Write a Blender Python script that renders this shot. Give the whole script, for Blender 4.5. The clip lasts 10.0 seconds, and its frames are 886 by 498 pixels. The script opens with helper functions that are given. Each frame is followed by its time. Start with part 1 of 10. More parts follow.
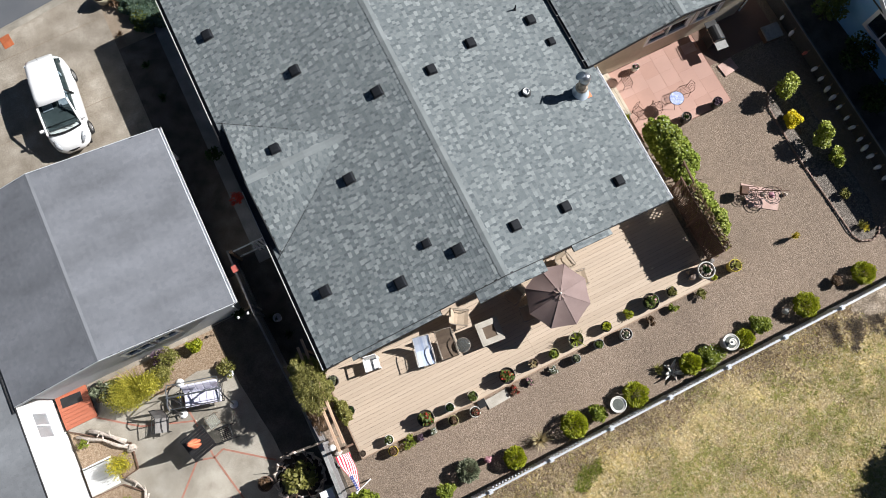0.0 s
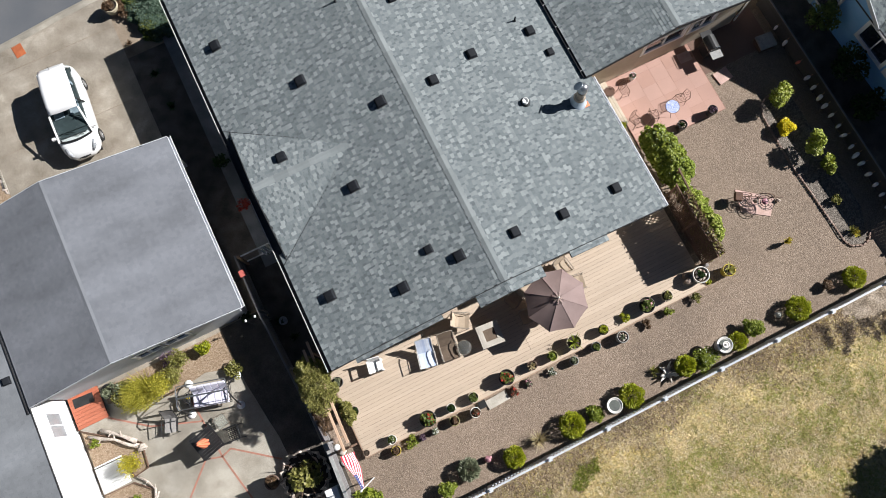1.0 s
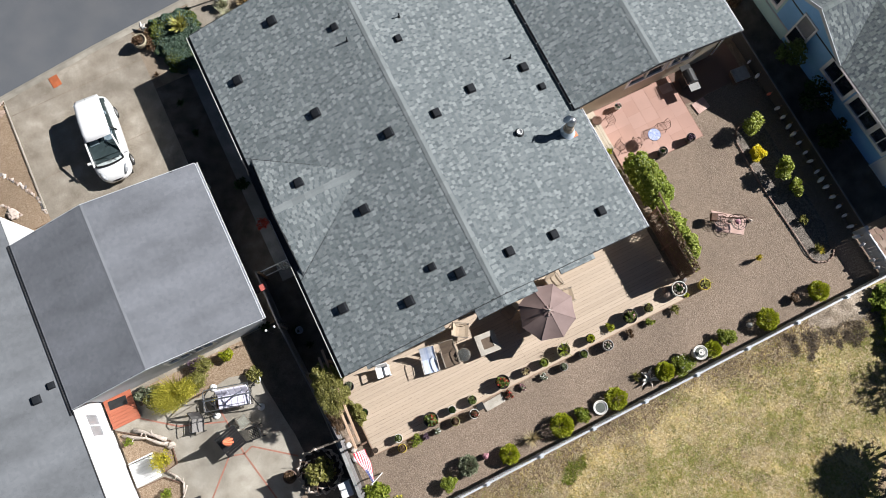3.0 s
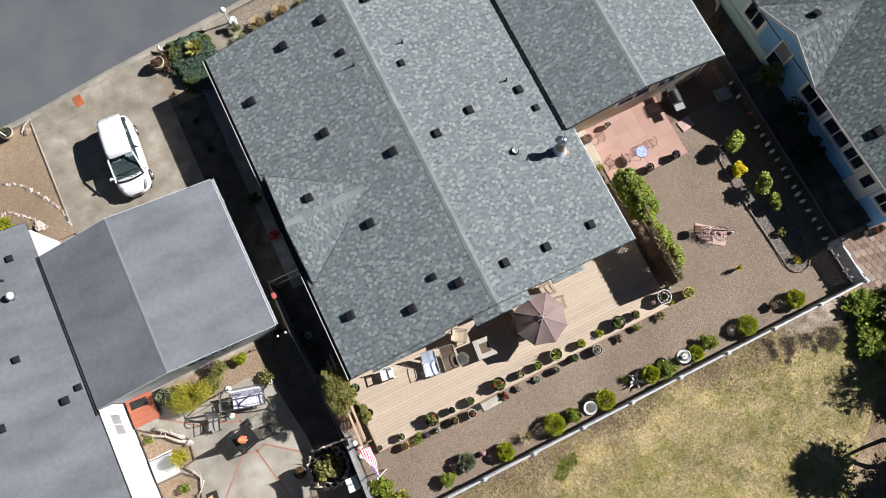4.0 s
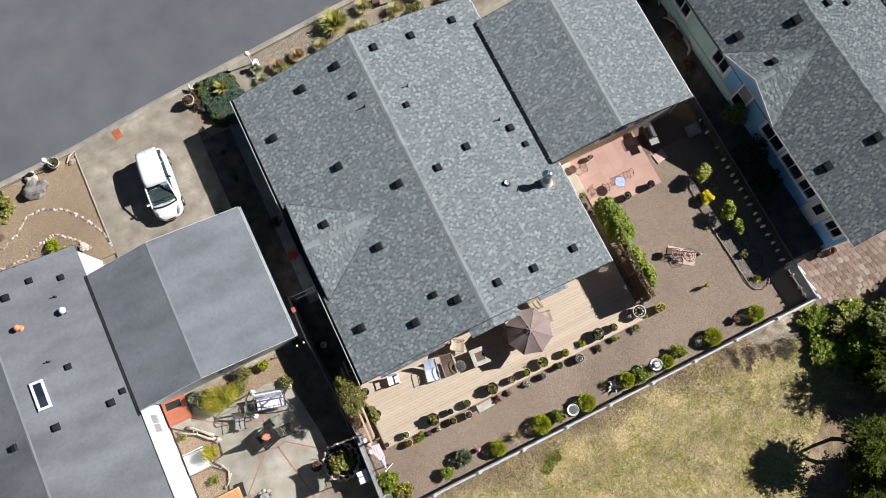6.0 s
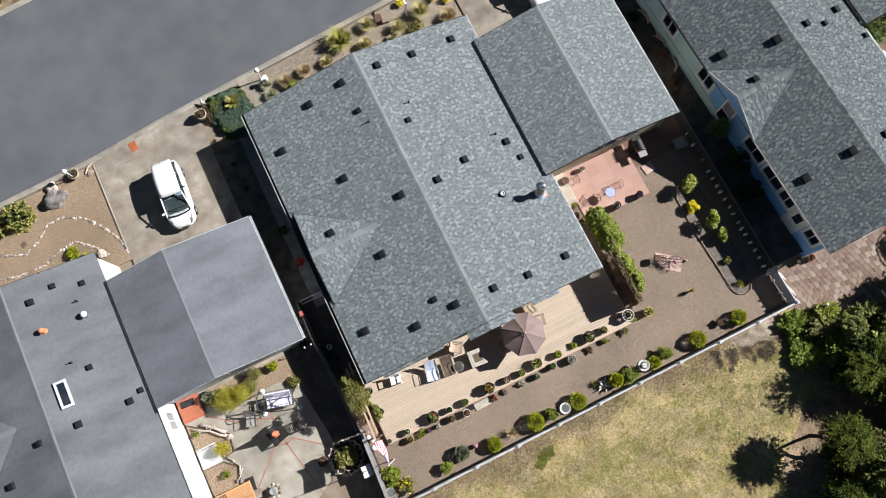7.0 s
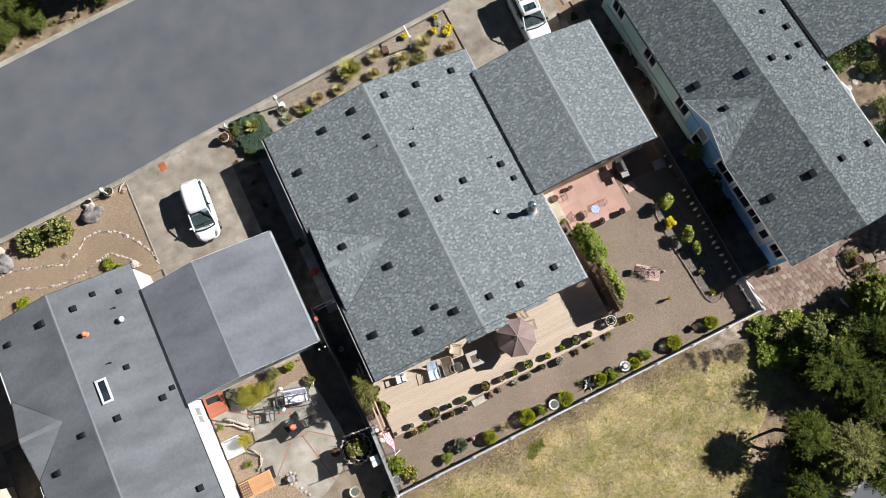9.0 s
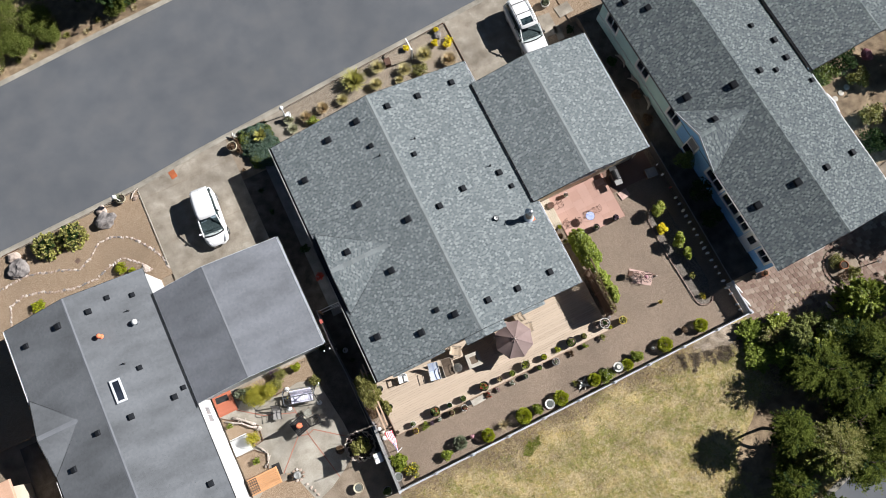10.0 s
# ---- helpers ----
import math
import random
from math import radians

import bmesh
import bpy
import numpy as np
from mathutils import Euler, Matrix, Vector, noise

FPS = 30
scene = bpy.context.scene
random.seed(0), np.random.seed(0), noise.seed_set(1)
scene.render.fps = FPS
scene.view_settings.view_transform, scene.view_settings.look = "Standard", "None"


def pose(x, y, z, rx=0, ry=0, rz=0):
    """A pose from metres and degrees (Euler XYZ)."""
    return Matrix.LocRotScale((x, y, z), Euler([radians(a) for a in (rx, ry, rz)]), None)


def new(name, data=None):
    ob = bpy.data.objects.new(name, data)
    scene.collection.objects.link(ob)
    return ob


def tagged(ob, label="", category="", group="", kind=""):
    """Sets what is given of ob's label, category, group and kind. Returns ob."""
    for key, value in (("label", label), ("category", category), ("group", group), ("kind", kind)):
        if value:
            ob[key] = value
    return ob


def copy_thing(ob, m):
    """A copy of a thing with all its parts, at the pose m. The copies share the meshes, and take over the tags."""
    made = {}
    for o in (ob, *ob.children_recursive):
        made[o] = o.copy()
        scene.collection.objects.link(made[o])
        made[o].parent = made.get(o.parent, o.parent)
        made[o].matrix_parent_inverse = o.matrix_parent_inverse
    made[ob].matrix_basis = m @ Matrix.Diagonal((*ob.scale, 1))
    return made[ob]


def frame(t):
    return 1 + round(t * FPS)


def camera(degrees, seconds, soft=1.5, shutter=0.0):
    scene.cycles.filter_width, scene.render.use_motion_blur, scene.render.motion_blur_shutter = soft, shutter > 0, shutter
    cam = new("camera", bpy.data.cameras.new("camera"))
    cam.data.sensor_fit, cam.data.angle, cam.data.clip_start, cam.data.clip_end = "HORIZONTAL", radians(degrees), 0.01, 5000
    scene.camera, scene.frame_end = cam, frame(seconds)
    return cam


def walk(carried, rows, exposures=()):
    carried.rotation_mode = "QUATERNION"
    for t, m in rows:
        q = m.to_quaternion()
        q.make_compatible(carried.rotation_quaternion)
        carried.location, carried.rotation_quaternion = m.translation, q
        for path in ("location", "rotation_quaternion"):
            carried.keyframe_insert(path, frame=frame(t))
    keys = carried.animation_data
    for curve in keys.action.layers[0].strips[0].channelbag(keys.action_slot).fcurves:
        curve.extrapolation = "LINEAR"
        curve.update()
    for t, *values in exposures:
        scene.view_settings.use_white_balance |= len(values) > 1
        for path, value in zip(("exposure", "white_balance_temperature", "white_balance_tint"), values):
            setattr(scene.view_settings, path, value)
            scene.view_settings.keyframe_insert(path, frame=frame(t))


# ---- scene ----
cam = camera(62.49, 10.0, soft=0.65)
PATH = [
    (0.0, 0.000, 0.000, 30.000, 11.833, 0.365, -26.253),
    (0.5, 0.052, 0.087, 30.344, 11.689, 0.444, -26.208),
    (1.0, 0.061, 0.142, 30.860, 11.612, 0.449, -26.216),
    (1.5, 0.055, 0.191, 31.448, 11.588, 0.434, -26.188),
    (2.0, 0.023, 0.242, 32.134, 11.600, 0.380, -26.192),
    (2.5, -0.001, 0.277, 32.962, 11.608, 0.343, -26.191),
    (4.0, 0.013, 0.304, 36.304, 11.664, 0.333, -26.162),
    (4.5, 0.021, 0.329, 37.478, 11.681, 0.309, -26.115),
    (5.0, 0.031, 0.358, 38.675, 11.696, 0.298, -26.119),
    (5.5, 0.057, 0.370, 39.839, 11.738, 0.306, -26.082),
    (7.0, 0.044, 0.273, 43.339, 11.784, 0.277, -26.024),
    (7.5, -0.008, 0.201, 44.497, 11.822, 0.264, -26.011),
    (8.0, -0.069, 0.113, 45.653, 11.881, 0.237, -25.991),
    (8.5, -0.131, 0.045, 46.815, 11.936, 0.230, -25.987),
    (9.0, -0.179, -0.010, 47.966, 11.971, 0.214, -25.954),
    (9.5, -0.240, -0.056, 49.083, 12.006, 0.196, -25.956),
    (10.0, -0.246, -0.049, 49.855, 12.003, 0.176, -25.937),
]
walk(cam, [(t, pose(x, y, z, rx, ry, rz)) for t, x, y, z, rx, ry, rz in PATH])
EXPOSURE = 0.87
scene.view_settings.exposure = EXPOSURE

# ---- sky and sun ----
SUN_EL, SUN_AZ = 36.0, -5.4          # degrees; azimuth from +x towards +y
world = bpy.data.worlds.new("sky")
scene.world = world
world.use_nodes = True
sky = world.node_tree.nodes.new("ShaderNodeTexSky")
sky.sky_type, sky.sun_disc = "NISHITA", False
sky.sun_elevation, sky.sun_rotation = radians(SUN_EL), radians(90 - SUN_AZ)
sky.ozone_density, sky.dust_density = 4.0, 0.3
world.node_tree.links.new(sky.outputs[0], world.node_tree.nodes["Background"].inputs[0])
world.node_tree.nodes["Background"].inputs[1].default_value = 0.017
sun_data = bpy.data.lights.new("sun", "SUN")
sun_data.energy, sun_data.angle, sun_data.color = 4.66, radians(0.5), (1.0, 0.988, 0.978)
sun_ob = new("sun", sun_data)
sun_way = Vector((math.cos(radians(SUN_AZ)) * math.cos(radians(SUN_EL)), math.sin(radians(SUN_AZ)) * math.cos(radians(SUN_EL)), math.sin(radians(SUN_EL))))
sun_ob.rotation_mode = "QUATERNION"
sun_ob.rotation_quaternion = sun_way.to_track_quat("Z", "Y")
sun_ob.location = (30, 0, 30)


# ---- materials ----
def material(name, colours, scale=4.0, rough=0.8, bump=0.3, fine=60.0, metal=0.0, pick="noise", stains=0.25, dist=0.02, spec=0.4, stretch=None, voronoi=0.0, grain=None):
    """colours: two to four base colours, spread by noise or by pieces ('island'); fine grain as relief; stains: soft large-scale darkening."""
    m = bpy.data.materials.new(name)
    m.use_nodes = True
    n, l = m.node_tree.nodes, m.node_tree.links
    b = n["Principled BSDF"]
    b.inputs["Roughness"].default_value, b.inputs["Metallic"].default_value = rough, metal
    b.inputs["Specular IOR Level"].default_value = spec
    co = n.new("ShaderNodeTexCoord")
    vec = co.outputs["Object"]
    if stretch:
        mp = n.new("ShaderNodeMapping")
        mp.inputs["Scale"].default_value = stretch
        l.new(vec, mp.inputs[0])
        vec = mp.outputs[0]
    big = n.new("ShaderNodeTexNoise")
    big.inputs["Scale"].default_value, big.inputs["Detail"].default_value = scale, 6
    l.new(vec, big.inputs["Vector"])
    small = n.new("ShaderNodeTexNoise")
    small.inputs["Scale"].default_value, small.inputs["Detail"].default_value = fine, 4
    l.new(vec, small.inputs["Vector"])
    ramp = n.new("ShaderNodeValToRGB")
    els = ramp.color_ramp.elements
    while len(els) < len(colours):
        els.new(0.5)
    lo, hi = (0.0, 1.0) if pick in ("island", "cells") else (0.32, 0.68)
    for i, c in enumerate(colours):
        els[i].position = lo + (hi - lo) * i / max(1, len(colours) - 1)
        els[i].color = (*c, 1)
    if pick == "island":
        geo, info = n.new("ShaderNodeNewGeometry"), n.new("ShaderNodeObjectInfo")
        add, fr = n.new("ShaderNodeMath"), n.new("ShaderNodeMath")
        add.operation, fr.operation = "ADD", "FRACT"
        l.new(geo.outputs["Random Per Island"], add.inputs[0])
        l.new(info.outputs["Random"], add.inputs[1])
        l.new(add.outputs[0], fr.inputs[0])
        l.new(fr.outputs[0], ramp.inputs[0])
    elif pick == "cells":
        vo = n.new("ShaderNodeTexVoronoi")
        vo.inputs["Scale"].default_value = voronoi
        l.new(vec, vo.inputs["Vector"])
        sep = n.new("ShaderNodeSeparateColor")
        l.new(vo.outputs["Color"], sep.inputs[0])
        l.new(sep.outputs[0], ramp.inputs[0])
    else:
        mixf = n.new("ShaderNodeMath")
        mixf.operation = "MULTIPLY_ADD"
        l.new(small.outputs[0], mixf.inputs[0])
        mixf.inputs[1].default_value = 0.35
        sub = n.new("ShaderNodeMath")
        sub.operation = "MULTIPLY_ADD"
        l.new(big.outputs[0], sub.inputs[0])
        sub.inputs[1].default_value, sub.inputs[2].default_value = 0.85, -0.1
        l.new(sub.outputs[0], mixf.inputs[2])
        l.new(mixf.outputs[0], ramp.inputs[0])
    # large soft stains and fine grain over the colour
    st = n.new("ShaderNodeTexNoise")
    st.inputs["Scale"].default_value, st.inputs["Detail"].default_value = scale * 0.23, 5
    l.new(vec, st.inputs["Vector"])
    rng = n.new("ShaderNodeMapRange")
    rng.inputs["From Min"].default_value, rng.inputs["From Max"].default_value = 0.3, 0.7
    rng.inputs["To Min"].default_value, rng.inputs["To Max"].default_value = 1 - stains, 1 + stains * 0.5
    l.new(st.outputs[0], rng.inputs["Value"])
    gr = n.new("ShaderNodeMapRange")
    gr.inputs["From Min"].default_value, gr.inputs["From Max"].default_value = 0.25, 0.75
    grain = stains * 0.6 if grain is None else grain
    gr.inputs["To Min"].default_value, gr.inputs["To Max"].default_value = 1 - grain, 1 + grain
    l.new(small.outputs[0], gr.inputs["Value"])
    mul = n.new("ShaderNodeMath")
    mul.operation = "MULTIPLY"
    l.new(rng.outputs[0], mul.inputs[0])
    l.new(gr.outputs[0], mul.inputs[1])
    vm = n.new("ShaderNodeVectorMath")
    vm.operation = "SCALE"
    l.new(ramp.outputs[0], vm.inputs[0])
    l.new(mul.outputs[0], vm.inputs["Scale"])
    l.new(vm.outputs[0], b.inputs["Base Color"])
    rr = n.new("ShaderNodeMapRange")
    rr.inputs["To Min"].default_value, rr.inputs["To Max"].default_value = max(0.02, rough - 0.08), min(1, rough + 0.08)
    l.new(st.outputs[0], rr.inputs["Value"])
    l.new(rr.outputs[0], b.inputs["Roughness"])
    if bump:
        bp = n.new("ShaderNodeBump")
        bp.inputs["Strength"].default_value, bp.inputs["Distance"].default_value = bump, dist
        if pick == "cells":
            l.new(vo.outputs["Distance"], bp.inputs["Height"])
            bp.invert = True
        else:
            l.new(small.outputs[0], bp.inputs["Height"])
        l.new(bp.outputs[0], b.inputs["Normal"])
    return m


def leaf_material(name, colours, rough=0.5, spec=0.35):
    """Thin leaves: colours vary leaf by leaf, and some light passes through."""
    m = material(name, colours, 3.0, rough, 0.0, 30.0, 0.0, "island", 0.25, spec=spec)
    n, l = m.node_tree.nodes, m.node_tree.links
    b, out = n["Principled BSDF"], n["Material Output"]
    tr, mx = n.new("ShaderNodeBsdfTranslucent"), n.new("ShaderNodeMixShader")
    l.new(b.inputs["Base Color"].links[0].from_socket, tr.inputs["Color"])
    mx.inputs[0].default_value = 0.25
    l.new(b.outputs[0], mx.inputs[1])
    l.new(tr.outputs[0], mx.inputs[2])
    l.new(mx.outputs[0], out.inputs["Surface"])
    return m


def glass_material(name, tint, rough=0.05):
    m = bpy.data.materials.new(name)
    m.use_nodes = True
    n, l = m.node_tree.nodes, m.node_tree.links
    b = n["Principled BSDF"]
    b.inputs["Base Color"].default_value = (*tint, 1)
    b.inputs["Roughness"].default_value = rough
    b.inputs["Transmission Weight"].default_value = 0.95
    b.inputs["IOR"].default_value = 1.45
    return m


M = {}
M["soil"] = material("dry_soil", [(0.16, 0.12, 0.085), (0.24, 0.19, 0.14), (0.3, 0.24, 0.18)], 1.2, 0.95, 0.6, 25)
M["asphalt"] = material("asphalt", [(0.09, 0.097, 0.109), (0.104, 0.11, 0.121), (0.12, 0.123, 0.131)], 0.5, 0.9, 0.25, 180, stains=0.11, dist=0.004)
M["concrete"] = material("concrete", [(0.2, 0.168, 0.132), (0.262, 0.226, 0.18), (0.308, 0.27, 0.22), (0.4, 0.358, 0.298)], 1.1, 0.9, 0.3, 26, stains=0.3, dist=0.004, grain=0.1)
M["kerb"] = material("kerb_concrete", [(0.27, 0.245, 0.2), (0.36, 0.33, 0.28)], 2.5, 0.9, 0.2, 90, stains=0.3, dist=0.004)
M["patio_west"] = material("patio_concrete", [(0.2475, 0.22, 0.1782), (0.33, 0.2992, 0.2486), (0.4125, 0.3817, 0.3267)], 1.1, 0.88, 0.2, 70, stains=0.35, dist=0.004)
M["gravel"] = material("brown_gravel", [(0.14, 0.104, 0.078), (0.207, 0.154, 0.114), (0.262, 0.199, 0.149), (0.35, 0.277, 0.215)], 1.0, 0.92, 0.6, 60, pick="cells", voronoi=33.0, stains=0.2, dist=0.025)
M["gravel_front"] = material("tan_gravel", [(0.17, 0.115, 0.07), (0.26, 0.182, 0.118), (0.32, 0.235, 0.16), (0.4, 0.31, 0.225)], 1.0, 0.92, 0.7, 40, pick="cells", voronoi=30.0, stains=0.25, dist=0.015)
M["pebbles"] = material("pale_pebbles", [(0.16, 0.125, 0.09), (0.27, 0.215, 0.16), (0.38, 0.32, 0.25), (0.22, 0.185, 0.15)], 1.0, 0.9, 0.9, 40, pick="cells", voronoi=17.0, stains=0.2, dist=0.03)
M["field"] = material("dry_grass_ground", [(0.15, 0.15, 0.04), (0.33, 0.265, 0.1), (0.5, 0.39, 0.19), (0.23, 0.15, 0.07)], 3.2, 0.95, 0.6, 9, stains=0.5, dist=0.03, grain=0.5)
M["shingle"] = material("grey_green_shingle", [(0.1357, 0.1566, 0.1641), (0.1723, 0.1949, 0.2011), (0.1976, 0.2216, 0.2261), (0.2685, 0.2949, 0.2964)], 2.2, 0.93, 0.5, 60, pick="island", stains=0.05, dist=0.004, grain=0.2)
M["shingle_low"] = material("grey_green_shingle_lower_layer", [(0.1018, 0.1203, 0.1296), (0.1328, 0.1528, 0.1617), (0.1682, 0.19, 0.1975)], 2.2, 0.93, 0.5, 60, pick="island", stains=0.05, dist=0.004, grain=0.2)
M["shingle_dark"] = material("dark_grey_shingle", [(0.082, 0.097, 0.1043), (0.1045, 0.1215, 0.1263), (0.1296, 0.1496, 0.1508), (0.1893, 0.2139, 0.2114)], 2.2, 0.93, 0.5, 60, pick="island", stains=0.05, dist=0.004, grain=0.2)
M["shingle_dark_low"] = material("dark_grey_shingle_lower_layer", [(0.0504, 0.0616, 0.0725), (0.0729, 0.0862, 0.0969), (0.0993, 0.115, 0.1222)], 2.2, 0.93, 0.5, 60, pick="island", stains=0.05, dist=0.004, grain=0.2)
M["shingle_grey"] = material("plain_grey_shingle", [(0.1554, 0.164, 0.1833), (0.1624, 0.171, 0.1905), (0.1693, 0.178, 0.1978), (0.1762, 0.185, 0.205)], 3.2, 0.93, 0.4, 60, pick="island", stains=0.26, dist=0.003, grain=0.1, stretch=(0.4, 1, 1))
M["shingle_dull"] = material("dull_grey_shingle", [(0.1386, 0.147, 0.1586), (0.1445, 0.153, 0.1648), (0.1505, 0.159, 0.171), (0.1564, 0.165, 0.1772)], 3.0, 0.93, 0.4, 60, pick="island", stains=0.3, dist=0.003, grain=0.1, stretch=(0.35, 1, 1))
M["ridge_cap"] = material("ridge_shingle", [(0.18, 0.2, 0.205), (0.2, 0.222, 0.226), (0.225, 0.246, 0.25)], 3, 0.93, 0.5, 200, pick="island", stains=0.15, dist=0.004)
M["ridge_grey"] = material("ridge_shingle_grey", [(0.168, 0.177, 0.195), (0.18, 0.189, 0.207)], 3, 0.93, 0.5, 200, pick="island", stains=0.15, dist=0.004)
M["litter"] = material("leaf_litter", [(0.13, 0.09, 0.055), (0.235, 0.168, 0.105), (0.345, 0.26, 0.165)], 1.5, 0.95, 0.8, 18, stains=0.35, dist=0.05)
M["felt"] = material("roof_felt", [(0.03, 0.032, 0.034), (0.05, 0.052, 0.055)], 3, 0.95, 0.3, 120)
M["vent"] = material("black_vent_plastic", [(0.009, 0.011, 0.014), (0.016, 0.018, 0.023)], 4, 0.75, 0.1, 120, stains=0.2, dist=0.002, spec=0.2)
M["white"] = material("white_paint", [(0.74, 0.74, 0.73), (0.8, 0.8, 0.79)], 2, 0.5, 0.05, 80, stains=0.08, dist=0.002)
M["vinyl"] = material("white_vinyl", [(0.72, 0.73, 0.76), (0.8, 0.81, 0.83)], 2, 0.35, 0.03, 60, stains=0.08, dist=0.002)
M["gutter"] = material("black_gutter", [(0.02, 0.02, 0.022), (0.035, 0.035, 0.037)], 3, 0.45, 0.05, 60)
M["cream"] = material("cream_siding", [(0.5, 0.43, 0.33), (0.58, 0.5, 0.4)], 1.5, 0.75, 0.1, 60, stains=0.15, dist=0.003)
M["grey_wall"] = material("pale_grey_siding", [(0.42, 0.44, 0.47), (0.5, 0.52, 0.54)], 1.5, 0.7, 0.1, 60, stains=0.12, dist=0.003)
M["blue"] = material("blue_siding", [(0.2, 0.45, 0.76), (0.26, 0.51, 0.82)], 1.5, 0.65, 0.1, 60, stains=0.12, dist=0.003)
M["teal"] = material("sage_siding", [(0.42, 0.62, 0.62), (0.48, 0.68, 0.67)], 1.5, 0.65, 0.1, 60, stains=0.12, dist=0.003)
M["deck"] = material("tan_deck_board", [(0.47, 0.372, 0.282), (0.495, 0.395, 0.302), (0.52, 0.418, 0.322)], 1.0, 0.7, 0.25, 30, pick="island", stains=0.12, dist=0.003, stretch=(0.5, 5, 5))
M["deck_side"] = material("deck_fascia", [(0.3, 0.2, 0.14), (0.38, 0.27, 0.19)], 2, 0.8, 0.2, 30)
M["terracotta"] = material("pink_terracotta_paver", [(0.44, 0.265, 0.21), (0.465, 0.285, 0.23), (0.49, 0.31, 0.255)], 1.2, 0.8, 0.15, 60, pick="island", stains=0.2, dist=0.003, grain=0.1)
M["brick_line"] = material("red_brick_strip", [(0.33, 0.15, 0.11), (0.4, 0.2, 0.15)], 6, 0.85, 0.3, 60)
M["red_deck"] = material("orange_red_deck_paint", [(0.4, 0.12, 0.065), (0.47, 0.155, 0.09)], 2, 0.6, 0.15, 40, pick="island", stains=0.15, dist=0.003)
M["paver"] = material("brown_paver", [(0.175, 0.11, 0.085), (0.22, 0.146, 0.113), (0.258, 0.178, 0.142), (0.365, 0.292, 0.236)], 2, 0.88, 0.25, 60, pick="island", stains=0.25, dist=0.004)
M["slab"] = material("pale_stone_slab", [(0.42, 0.38, 0.32), (0.52, 0.48, 0.42)], 3, 0.85, 0.2, 60)
M["pink_slab"] = material("pink_slab", [(0.5, 0.33, 0.28), (0.57, 0.4, 0.35)], 3, 0.85, 0.2, 60)
M["wood"] = material("weathered_timber", [(0.3, 0.19, 0.12), (0.42, 0.28, 0.18)], 2, 0.8, 0.3, 30, stretch=(4, 0.6, 4))
M["grey_wood"] = material("grey_weathered_wood", [(0.16, 0.15, 0.15), (0.24, 0.23, 0.23)], 2, 0.85, 0.3, 30)
M["cedar"] = material("cedar", [(0.48, 0.24, 0.11), (0.58, 0.31, 0.15)], 2, 0.7, 0.3, 30, stretch=(0.6, 5, 5))
M["dark_wood"] = material("dark_timber", [(0.1, 0.06, 0.04), (0.17, 0.1, 0.07)], 2, 0.8, 0.3, 30)
M["driftwood"] = material("driftwood", [(0.33, 0.26, 0.21), (0.5, 0.43, 0.37), (0.62, 0.56, 0.5)], 5, 0.9, 0.7, 30, stretch=(1, 4, 4))
M["bark"] = material("bark", [(0.07, 0.05, 0.035), (0.14, 0.1, 0.07)], 6, 0.95, 0.8, 30, stretch=(4, 4, 0.8))
M["metal"] = material("galvanised_metal", [(0.4, 0.42, 0.45), (0.55, 0.57, 0.6)], 3, 0.35, 0.05, 50, metal=0.9)
M["chrome"] = material("chrome", [(0.6, 0.6, 0.62), (0.7, 0.7, 0.72)], 3, 0.12, 0.0, 50, metal=1.0)
M["black_metal"] = material("black_iron", [(0.018, 0.018, 0.02), (0.035, 0.033, 0.032)], 5, 0.5, 0.1, 80, dist=0.002)
M["tube"] = material("tan_tube_metal", [(0.3, 0.26, 0.21), (0.38, 0.33, 0.28)], 5, 0.4, 0.05, 80, metal=0.3)
M["rust"] = material("rusty_iron", [(0.07, 0.04, 0.03), (0.14, 0.075, 0.05), (0.09, 0.06, 0.055)], 9, 0.85, 0.4, 80)
M["car_white"] = material("white_car_paint", [(0.78, 0.78, 0.78), (0.82, 0.82, 0.82)], 2, 0.18, 0.0, 50, stains=0.03, spec=0.6)
M["car_glass"] = material("dark_car_glass", [(0.008, 0.016, 0.02), (0.02, 0.036, 0.042), (0.06, 0.085, 0.09)], 3.2, 0.06, 0.0, 20, spec=0.8)
def clear_pane(name, tint):
    """A thin tinted pane: see-through, with a Fresnel sheen."""
    m = bpy.data.materials.new(name)
    m.use_nodes = True
    n, l = m.node_tree.nodes, m.node_tree.links
    n.remove(n["Principled BSDF"])
    tr, gl, mx, fr = n.new("ShaderNodeBsdfTransparent"), n.new("ShaderNodeBsdfGlossy"), n.new("ShaderNodeMixShader"), n.new("ShaderNodeFresnel")
    tr.inputs["Color"].default_value = (*tint, 1)
    gl.inputs["Roughness"].default_value = 0.04
    fr.inputs["IOR"].default_value = 1.4
    l.new(fr.outputs[0], mx.inputs[0])
    l.new(tr.outputs[0], mx.inputs[1])
    l.new(gl.outputs[0], mx.inputs[2])
    l.new(mx.outputs[0], n["Material Output"].inputs["Surface"])
    return m


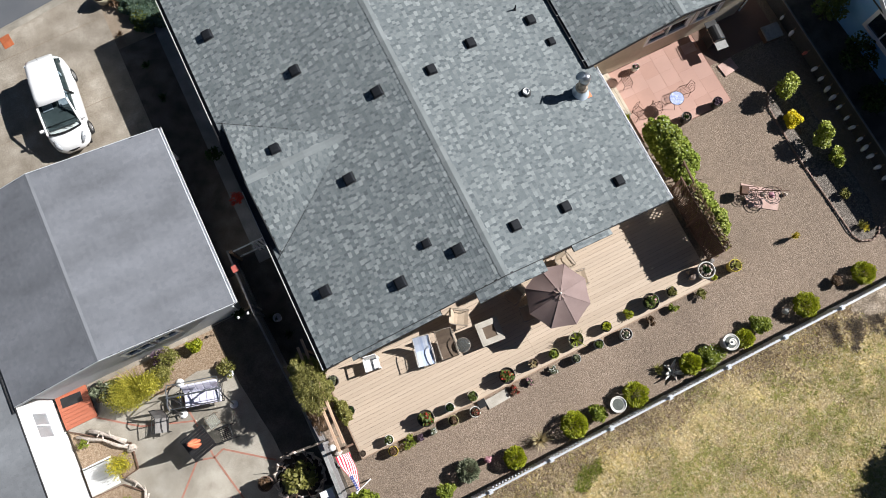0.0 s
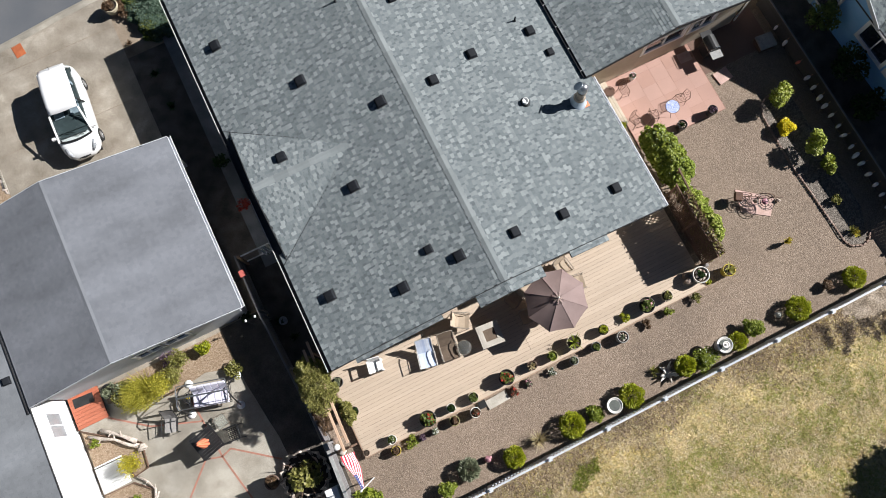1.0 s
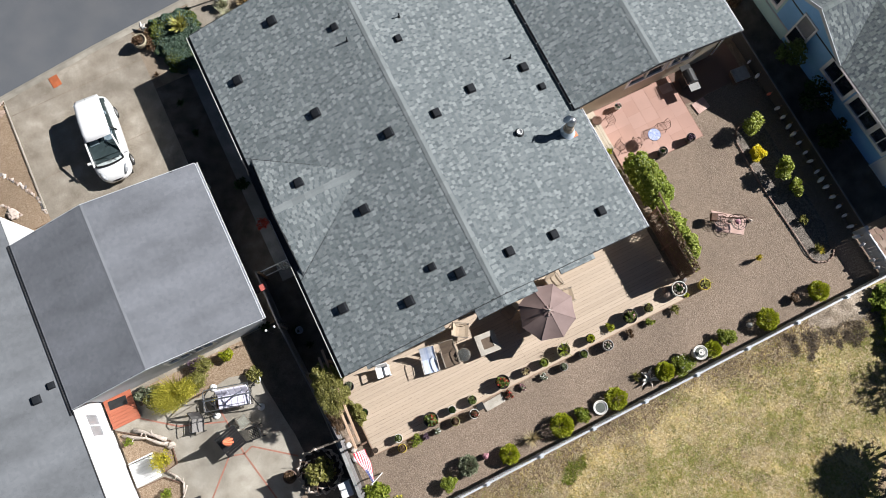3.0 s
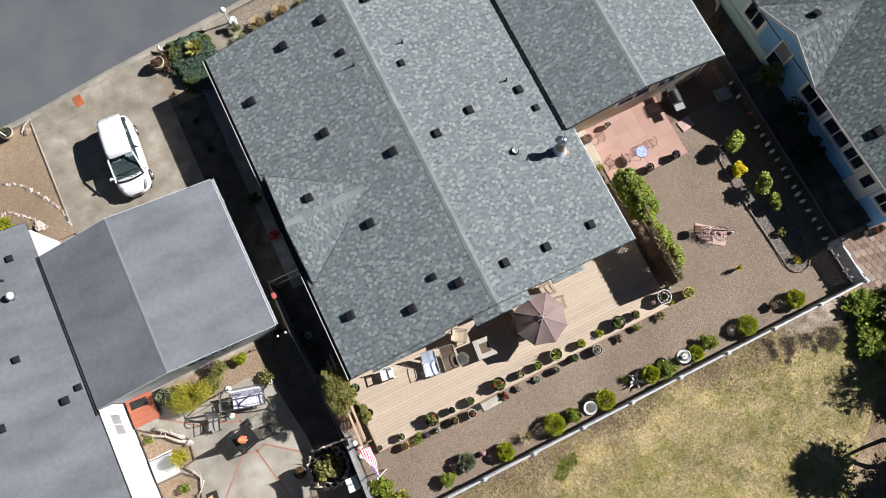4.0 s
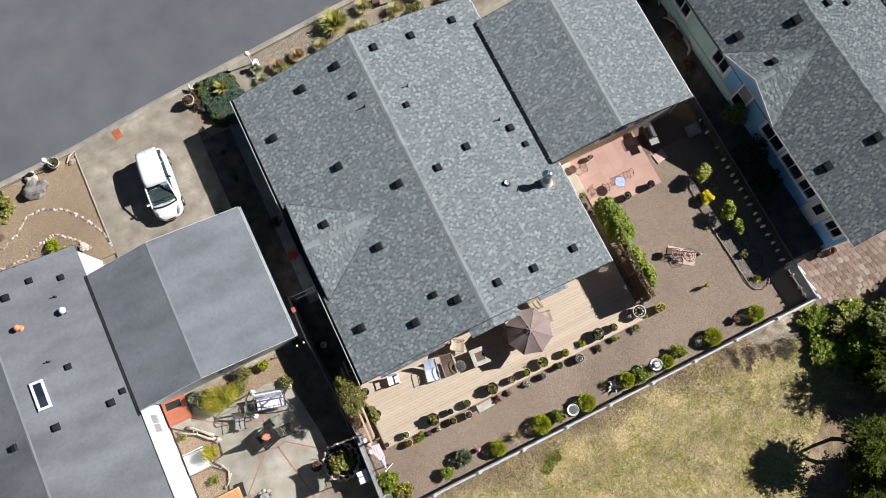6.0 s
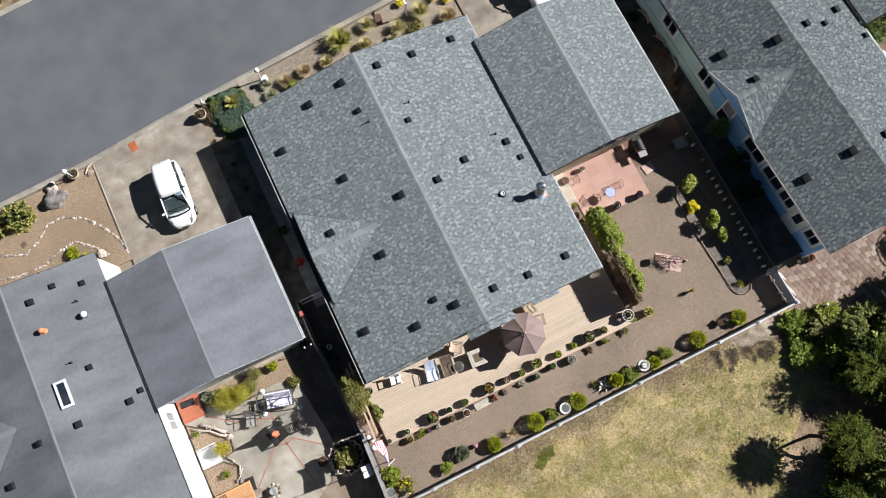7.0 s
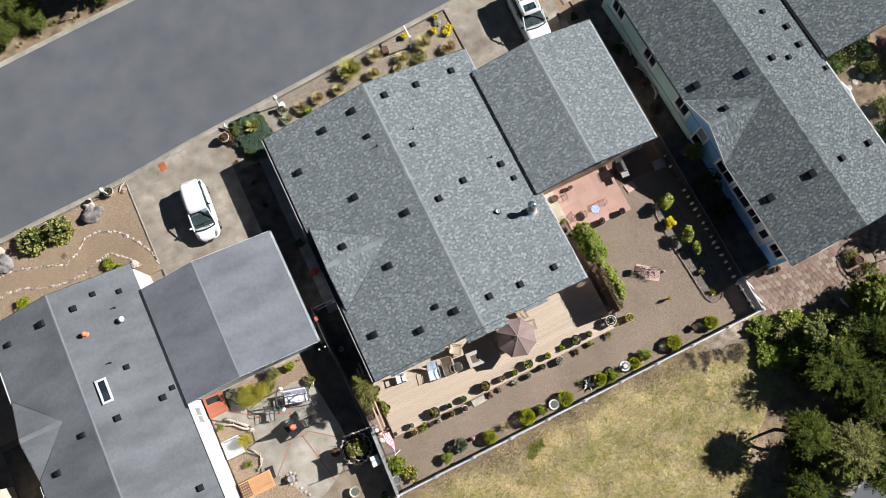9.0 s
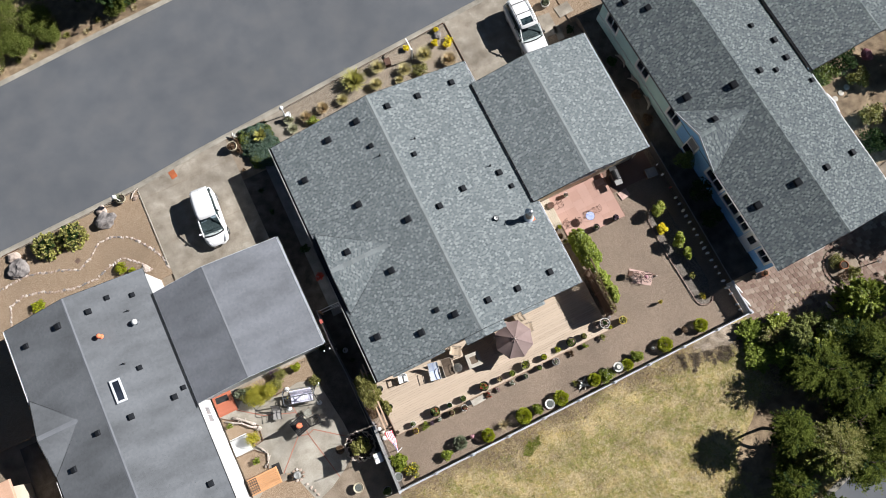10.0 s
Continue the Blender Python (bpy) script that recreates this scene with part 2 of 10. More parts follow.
M["car_pane"] = clear_pane("tinted_car_window", (0.66, 0.74, 0.74))
M["car_trim"] = material("dark_car_trim", [(0.04, 0.055, 0.06), (0.07, 0.09, 0.095)], 5, 0.6, 0.2, 80)
M["car_seat"] = material("blue_grey_seat_cloth", [(0.22, 0.27, 0.33), (0.4, 0.45, 0.5)], 5, 0.9, 0.2, 80)
M["black"] = material("black_plastic", [(0.012, 0.012, 0.013), (0.025, 0.025, 0.026)], 4, 0.5, 0.1, 60, dist=0.002)
M["rubber"] = material("tyre_rubber", [(0.012, 0.012, 0.012), (0.028, 0.027, 0.026)], 6, 0.85, 0.2, 60)
M["lamp_glass"] = material("smoky_headlamp", [(0.2, 0.21, 0.225), (0.42, 0.44, 0.46)], 18, 0.12, 0.1, 60, spec=0.8)
M["rim"] = material("alloy", [(0.35, 0.35, 0.36), (0.45, 0.45, 0.46)], 4, 0.3, 0.0, 60, metal=0.8)
M["window"] = material("window_glass", [(0.012, 0.016, 0.024), (0.03, 0.036, 0.05)], 0.8, 0.05, 0.0, 20, spec=0.9)
M["window_pale"] = material("pale_window_pane", [(0.2, 0.21, 0.22), (0.28, 0.29, 0.3)], 2, 0.3, 0.05, 60)
M["umbrella"] = material("mauve_brown_canvas", [(0.205, 0.145, 0.135), (0.255, 0.188, 0.176)], 1.5, 0.85, 0.25, 160, stains=0.12, dist=0.002)
M["tube_pale"] = material("pale_tube_metal", [(0.5, 0.48, 0.45), (0.6, 0.58, 0.55)], 5, 0.4, 0.05, 80, metal=0.2)
M["white_wall"] = material("white_siding_paint", [(0.62, 0.62, 0.61), (0.7, 0.7, 0.69)], 2, 0.6, 0.1, 60, stains=0.15, dist=0.002)
M["border_brick"] = material("scalloped_border_brick", [(0.24, 0.165, 0.135), (0.32, 0.225, 0.185), (0.4, 0.3, 0.25)], 4, 0.88, 0.3, 60, pick="island", stains=0.2)
M["terra_joint"] = material("terracotta_joint", [(0.3, 0.17, 0.13), (0.36, 0.21, 0.165)], 6, 0.9, 0.3, 60)
M["zinc"] = material("pale_zinc", [(0.5, 0.58, 0.66), (0.58, 0.65, 0.72)], 3, 0.4, 0.05, 50, metal=0.4)
M["path_grey"] = material("grey_path_concrete", [(0.17, 0.172, 0.178), (0.22, 0.222, 0.226), (0.27, 0.27, 0.272)], 1.6, 0.9, 0.3, 50, stains=0.3, dist=0.004)
M["pale_soil"] = material("pale_trodden_soil", [(0.16, 0.122, 0.087), (0.28, 0.224, 0.168), (0.42, 0.348, 0.275)], 2.4, 0.95, 0.7, 14, stains=0.45, dist=0.03, grain=0.45)
M["taupe_sling"] = material("taupe_sling", [(0.3, 0.285, 0.27), (0.37, 0.35, 0.335)], 3, 0.85, 0.2, 120, dist=0.002)
M["cushion"] = material("lavender_cushion", [(0.62, 0.6, 0.72), (0.7, 0.69, 0.79)], 3, 0.9, 0.2, 120, stains=0.1)
M["blue_sling"] = material("pale_blue_sling", [(0.42, 0.5, 0.68), (0.7, 0.74, 0.82)], 1.0, 0.85, 0.2, 120, pick="island", stains=0.08, dist=0.002)
M["brown_sling"] = material("brown_sling", [(0.12, 0.085, 0.06), (0.17, 0.125, 0.09)], 3, 0.85, 0.2, 120, dist=0.002)
M["tan_sling"] = material("tan_sling", [(0.42, 0.33, 0.24), (0.5, 0.4, 0.3)], 3, 0.85, 0.2, 120, dist=0.002)
M["black_sling"] = material("black_sling", [(0.015, 0.015, 0.016), (0.03, 0.03, 0.03)], 3, 0.8, 0.2, 120, dist=0.002)
M["orange"] = material("orange_cloth", [(0.8, 0.19, 0.09), (0.88, 0.27, 0.14)], 6, 0.85, 0.3, 60)
M["drain_orange"] = material("orange_cover_paint", [(0.36, 0.095, 0.035), (0.42, 0.125, 0.05)], 6, 0.75, 0.2, 60)
M["stone"] = material("grey_boulder", [(0.13, 0.118, 0.115), (0.21, 0.19, 0.182), (0.3, 0.272, 0.258)], 3, 0.9, 0.8, 25)
M["stone_white"] = material("white_quartz_rock", [(0.25, 0.175, 0.13), (0.42, 0.32, 0.26), (0.54, 0.45, 0.39), (0.66, 0.59, 0.54)], 3, 0.85, 0.6, 25, pick="island", stains=0.3)
M["pot_white"] = material("white_ceramic", [(0.62, 0.6, 0.55), (0.72, 0.7, 0.66)], 5, 0.4, 0.1, 60)
M["pot_dark"] = material("dark_glazed_pot", [(0.02, 0.018, 0.017), (0.045, 0.04, 0.036)], 5, 0.35, 0.1, 60)
M["pot_grey"] = material("grey_pot", [(0.24, 0.24, 0.23), (0.34, 0.34, 0.33)], 5, 0.6, 0.2, 60)
M["pot_yellow"] = material("mustard_pot", [(0.5, 0.38, 0.04), (0.62, 0.49, 0.07)], 5, 0.45, 0.1, 60)
M["pot_cream"] = material("sand_coloured_pot", [(0.42, 0.37, 0.26), (0.52, 0.46, 0.34)], 5, 0.6, 0.2, 60)
M["pot_olive"] = material("olive_glazed_pot", [(0.28, 0.26, 0.1), (0.38, 0.36, 0.16)], 5, 0.5, 0.2, 60)
M["pot_terra"] = material("terracotta_pot", [(0.4, 0.15, 0.07), (0.5, 0.21, 0.1)], 5, 0.8, 0.2, 60)
M["pot_brown"] = material("brown_barrel", [(0.12, 0.075, 0.055), (0.18, 0.12, 0.09)], 5, 0.7, 0.3, 40)
M["potting_soil"] = material("potting_soil", [(0.03, 0.022, 0.016), (0.07, 0.05, 0.035)], 20, 0.95, 0.8, 60)
M["mosaic"] = material("blue_white_mosaic", [(0.08, 0.14, 0.5), (0.6, 0.64, 0.76), (0.2, 0.28, 0.62), (0.72, 0.74, 0.8)], 20, 0.3, 0.3, 60, pick="cells", voronoi=28, stains=0.1, dist=0.003)
M["water"] = material("still_water", [(0.12, 0.13, 0.12), (0.17, 0.18, 0.16)], 2, 0.05, 0.0, 20, spec=0.8)
M["glass_top"] = glass_material("clear_glass", (0.85, 0.9, 0.88))
M["flag_red"] = material("flag_red", [(0.55, 0.03, 0.06), (0.62, 0.05, 0.08)], 3, 0.8, 0.1, 120)
M["flag_white"] = material("flag_white", [(0.75, 0.73, 0.75), (0.8, 0.79, 0.8)], 3, 0.8, 0.1, 120)
M["flag_blue"] = material("flag_blue", [(0.03, 0.05, 0.2), (0.05, 0.07, 0.26)], 3, 0.8, 0.1, 120)
# grey wood darkened to carry the shade on the buoy fence
M["shade_wood"] = material("shade_darkened_grey_wood", [(0.05, 0.048, 0.048), (0.09, 0.086, 0.085)], 2, 0.85, 0.3, 30)
M["buoy"] = material("pale_buoy", [(0.55, 0.55, 0.58), (0.7, 0.7, 0.74)], 6, 0.6, 0.1, 40)
M["buoy_red"] = material("faded_red_buoy", [(0.45, 0.1, 0.08), (0.55, 0.15, 0.12)], 6, 0.6, 0.1, 40)
M["copper"] = material("flue_copper", [(0.4, 0.32, 0.25), (0.5, 0.42, 0.34)], 6, 0.5, 0.1, 40, metal=0.5)
M["peach_wood"] = material("sunlit_cedar", [(0.5, 0.33, 0.22), (0.6, 0.42, 0.3)], 2, 0.75, 0.2, 30, stretch=(4, 0.6, 4))
M["peach"] = material("peach_roof", [(0.55, 0.33, 0.22), (0.62, 0.39, 0.28)], 2, 0.8, 0.2, 60)
# plants
M["leaf"] = leaf_material("green_leaves", [(0.065, 0.095, 0.018), (0.12, 0.16, 0.032), (0.2, 0.24, 0.06)])
M["leaf_bright"] = leaf_material("bright_green_leaves", [(0.12, 0.165, 0.015), (0.225, 0.28, 0.03), (0.35, 0.38, 0.06)])
M["leaf_lime"] = leaf_material("lime_leaves", [(0.2, 0.24, 0.012), (0.33, 0.36, 0.018), (0.46, 0.47, 0.03)])
M["leaf_feather"] = leaf_material("feathery_yellow_leaves", [(0.24, 0.235, 0.025), (0.4, 0.375, 0.04), (0.6, 0.52, 0.08)])
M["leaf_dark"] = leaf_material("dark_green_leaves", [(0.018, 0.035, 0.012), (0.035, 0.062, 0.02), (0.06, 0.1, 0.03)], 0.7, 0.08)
M["leaf_conifer"] = leaf_material("dark_conifer_sprays", [(0.055, 0.078, 0.012), (0.108, 0.138, 0.022), (0.185, 0.21, 0.04)], 0.7, 0.08)
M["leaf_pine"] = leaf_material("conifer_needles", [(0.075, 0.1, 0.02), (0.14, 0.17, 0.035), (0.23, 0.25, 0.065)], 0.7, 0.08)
M["leaf_fresh"] = leaf_material("fresh_green_leaves", [(0.15, 0.2, 0.028), (0.28, 0.35, 0.06), (0.42, 0.48, 0.12)], 0.7, 0.08)
M["leaf_silver"] = leaf_material("silvery_green_leaves", [(0.17, 0.2, 0.06), (0.31, 0.34, 0.11), (0.43, 0.45, 0.18)], 0.7, 0.08)
M["leaf_withered"] = leaf_material("grey_withered_weeds", [(0.11, 0.085, 0.06), (0.19, 0.15, 0.115), (0.3, 0.245, 0.19)])
M["leaf_gold_grass"] = leaf_material("golden_field_grass", [(0.3825, 0.2776, 0.081), (0.4865, 0.3588, 0.1135), (0.571, 0.4336, 0.1655)])
M["leaf_twig"] = leaf_material("grey_dead_twigs", [(0.18, 0.125, 0.08), (0.29, 0.21, 0.14), (0.42, 0.32, 0.22)])
M["leaf_gold"] = leaf_material("golden_blades", [(0.5, 0.42, 0.04), (0.66, 0.55, 0.07), (0.75, 0.66, 0.14)])
M["leaf_hedge"] = leaf_material("yellow_green_hedge_leaves", [(0.19, 0.24, 0.02), (0.37, 0.42, 0.055), (0.56, 0.57, 0.18)])
# soil with deep shade put into its colour, for strips between buildings
M["shade_soil"] = material("shade_darkened_soil", [(0.06, 0.05, 0.042), (0.105, 0.088, 0.073), (0.15, 0.128, 0.108)], 1.5, 0.95, 0.6, 25, stains=0.35)
# dark ground colour that carries the fence's shade on the western patio
M["shade_ground"] = material("shade_darkened_ground", [(0.055, 0.047, 0.04), (0.09, 0.078, 0.066), (0.13, 0.113, 0.095)], 1.6, 0.95, 0.6, 20)
M["fence_vinyl"] = material("dusty_vinyl", [(0.5, 0.52, 0.55), (0.58, 0.6, 0.63)], 3, 0.45, 0.05, 40, stains=0.15, dist=0.002)
M["gravel_grey"] = material("grey_bed_gravel", [(0.09, 0.076, 0.063), (0.145, 0.122, 0.102), (0.2, 0.17, 0.143), (0.3, 0.262, 0.225)], 1.0, 0.92, 0.9, 60, pick="cells", voronoi=21.0, stains=0.25, dist=0.03)
M["leaf_blue"] = leaf_material("blue_green_juniper", [(0.055, 0.1, 0.066), (0.095, 0.155, 0.108), (0.17, 0.225, 0.17)])
M["leaf_sage"] = leaf_material("sage_leaves", [(0.1, 0.12, 0.07), (0.18, 0.2, 0.12), (0.26, 0.28, 0.18)])
M["leaf_olive"] = leaf_material("olive_leaves", [(0.13, 0.135, 0.028), (0.23, 0.225, 0.055), (0.35, 0.325, 0.11)])
M["leaf_vine"] = leaf_material("olive_vine_leaves", [(0.12, 0.12, 0.026), (0.24, 0.23, 0.058), (0.4, 0.365, 0.13)])
M["leaf_brown"] = leaf_material("brown_leaves", [(0.09, 0.05, 0.025), (0.15, 0.09, 0.05), (0.22, 0.14, 0.08)])
M["leaf_straw"] = leaf_material("straw_blades", [(0.42, 0.34, 0.18), (0.54, 0.45, 0.26), (0.62, 0.54, 0.35)])
M["leaf_yucca"] = leaf_material("yellow_green_blades", [(0.36, 0.36, 0.09), (0.52, 0.5, 0.15), (0.66, 0.62, 0.25)])
M["leaf_grass"] = leaf_material("field_grass", [(0.374, 0.2805, 0.1215), (0.494, 0.3795, 0.1785), (0.626, 0.4995, 0.2745), (0.446, 0.3555, 0.1305)])
M["leaf_green_grass"] = leaf_material("green_field_grass", [(0.2331, 0.2412, 0.0555), (0.3057, 0.2994, 0.0717), (0.3726, 0.3518, 0.1068)])
M["fl_yellow"] = leaf_material("yellow_petals", [(0.78, 0.62, 0.015), (0.85, 0.74, 0.04)])
M["leaf_blond"] = leaf_material("blond_grass_blades", [(0.5, 0.46, 0.17), (0.66, 0.59, 0.3), (0.8, 0.72, 0.48)])
M["leaf_pale"] = leaf_material("pale_grey_green_blades", [(0.42, 0.43, 0.27), (0.56, 0.56, 0.38), (0.7, 0.68, 0.5)])
M["leaf_rose"] = leaf_material("straw_grass_blades", [(0.5263, 0.413, 0.23), (0.612, 0.482, 0.284), (0.6977, 0.56, 0.356)])
M["fl_red"] = leaf_material("red_petals", [(0.45, 0.04, 0.03), (0.6, 0.08, 0.05)])
M["fl_white"] = leaf_material("white_petals", [(0.65, 0.65, 0.58), (0.78, 0.78, 0.72)])
M["fl_pink"] = leaf_material("pink_petals", [(0.45, 0.2, 0.25), (0.58, 0.3, 0.34)])
M["fl_purple"] = leaf_material("purple_leaves", [(0.1, 0.06, 0.09), (0.17, 0.11, 0.15)])


# ---- building helpers ----
def shade(me, mat, smooth=False):
    if mat:
        me.materials.append(M[mat] if isinstance(mat, str) else mat)
    if smooth:
        me.polygons.foreach_set("use_smooth", [True] * len(me.polygons))
    return me


def mesh_of(name, bm, mat, smooth=False):
    me = bpy.data.meshes.new(name)
    bmesh.ops.recalc_face_normals(bm, faces=bm.faces)
    bm.to_mesh(me)
    bm.free()
    return shade(me, mat, smooth)


def thing(name, label, category, x=0, y=0, z=0, rz=0, group="", kind=""):
    ob = new(name)
    ob.empty_display_size = 0.2
    ob.matrix_basis = pose(x, y, z, 0, 0, rz)
    return tagged(ob, label, category, group, kind)


def part(name, bm, mat, parent, label="", smooth=False, kind=""):
    me = bm if isinstance(bm, bpy.types.Mesh) else mesh_of(name, bm, mat, smooth)
    ob = new(name, me)
    ob.parent = parent
    return tagged(ob, label, kind=kind)


def solid(name, bm, mat, label, category, kind="", x=0, y=0, z=0, rz=0, group="", smooth=False):
    me = bm if isinstance(bm, bpy.types.Mesh) else mesh_of(name, bm, mat, smooth)
    ob = new(name, me)
    ob.matrix_basis = pose(x, y, z, 0, 0, rz)
    return tagged(ob, label, category, group, kind)


def box(x0, y0, z0, x1, y1, z1, bm=None, bevel=0.0, turn=None):
    bm = bm or bmesh.new()
    m = Matrix.Translation(((x0 + x1) / 2, (y0 + y1) / 2, (z0 + z1) / 2)) @ Matrix.Diagonal((abs(x1 - x0), abs(y1 - y0), abs(z1 - z0), 1))
    if turn is not None:
        m = turn @ m
    got = bmesh.ops.create_cube(bm, size=1, matrix=m)
    if bevel:
        edges = list({e for v in got["verts"] for e in v.link_edges})
        bmesh.ops.bevel(bm, geom=edges, offset=bevel, segments=2, affect="EDGES", profile=0.6)
    return bm


def tube(points, r, bm=None, seg=6, closed=False):
    """A round bar along points; r is one radius or one for each point."""
    bm = bm or bmesh.new()
    pts = [Vector(p) for p in points]
    n = len(pts)
    rad = list(r) if isinstance(r, (list, tuple)) else [r] * n
    rings = []
    for i, p in enumerate(pts):
        a = pts[i - 1] if i or closed else p
        b = pts[(i + 1) % n] if i < n - 1 or closed else p
        d = (b - a).normalized() if (b - a).length > 1e-9 else Vector((0, 0, 1))
        s = d.cross(Vector((0, 0, 1)) if abs(d.z) < 0.9 else Vector((1, 0, 0))).normalized()
        t = d.cross(s)
        rings.append([bm.verts.new(p + rad[i] * (math.cos(2 * math.pi * k / seg) * s + math.sin(2 * math.pi * k / seg) * t)) for k in range(seg)])
    for i in range(n if closed else n - 1):
        A, B = rings[i], rings[(i + 1) % n]
        for k in range(seg):
            bm.faces.new((A[k], A[(k + 1) % seg], B[(k + 1) % seg], B[k]))
    if not closed:
        bm.faces.new(rings[0][::-1])
        bm.faces.new(rings[-1])
    return bm


def lathe(profile, seg=20, bm=None, at=(0, 0, 0), wobble=0.0):
    """A turned body: (radius, height) pairs from the bottom up; radius 0 closes it."""
    bm = bm or bmesh.new()
    rings = []
    for r, z in profile:
        if r <= 0:
            rings.append([bm.verts.new((at[0], at[1], at[2] + z))])
        else:
            rings.append([bm.verts.new((at[0] + r * math.cos(2 * math.pi * k / seg) * (1 + wobble * math.sin(3 * k + z * 9)), at[1] + r * math.sin(2 * math.pi * k / seg) * (1 + wobble * math.cos(2 * k + z * 5)), at[2] + z)) for k in range(seg)])
    for A, B in zip(rings, rings[1:]):
        for k in range(seg):
            a, b = A[k % len(A)], A[(k + 1) % seg % len(A)]
            c, d = B[(k + 1) % seg % len(B)], B[k % len(B)]
            vs = []
            for v in (a, b, c, d):
                if v not in vs:
                    vs.append(v)
            if len(vs) > 2:
                bm.faces.new(vs)
    return bm


def prism(poly, z0, z1, bm=None):
    """A slab over a flat outline of (x, y) points."""
    bm = bm or bmesh.new()
    lo = [bm.verts.new((x, y, z0)) for x, y in poly]
    hi = [bm.verts.new((x, y, z1)) for x, y in poly]
    n = len(poly)
    bm.faces.new(lo[::-1])
    bm.faces.new(hi)
    for i in range(n):
        bm.faces.new((lo[i], lo[(i + 1) % n], hi[(i + 1) % n], hi[i]))
    return bm


def rock_mesh(name, r, mat, seed, flat=0.6, sub=2):
    bm = bmesh.new()
    bmesh.ops.create_icosphere(bm, subdivisions=sub, radius=1)
    off = Vector((seed * 3.7, seed * 1.3, seed * 2.1))
    for v in bm.verts:
        k = 1 + 0.45 * noise.noise(v.co * 1.1 + off) + 0.18 * noise.noise(v.co * 3.1 + off)
        v.co = Vector((v.co.x * k * r, v.co.y * k * r * 0.8, max(-0.25, v.co.z * k) * r * flat + 0.12 * r))
    return mesh_of(name, bm, mat)


def quads(name, mat, P, size, up=0.4, long=1.6, seed=0, tilt=None, along=None):
    """Many small leaves as one mesh: a folded diamond at each place of P."""
    rng = np.random.default_rng(seed)
    n = len(P)
    d = rng.normal(size=(n, 3))
    d[:, 2] = np.abs(d[:, 2]) * 0.5 + (0 if tilt is None else tilt)
    d /= np.linalg.norm(d, axis=1)[:, None]
    if along is not None:
        d = d * 0.55 + along
        d /= np.linalg.norm(d, axis=1)[:, None]
    nrm = rng.normal(size=(n, 3))
    nrm[:, 2] = np.abs(nrm[:, 2]) + up
    s = np.cross(d, nrm)
    s /= np.linalg.norm(s, axis=1)[:, None] + 1e-9
    k = (size * rng.uniform(0.6, 1.35, n))[:, None]
    a, c = P - d * k * long / 2, P + d * k * long / 2
    b, e = P - s * k / 2, P + s * k / 2
    V = np.stack([a, b, c, e], 1).reshape(-1, 3)
    me = bpy.data.meshes.new(name)
    me.from_pydata(V.tolist(), [], (np.arange(n * 4).reshape(n, 4)).tolist())
    return shade(me, mat)


def cloud(rng, n, centre, radii, shell=0.55):
    v = rng.normal(size=(n, 3))
    v /= np.linalg.norm(v, axis=1)[:, None]
    r = shell + (1 - shell) * rng.random(n) ** 0.6
    return np.asarray(centre) + v * r[:, None] * np.asarray(radii)


def clumps(seed, n, radii, lumps=9, lump=0.42, base=0.0, centre=(0, 0, 0)):
    """Places for leaves: uneven lumps over an ellipsoid, so that the outline has bays and gaps."""
    rng = np.random.default_rng(seed)
    R = np.asarray(radii, float)
    out = [cloud(rng, n // 4, (0, 0, 0), R * 0.72, 0.3)]
    for i in range(lumps):
        d = rng.normal(size=3)
        d[2] = abs(d[2]) * 0.9
        d /= np.linalg.norm(d)
        out.append(cloud(rng, int(n * 0.75 / lumps), d * R * rng.uniform(0.55, 0.85), R * lump * rng.uniform(0.7, 1.2), 0.4))
    P = np.concatenate(out)
    P[:, 2] = np.maximum(P[:, 2], -R[2] * 0.95) + R[2] + base
    return P + np.asarray(centre)


def blades(name, mat, n, r, h, seed=0, width=0.02, droop=0.6, spread=1.0):
    """A tuft of long blades that arch outwards from the base."""
    rng = np.random.default_rng(seed)
    V, F = [], []
    for i in range(n):
        a, lean = rng.uniform(0, 2 * math.pi), rng.uniform(0.15, 1.0) * spread
        L = rng.uniform(0.7, 1.1)
        pts = []
        for s in (0, 0.4, 0.75, 1.0):
            rr = r * lean * (0.12 + 0.9 * s) * L
            z = h * L * (s - droop * lean * s * s * 0.75)
            pts.append((rr, max(z, 0.01)))
        base = len(V)
        for k, (rr, z) in enumerate(pts):
            w = width * (1.0, 0.9, 0.6, 0.08)[k]
            cx, cy = math.cos(a) * rr, math.sin(a) * rr
            V += [(cx - math.sin(a) * w, cy + math.cos(a) * w, z), (cx + math.sin(a) * w, cy - math.cos(a) * w, z)]
        F += [(base + 2 * k, base + 2 * k + 1, base + 2 * k + 3, base + 2 * k + 2) for k in range(3)]
    me = bpy.data.meshes.new(name)
    me.from_pydata(V, [], F)
    return shade(me, mat)


# ---- the ground and its surfaces ----
def area(name, poly, mat, label, category, top=0.0, bottom=-0.1):
    return solid(name, prism(poly, bottom, top), mat, label, category, "structure")


g = bmesh.new()
bmesh.ops.create_grid(g, x_segments=24, y_segments=24, size=1500)
for v in g.verts:
    v.co.z = -0.1
solid("ground", g, "soil", "bare dry brown soil that runs to the horizon", "ground", "structure")

near_kerb = [(-160, 16.2), (-23.6, 22.95), (-13.4, 23.4), (-8.4, 23.95), (-1.5, 24.48), (3.2, 24.85), (8.0, 25.2), (11.8, 25.5), (30, 26.9), (160, 36.5)]
far_kerb = [(-160, 26.0), (-19.6, 34.8), (-12.8, 35.32), (-5.9, 35.75), (10, 36.9), (30, 38.3), (160, 47.5)]
area("road", near_kerb + far_kerb[::-1], "asphalt", "smooth grey asphalt street between low kerbs", "road", -0.07)


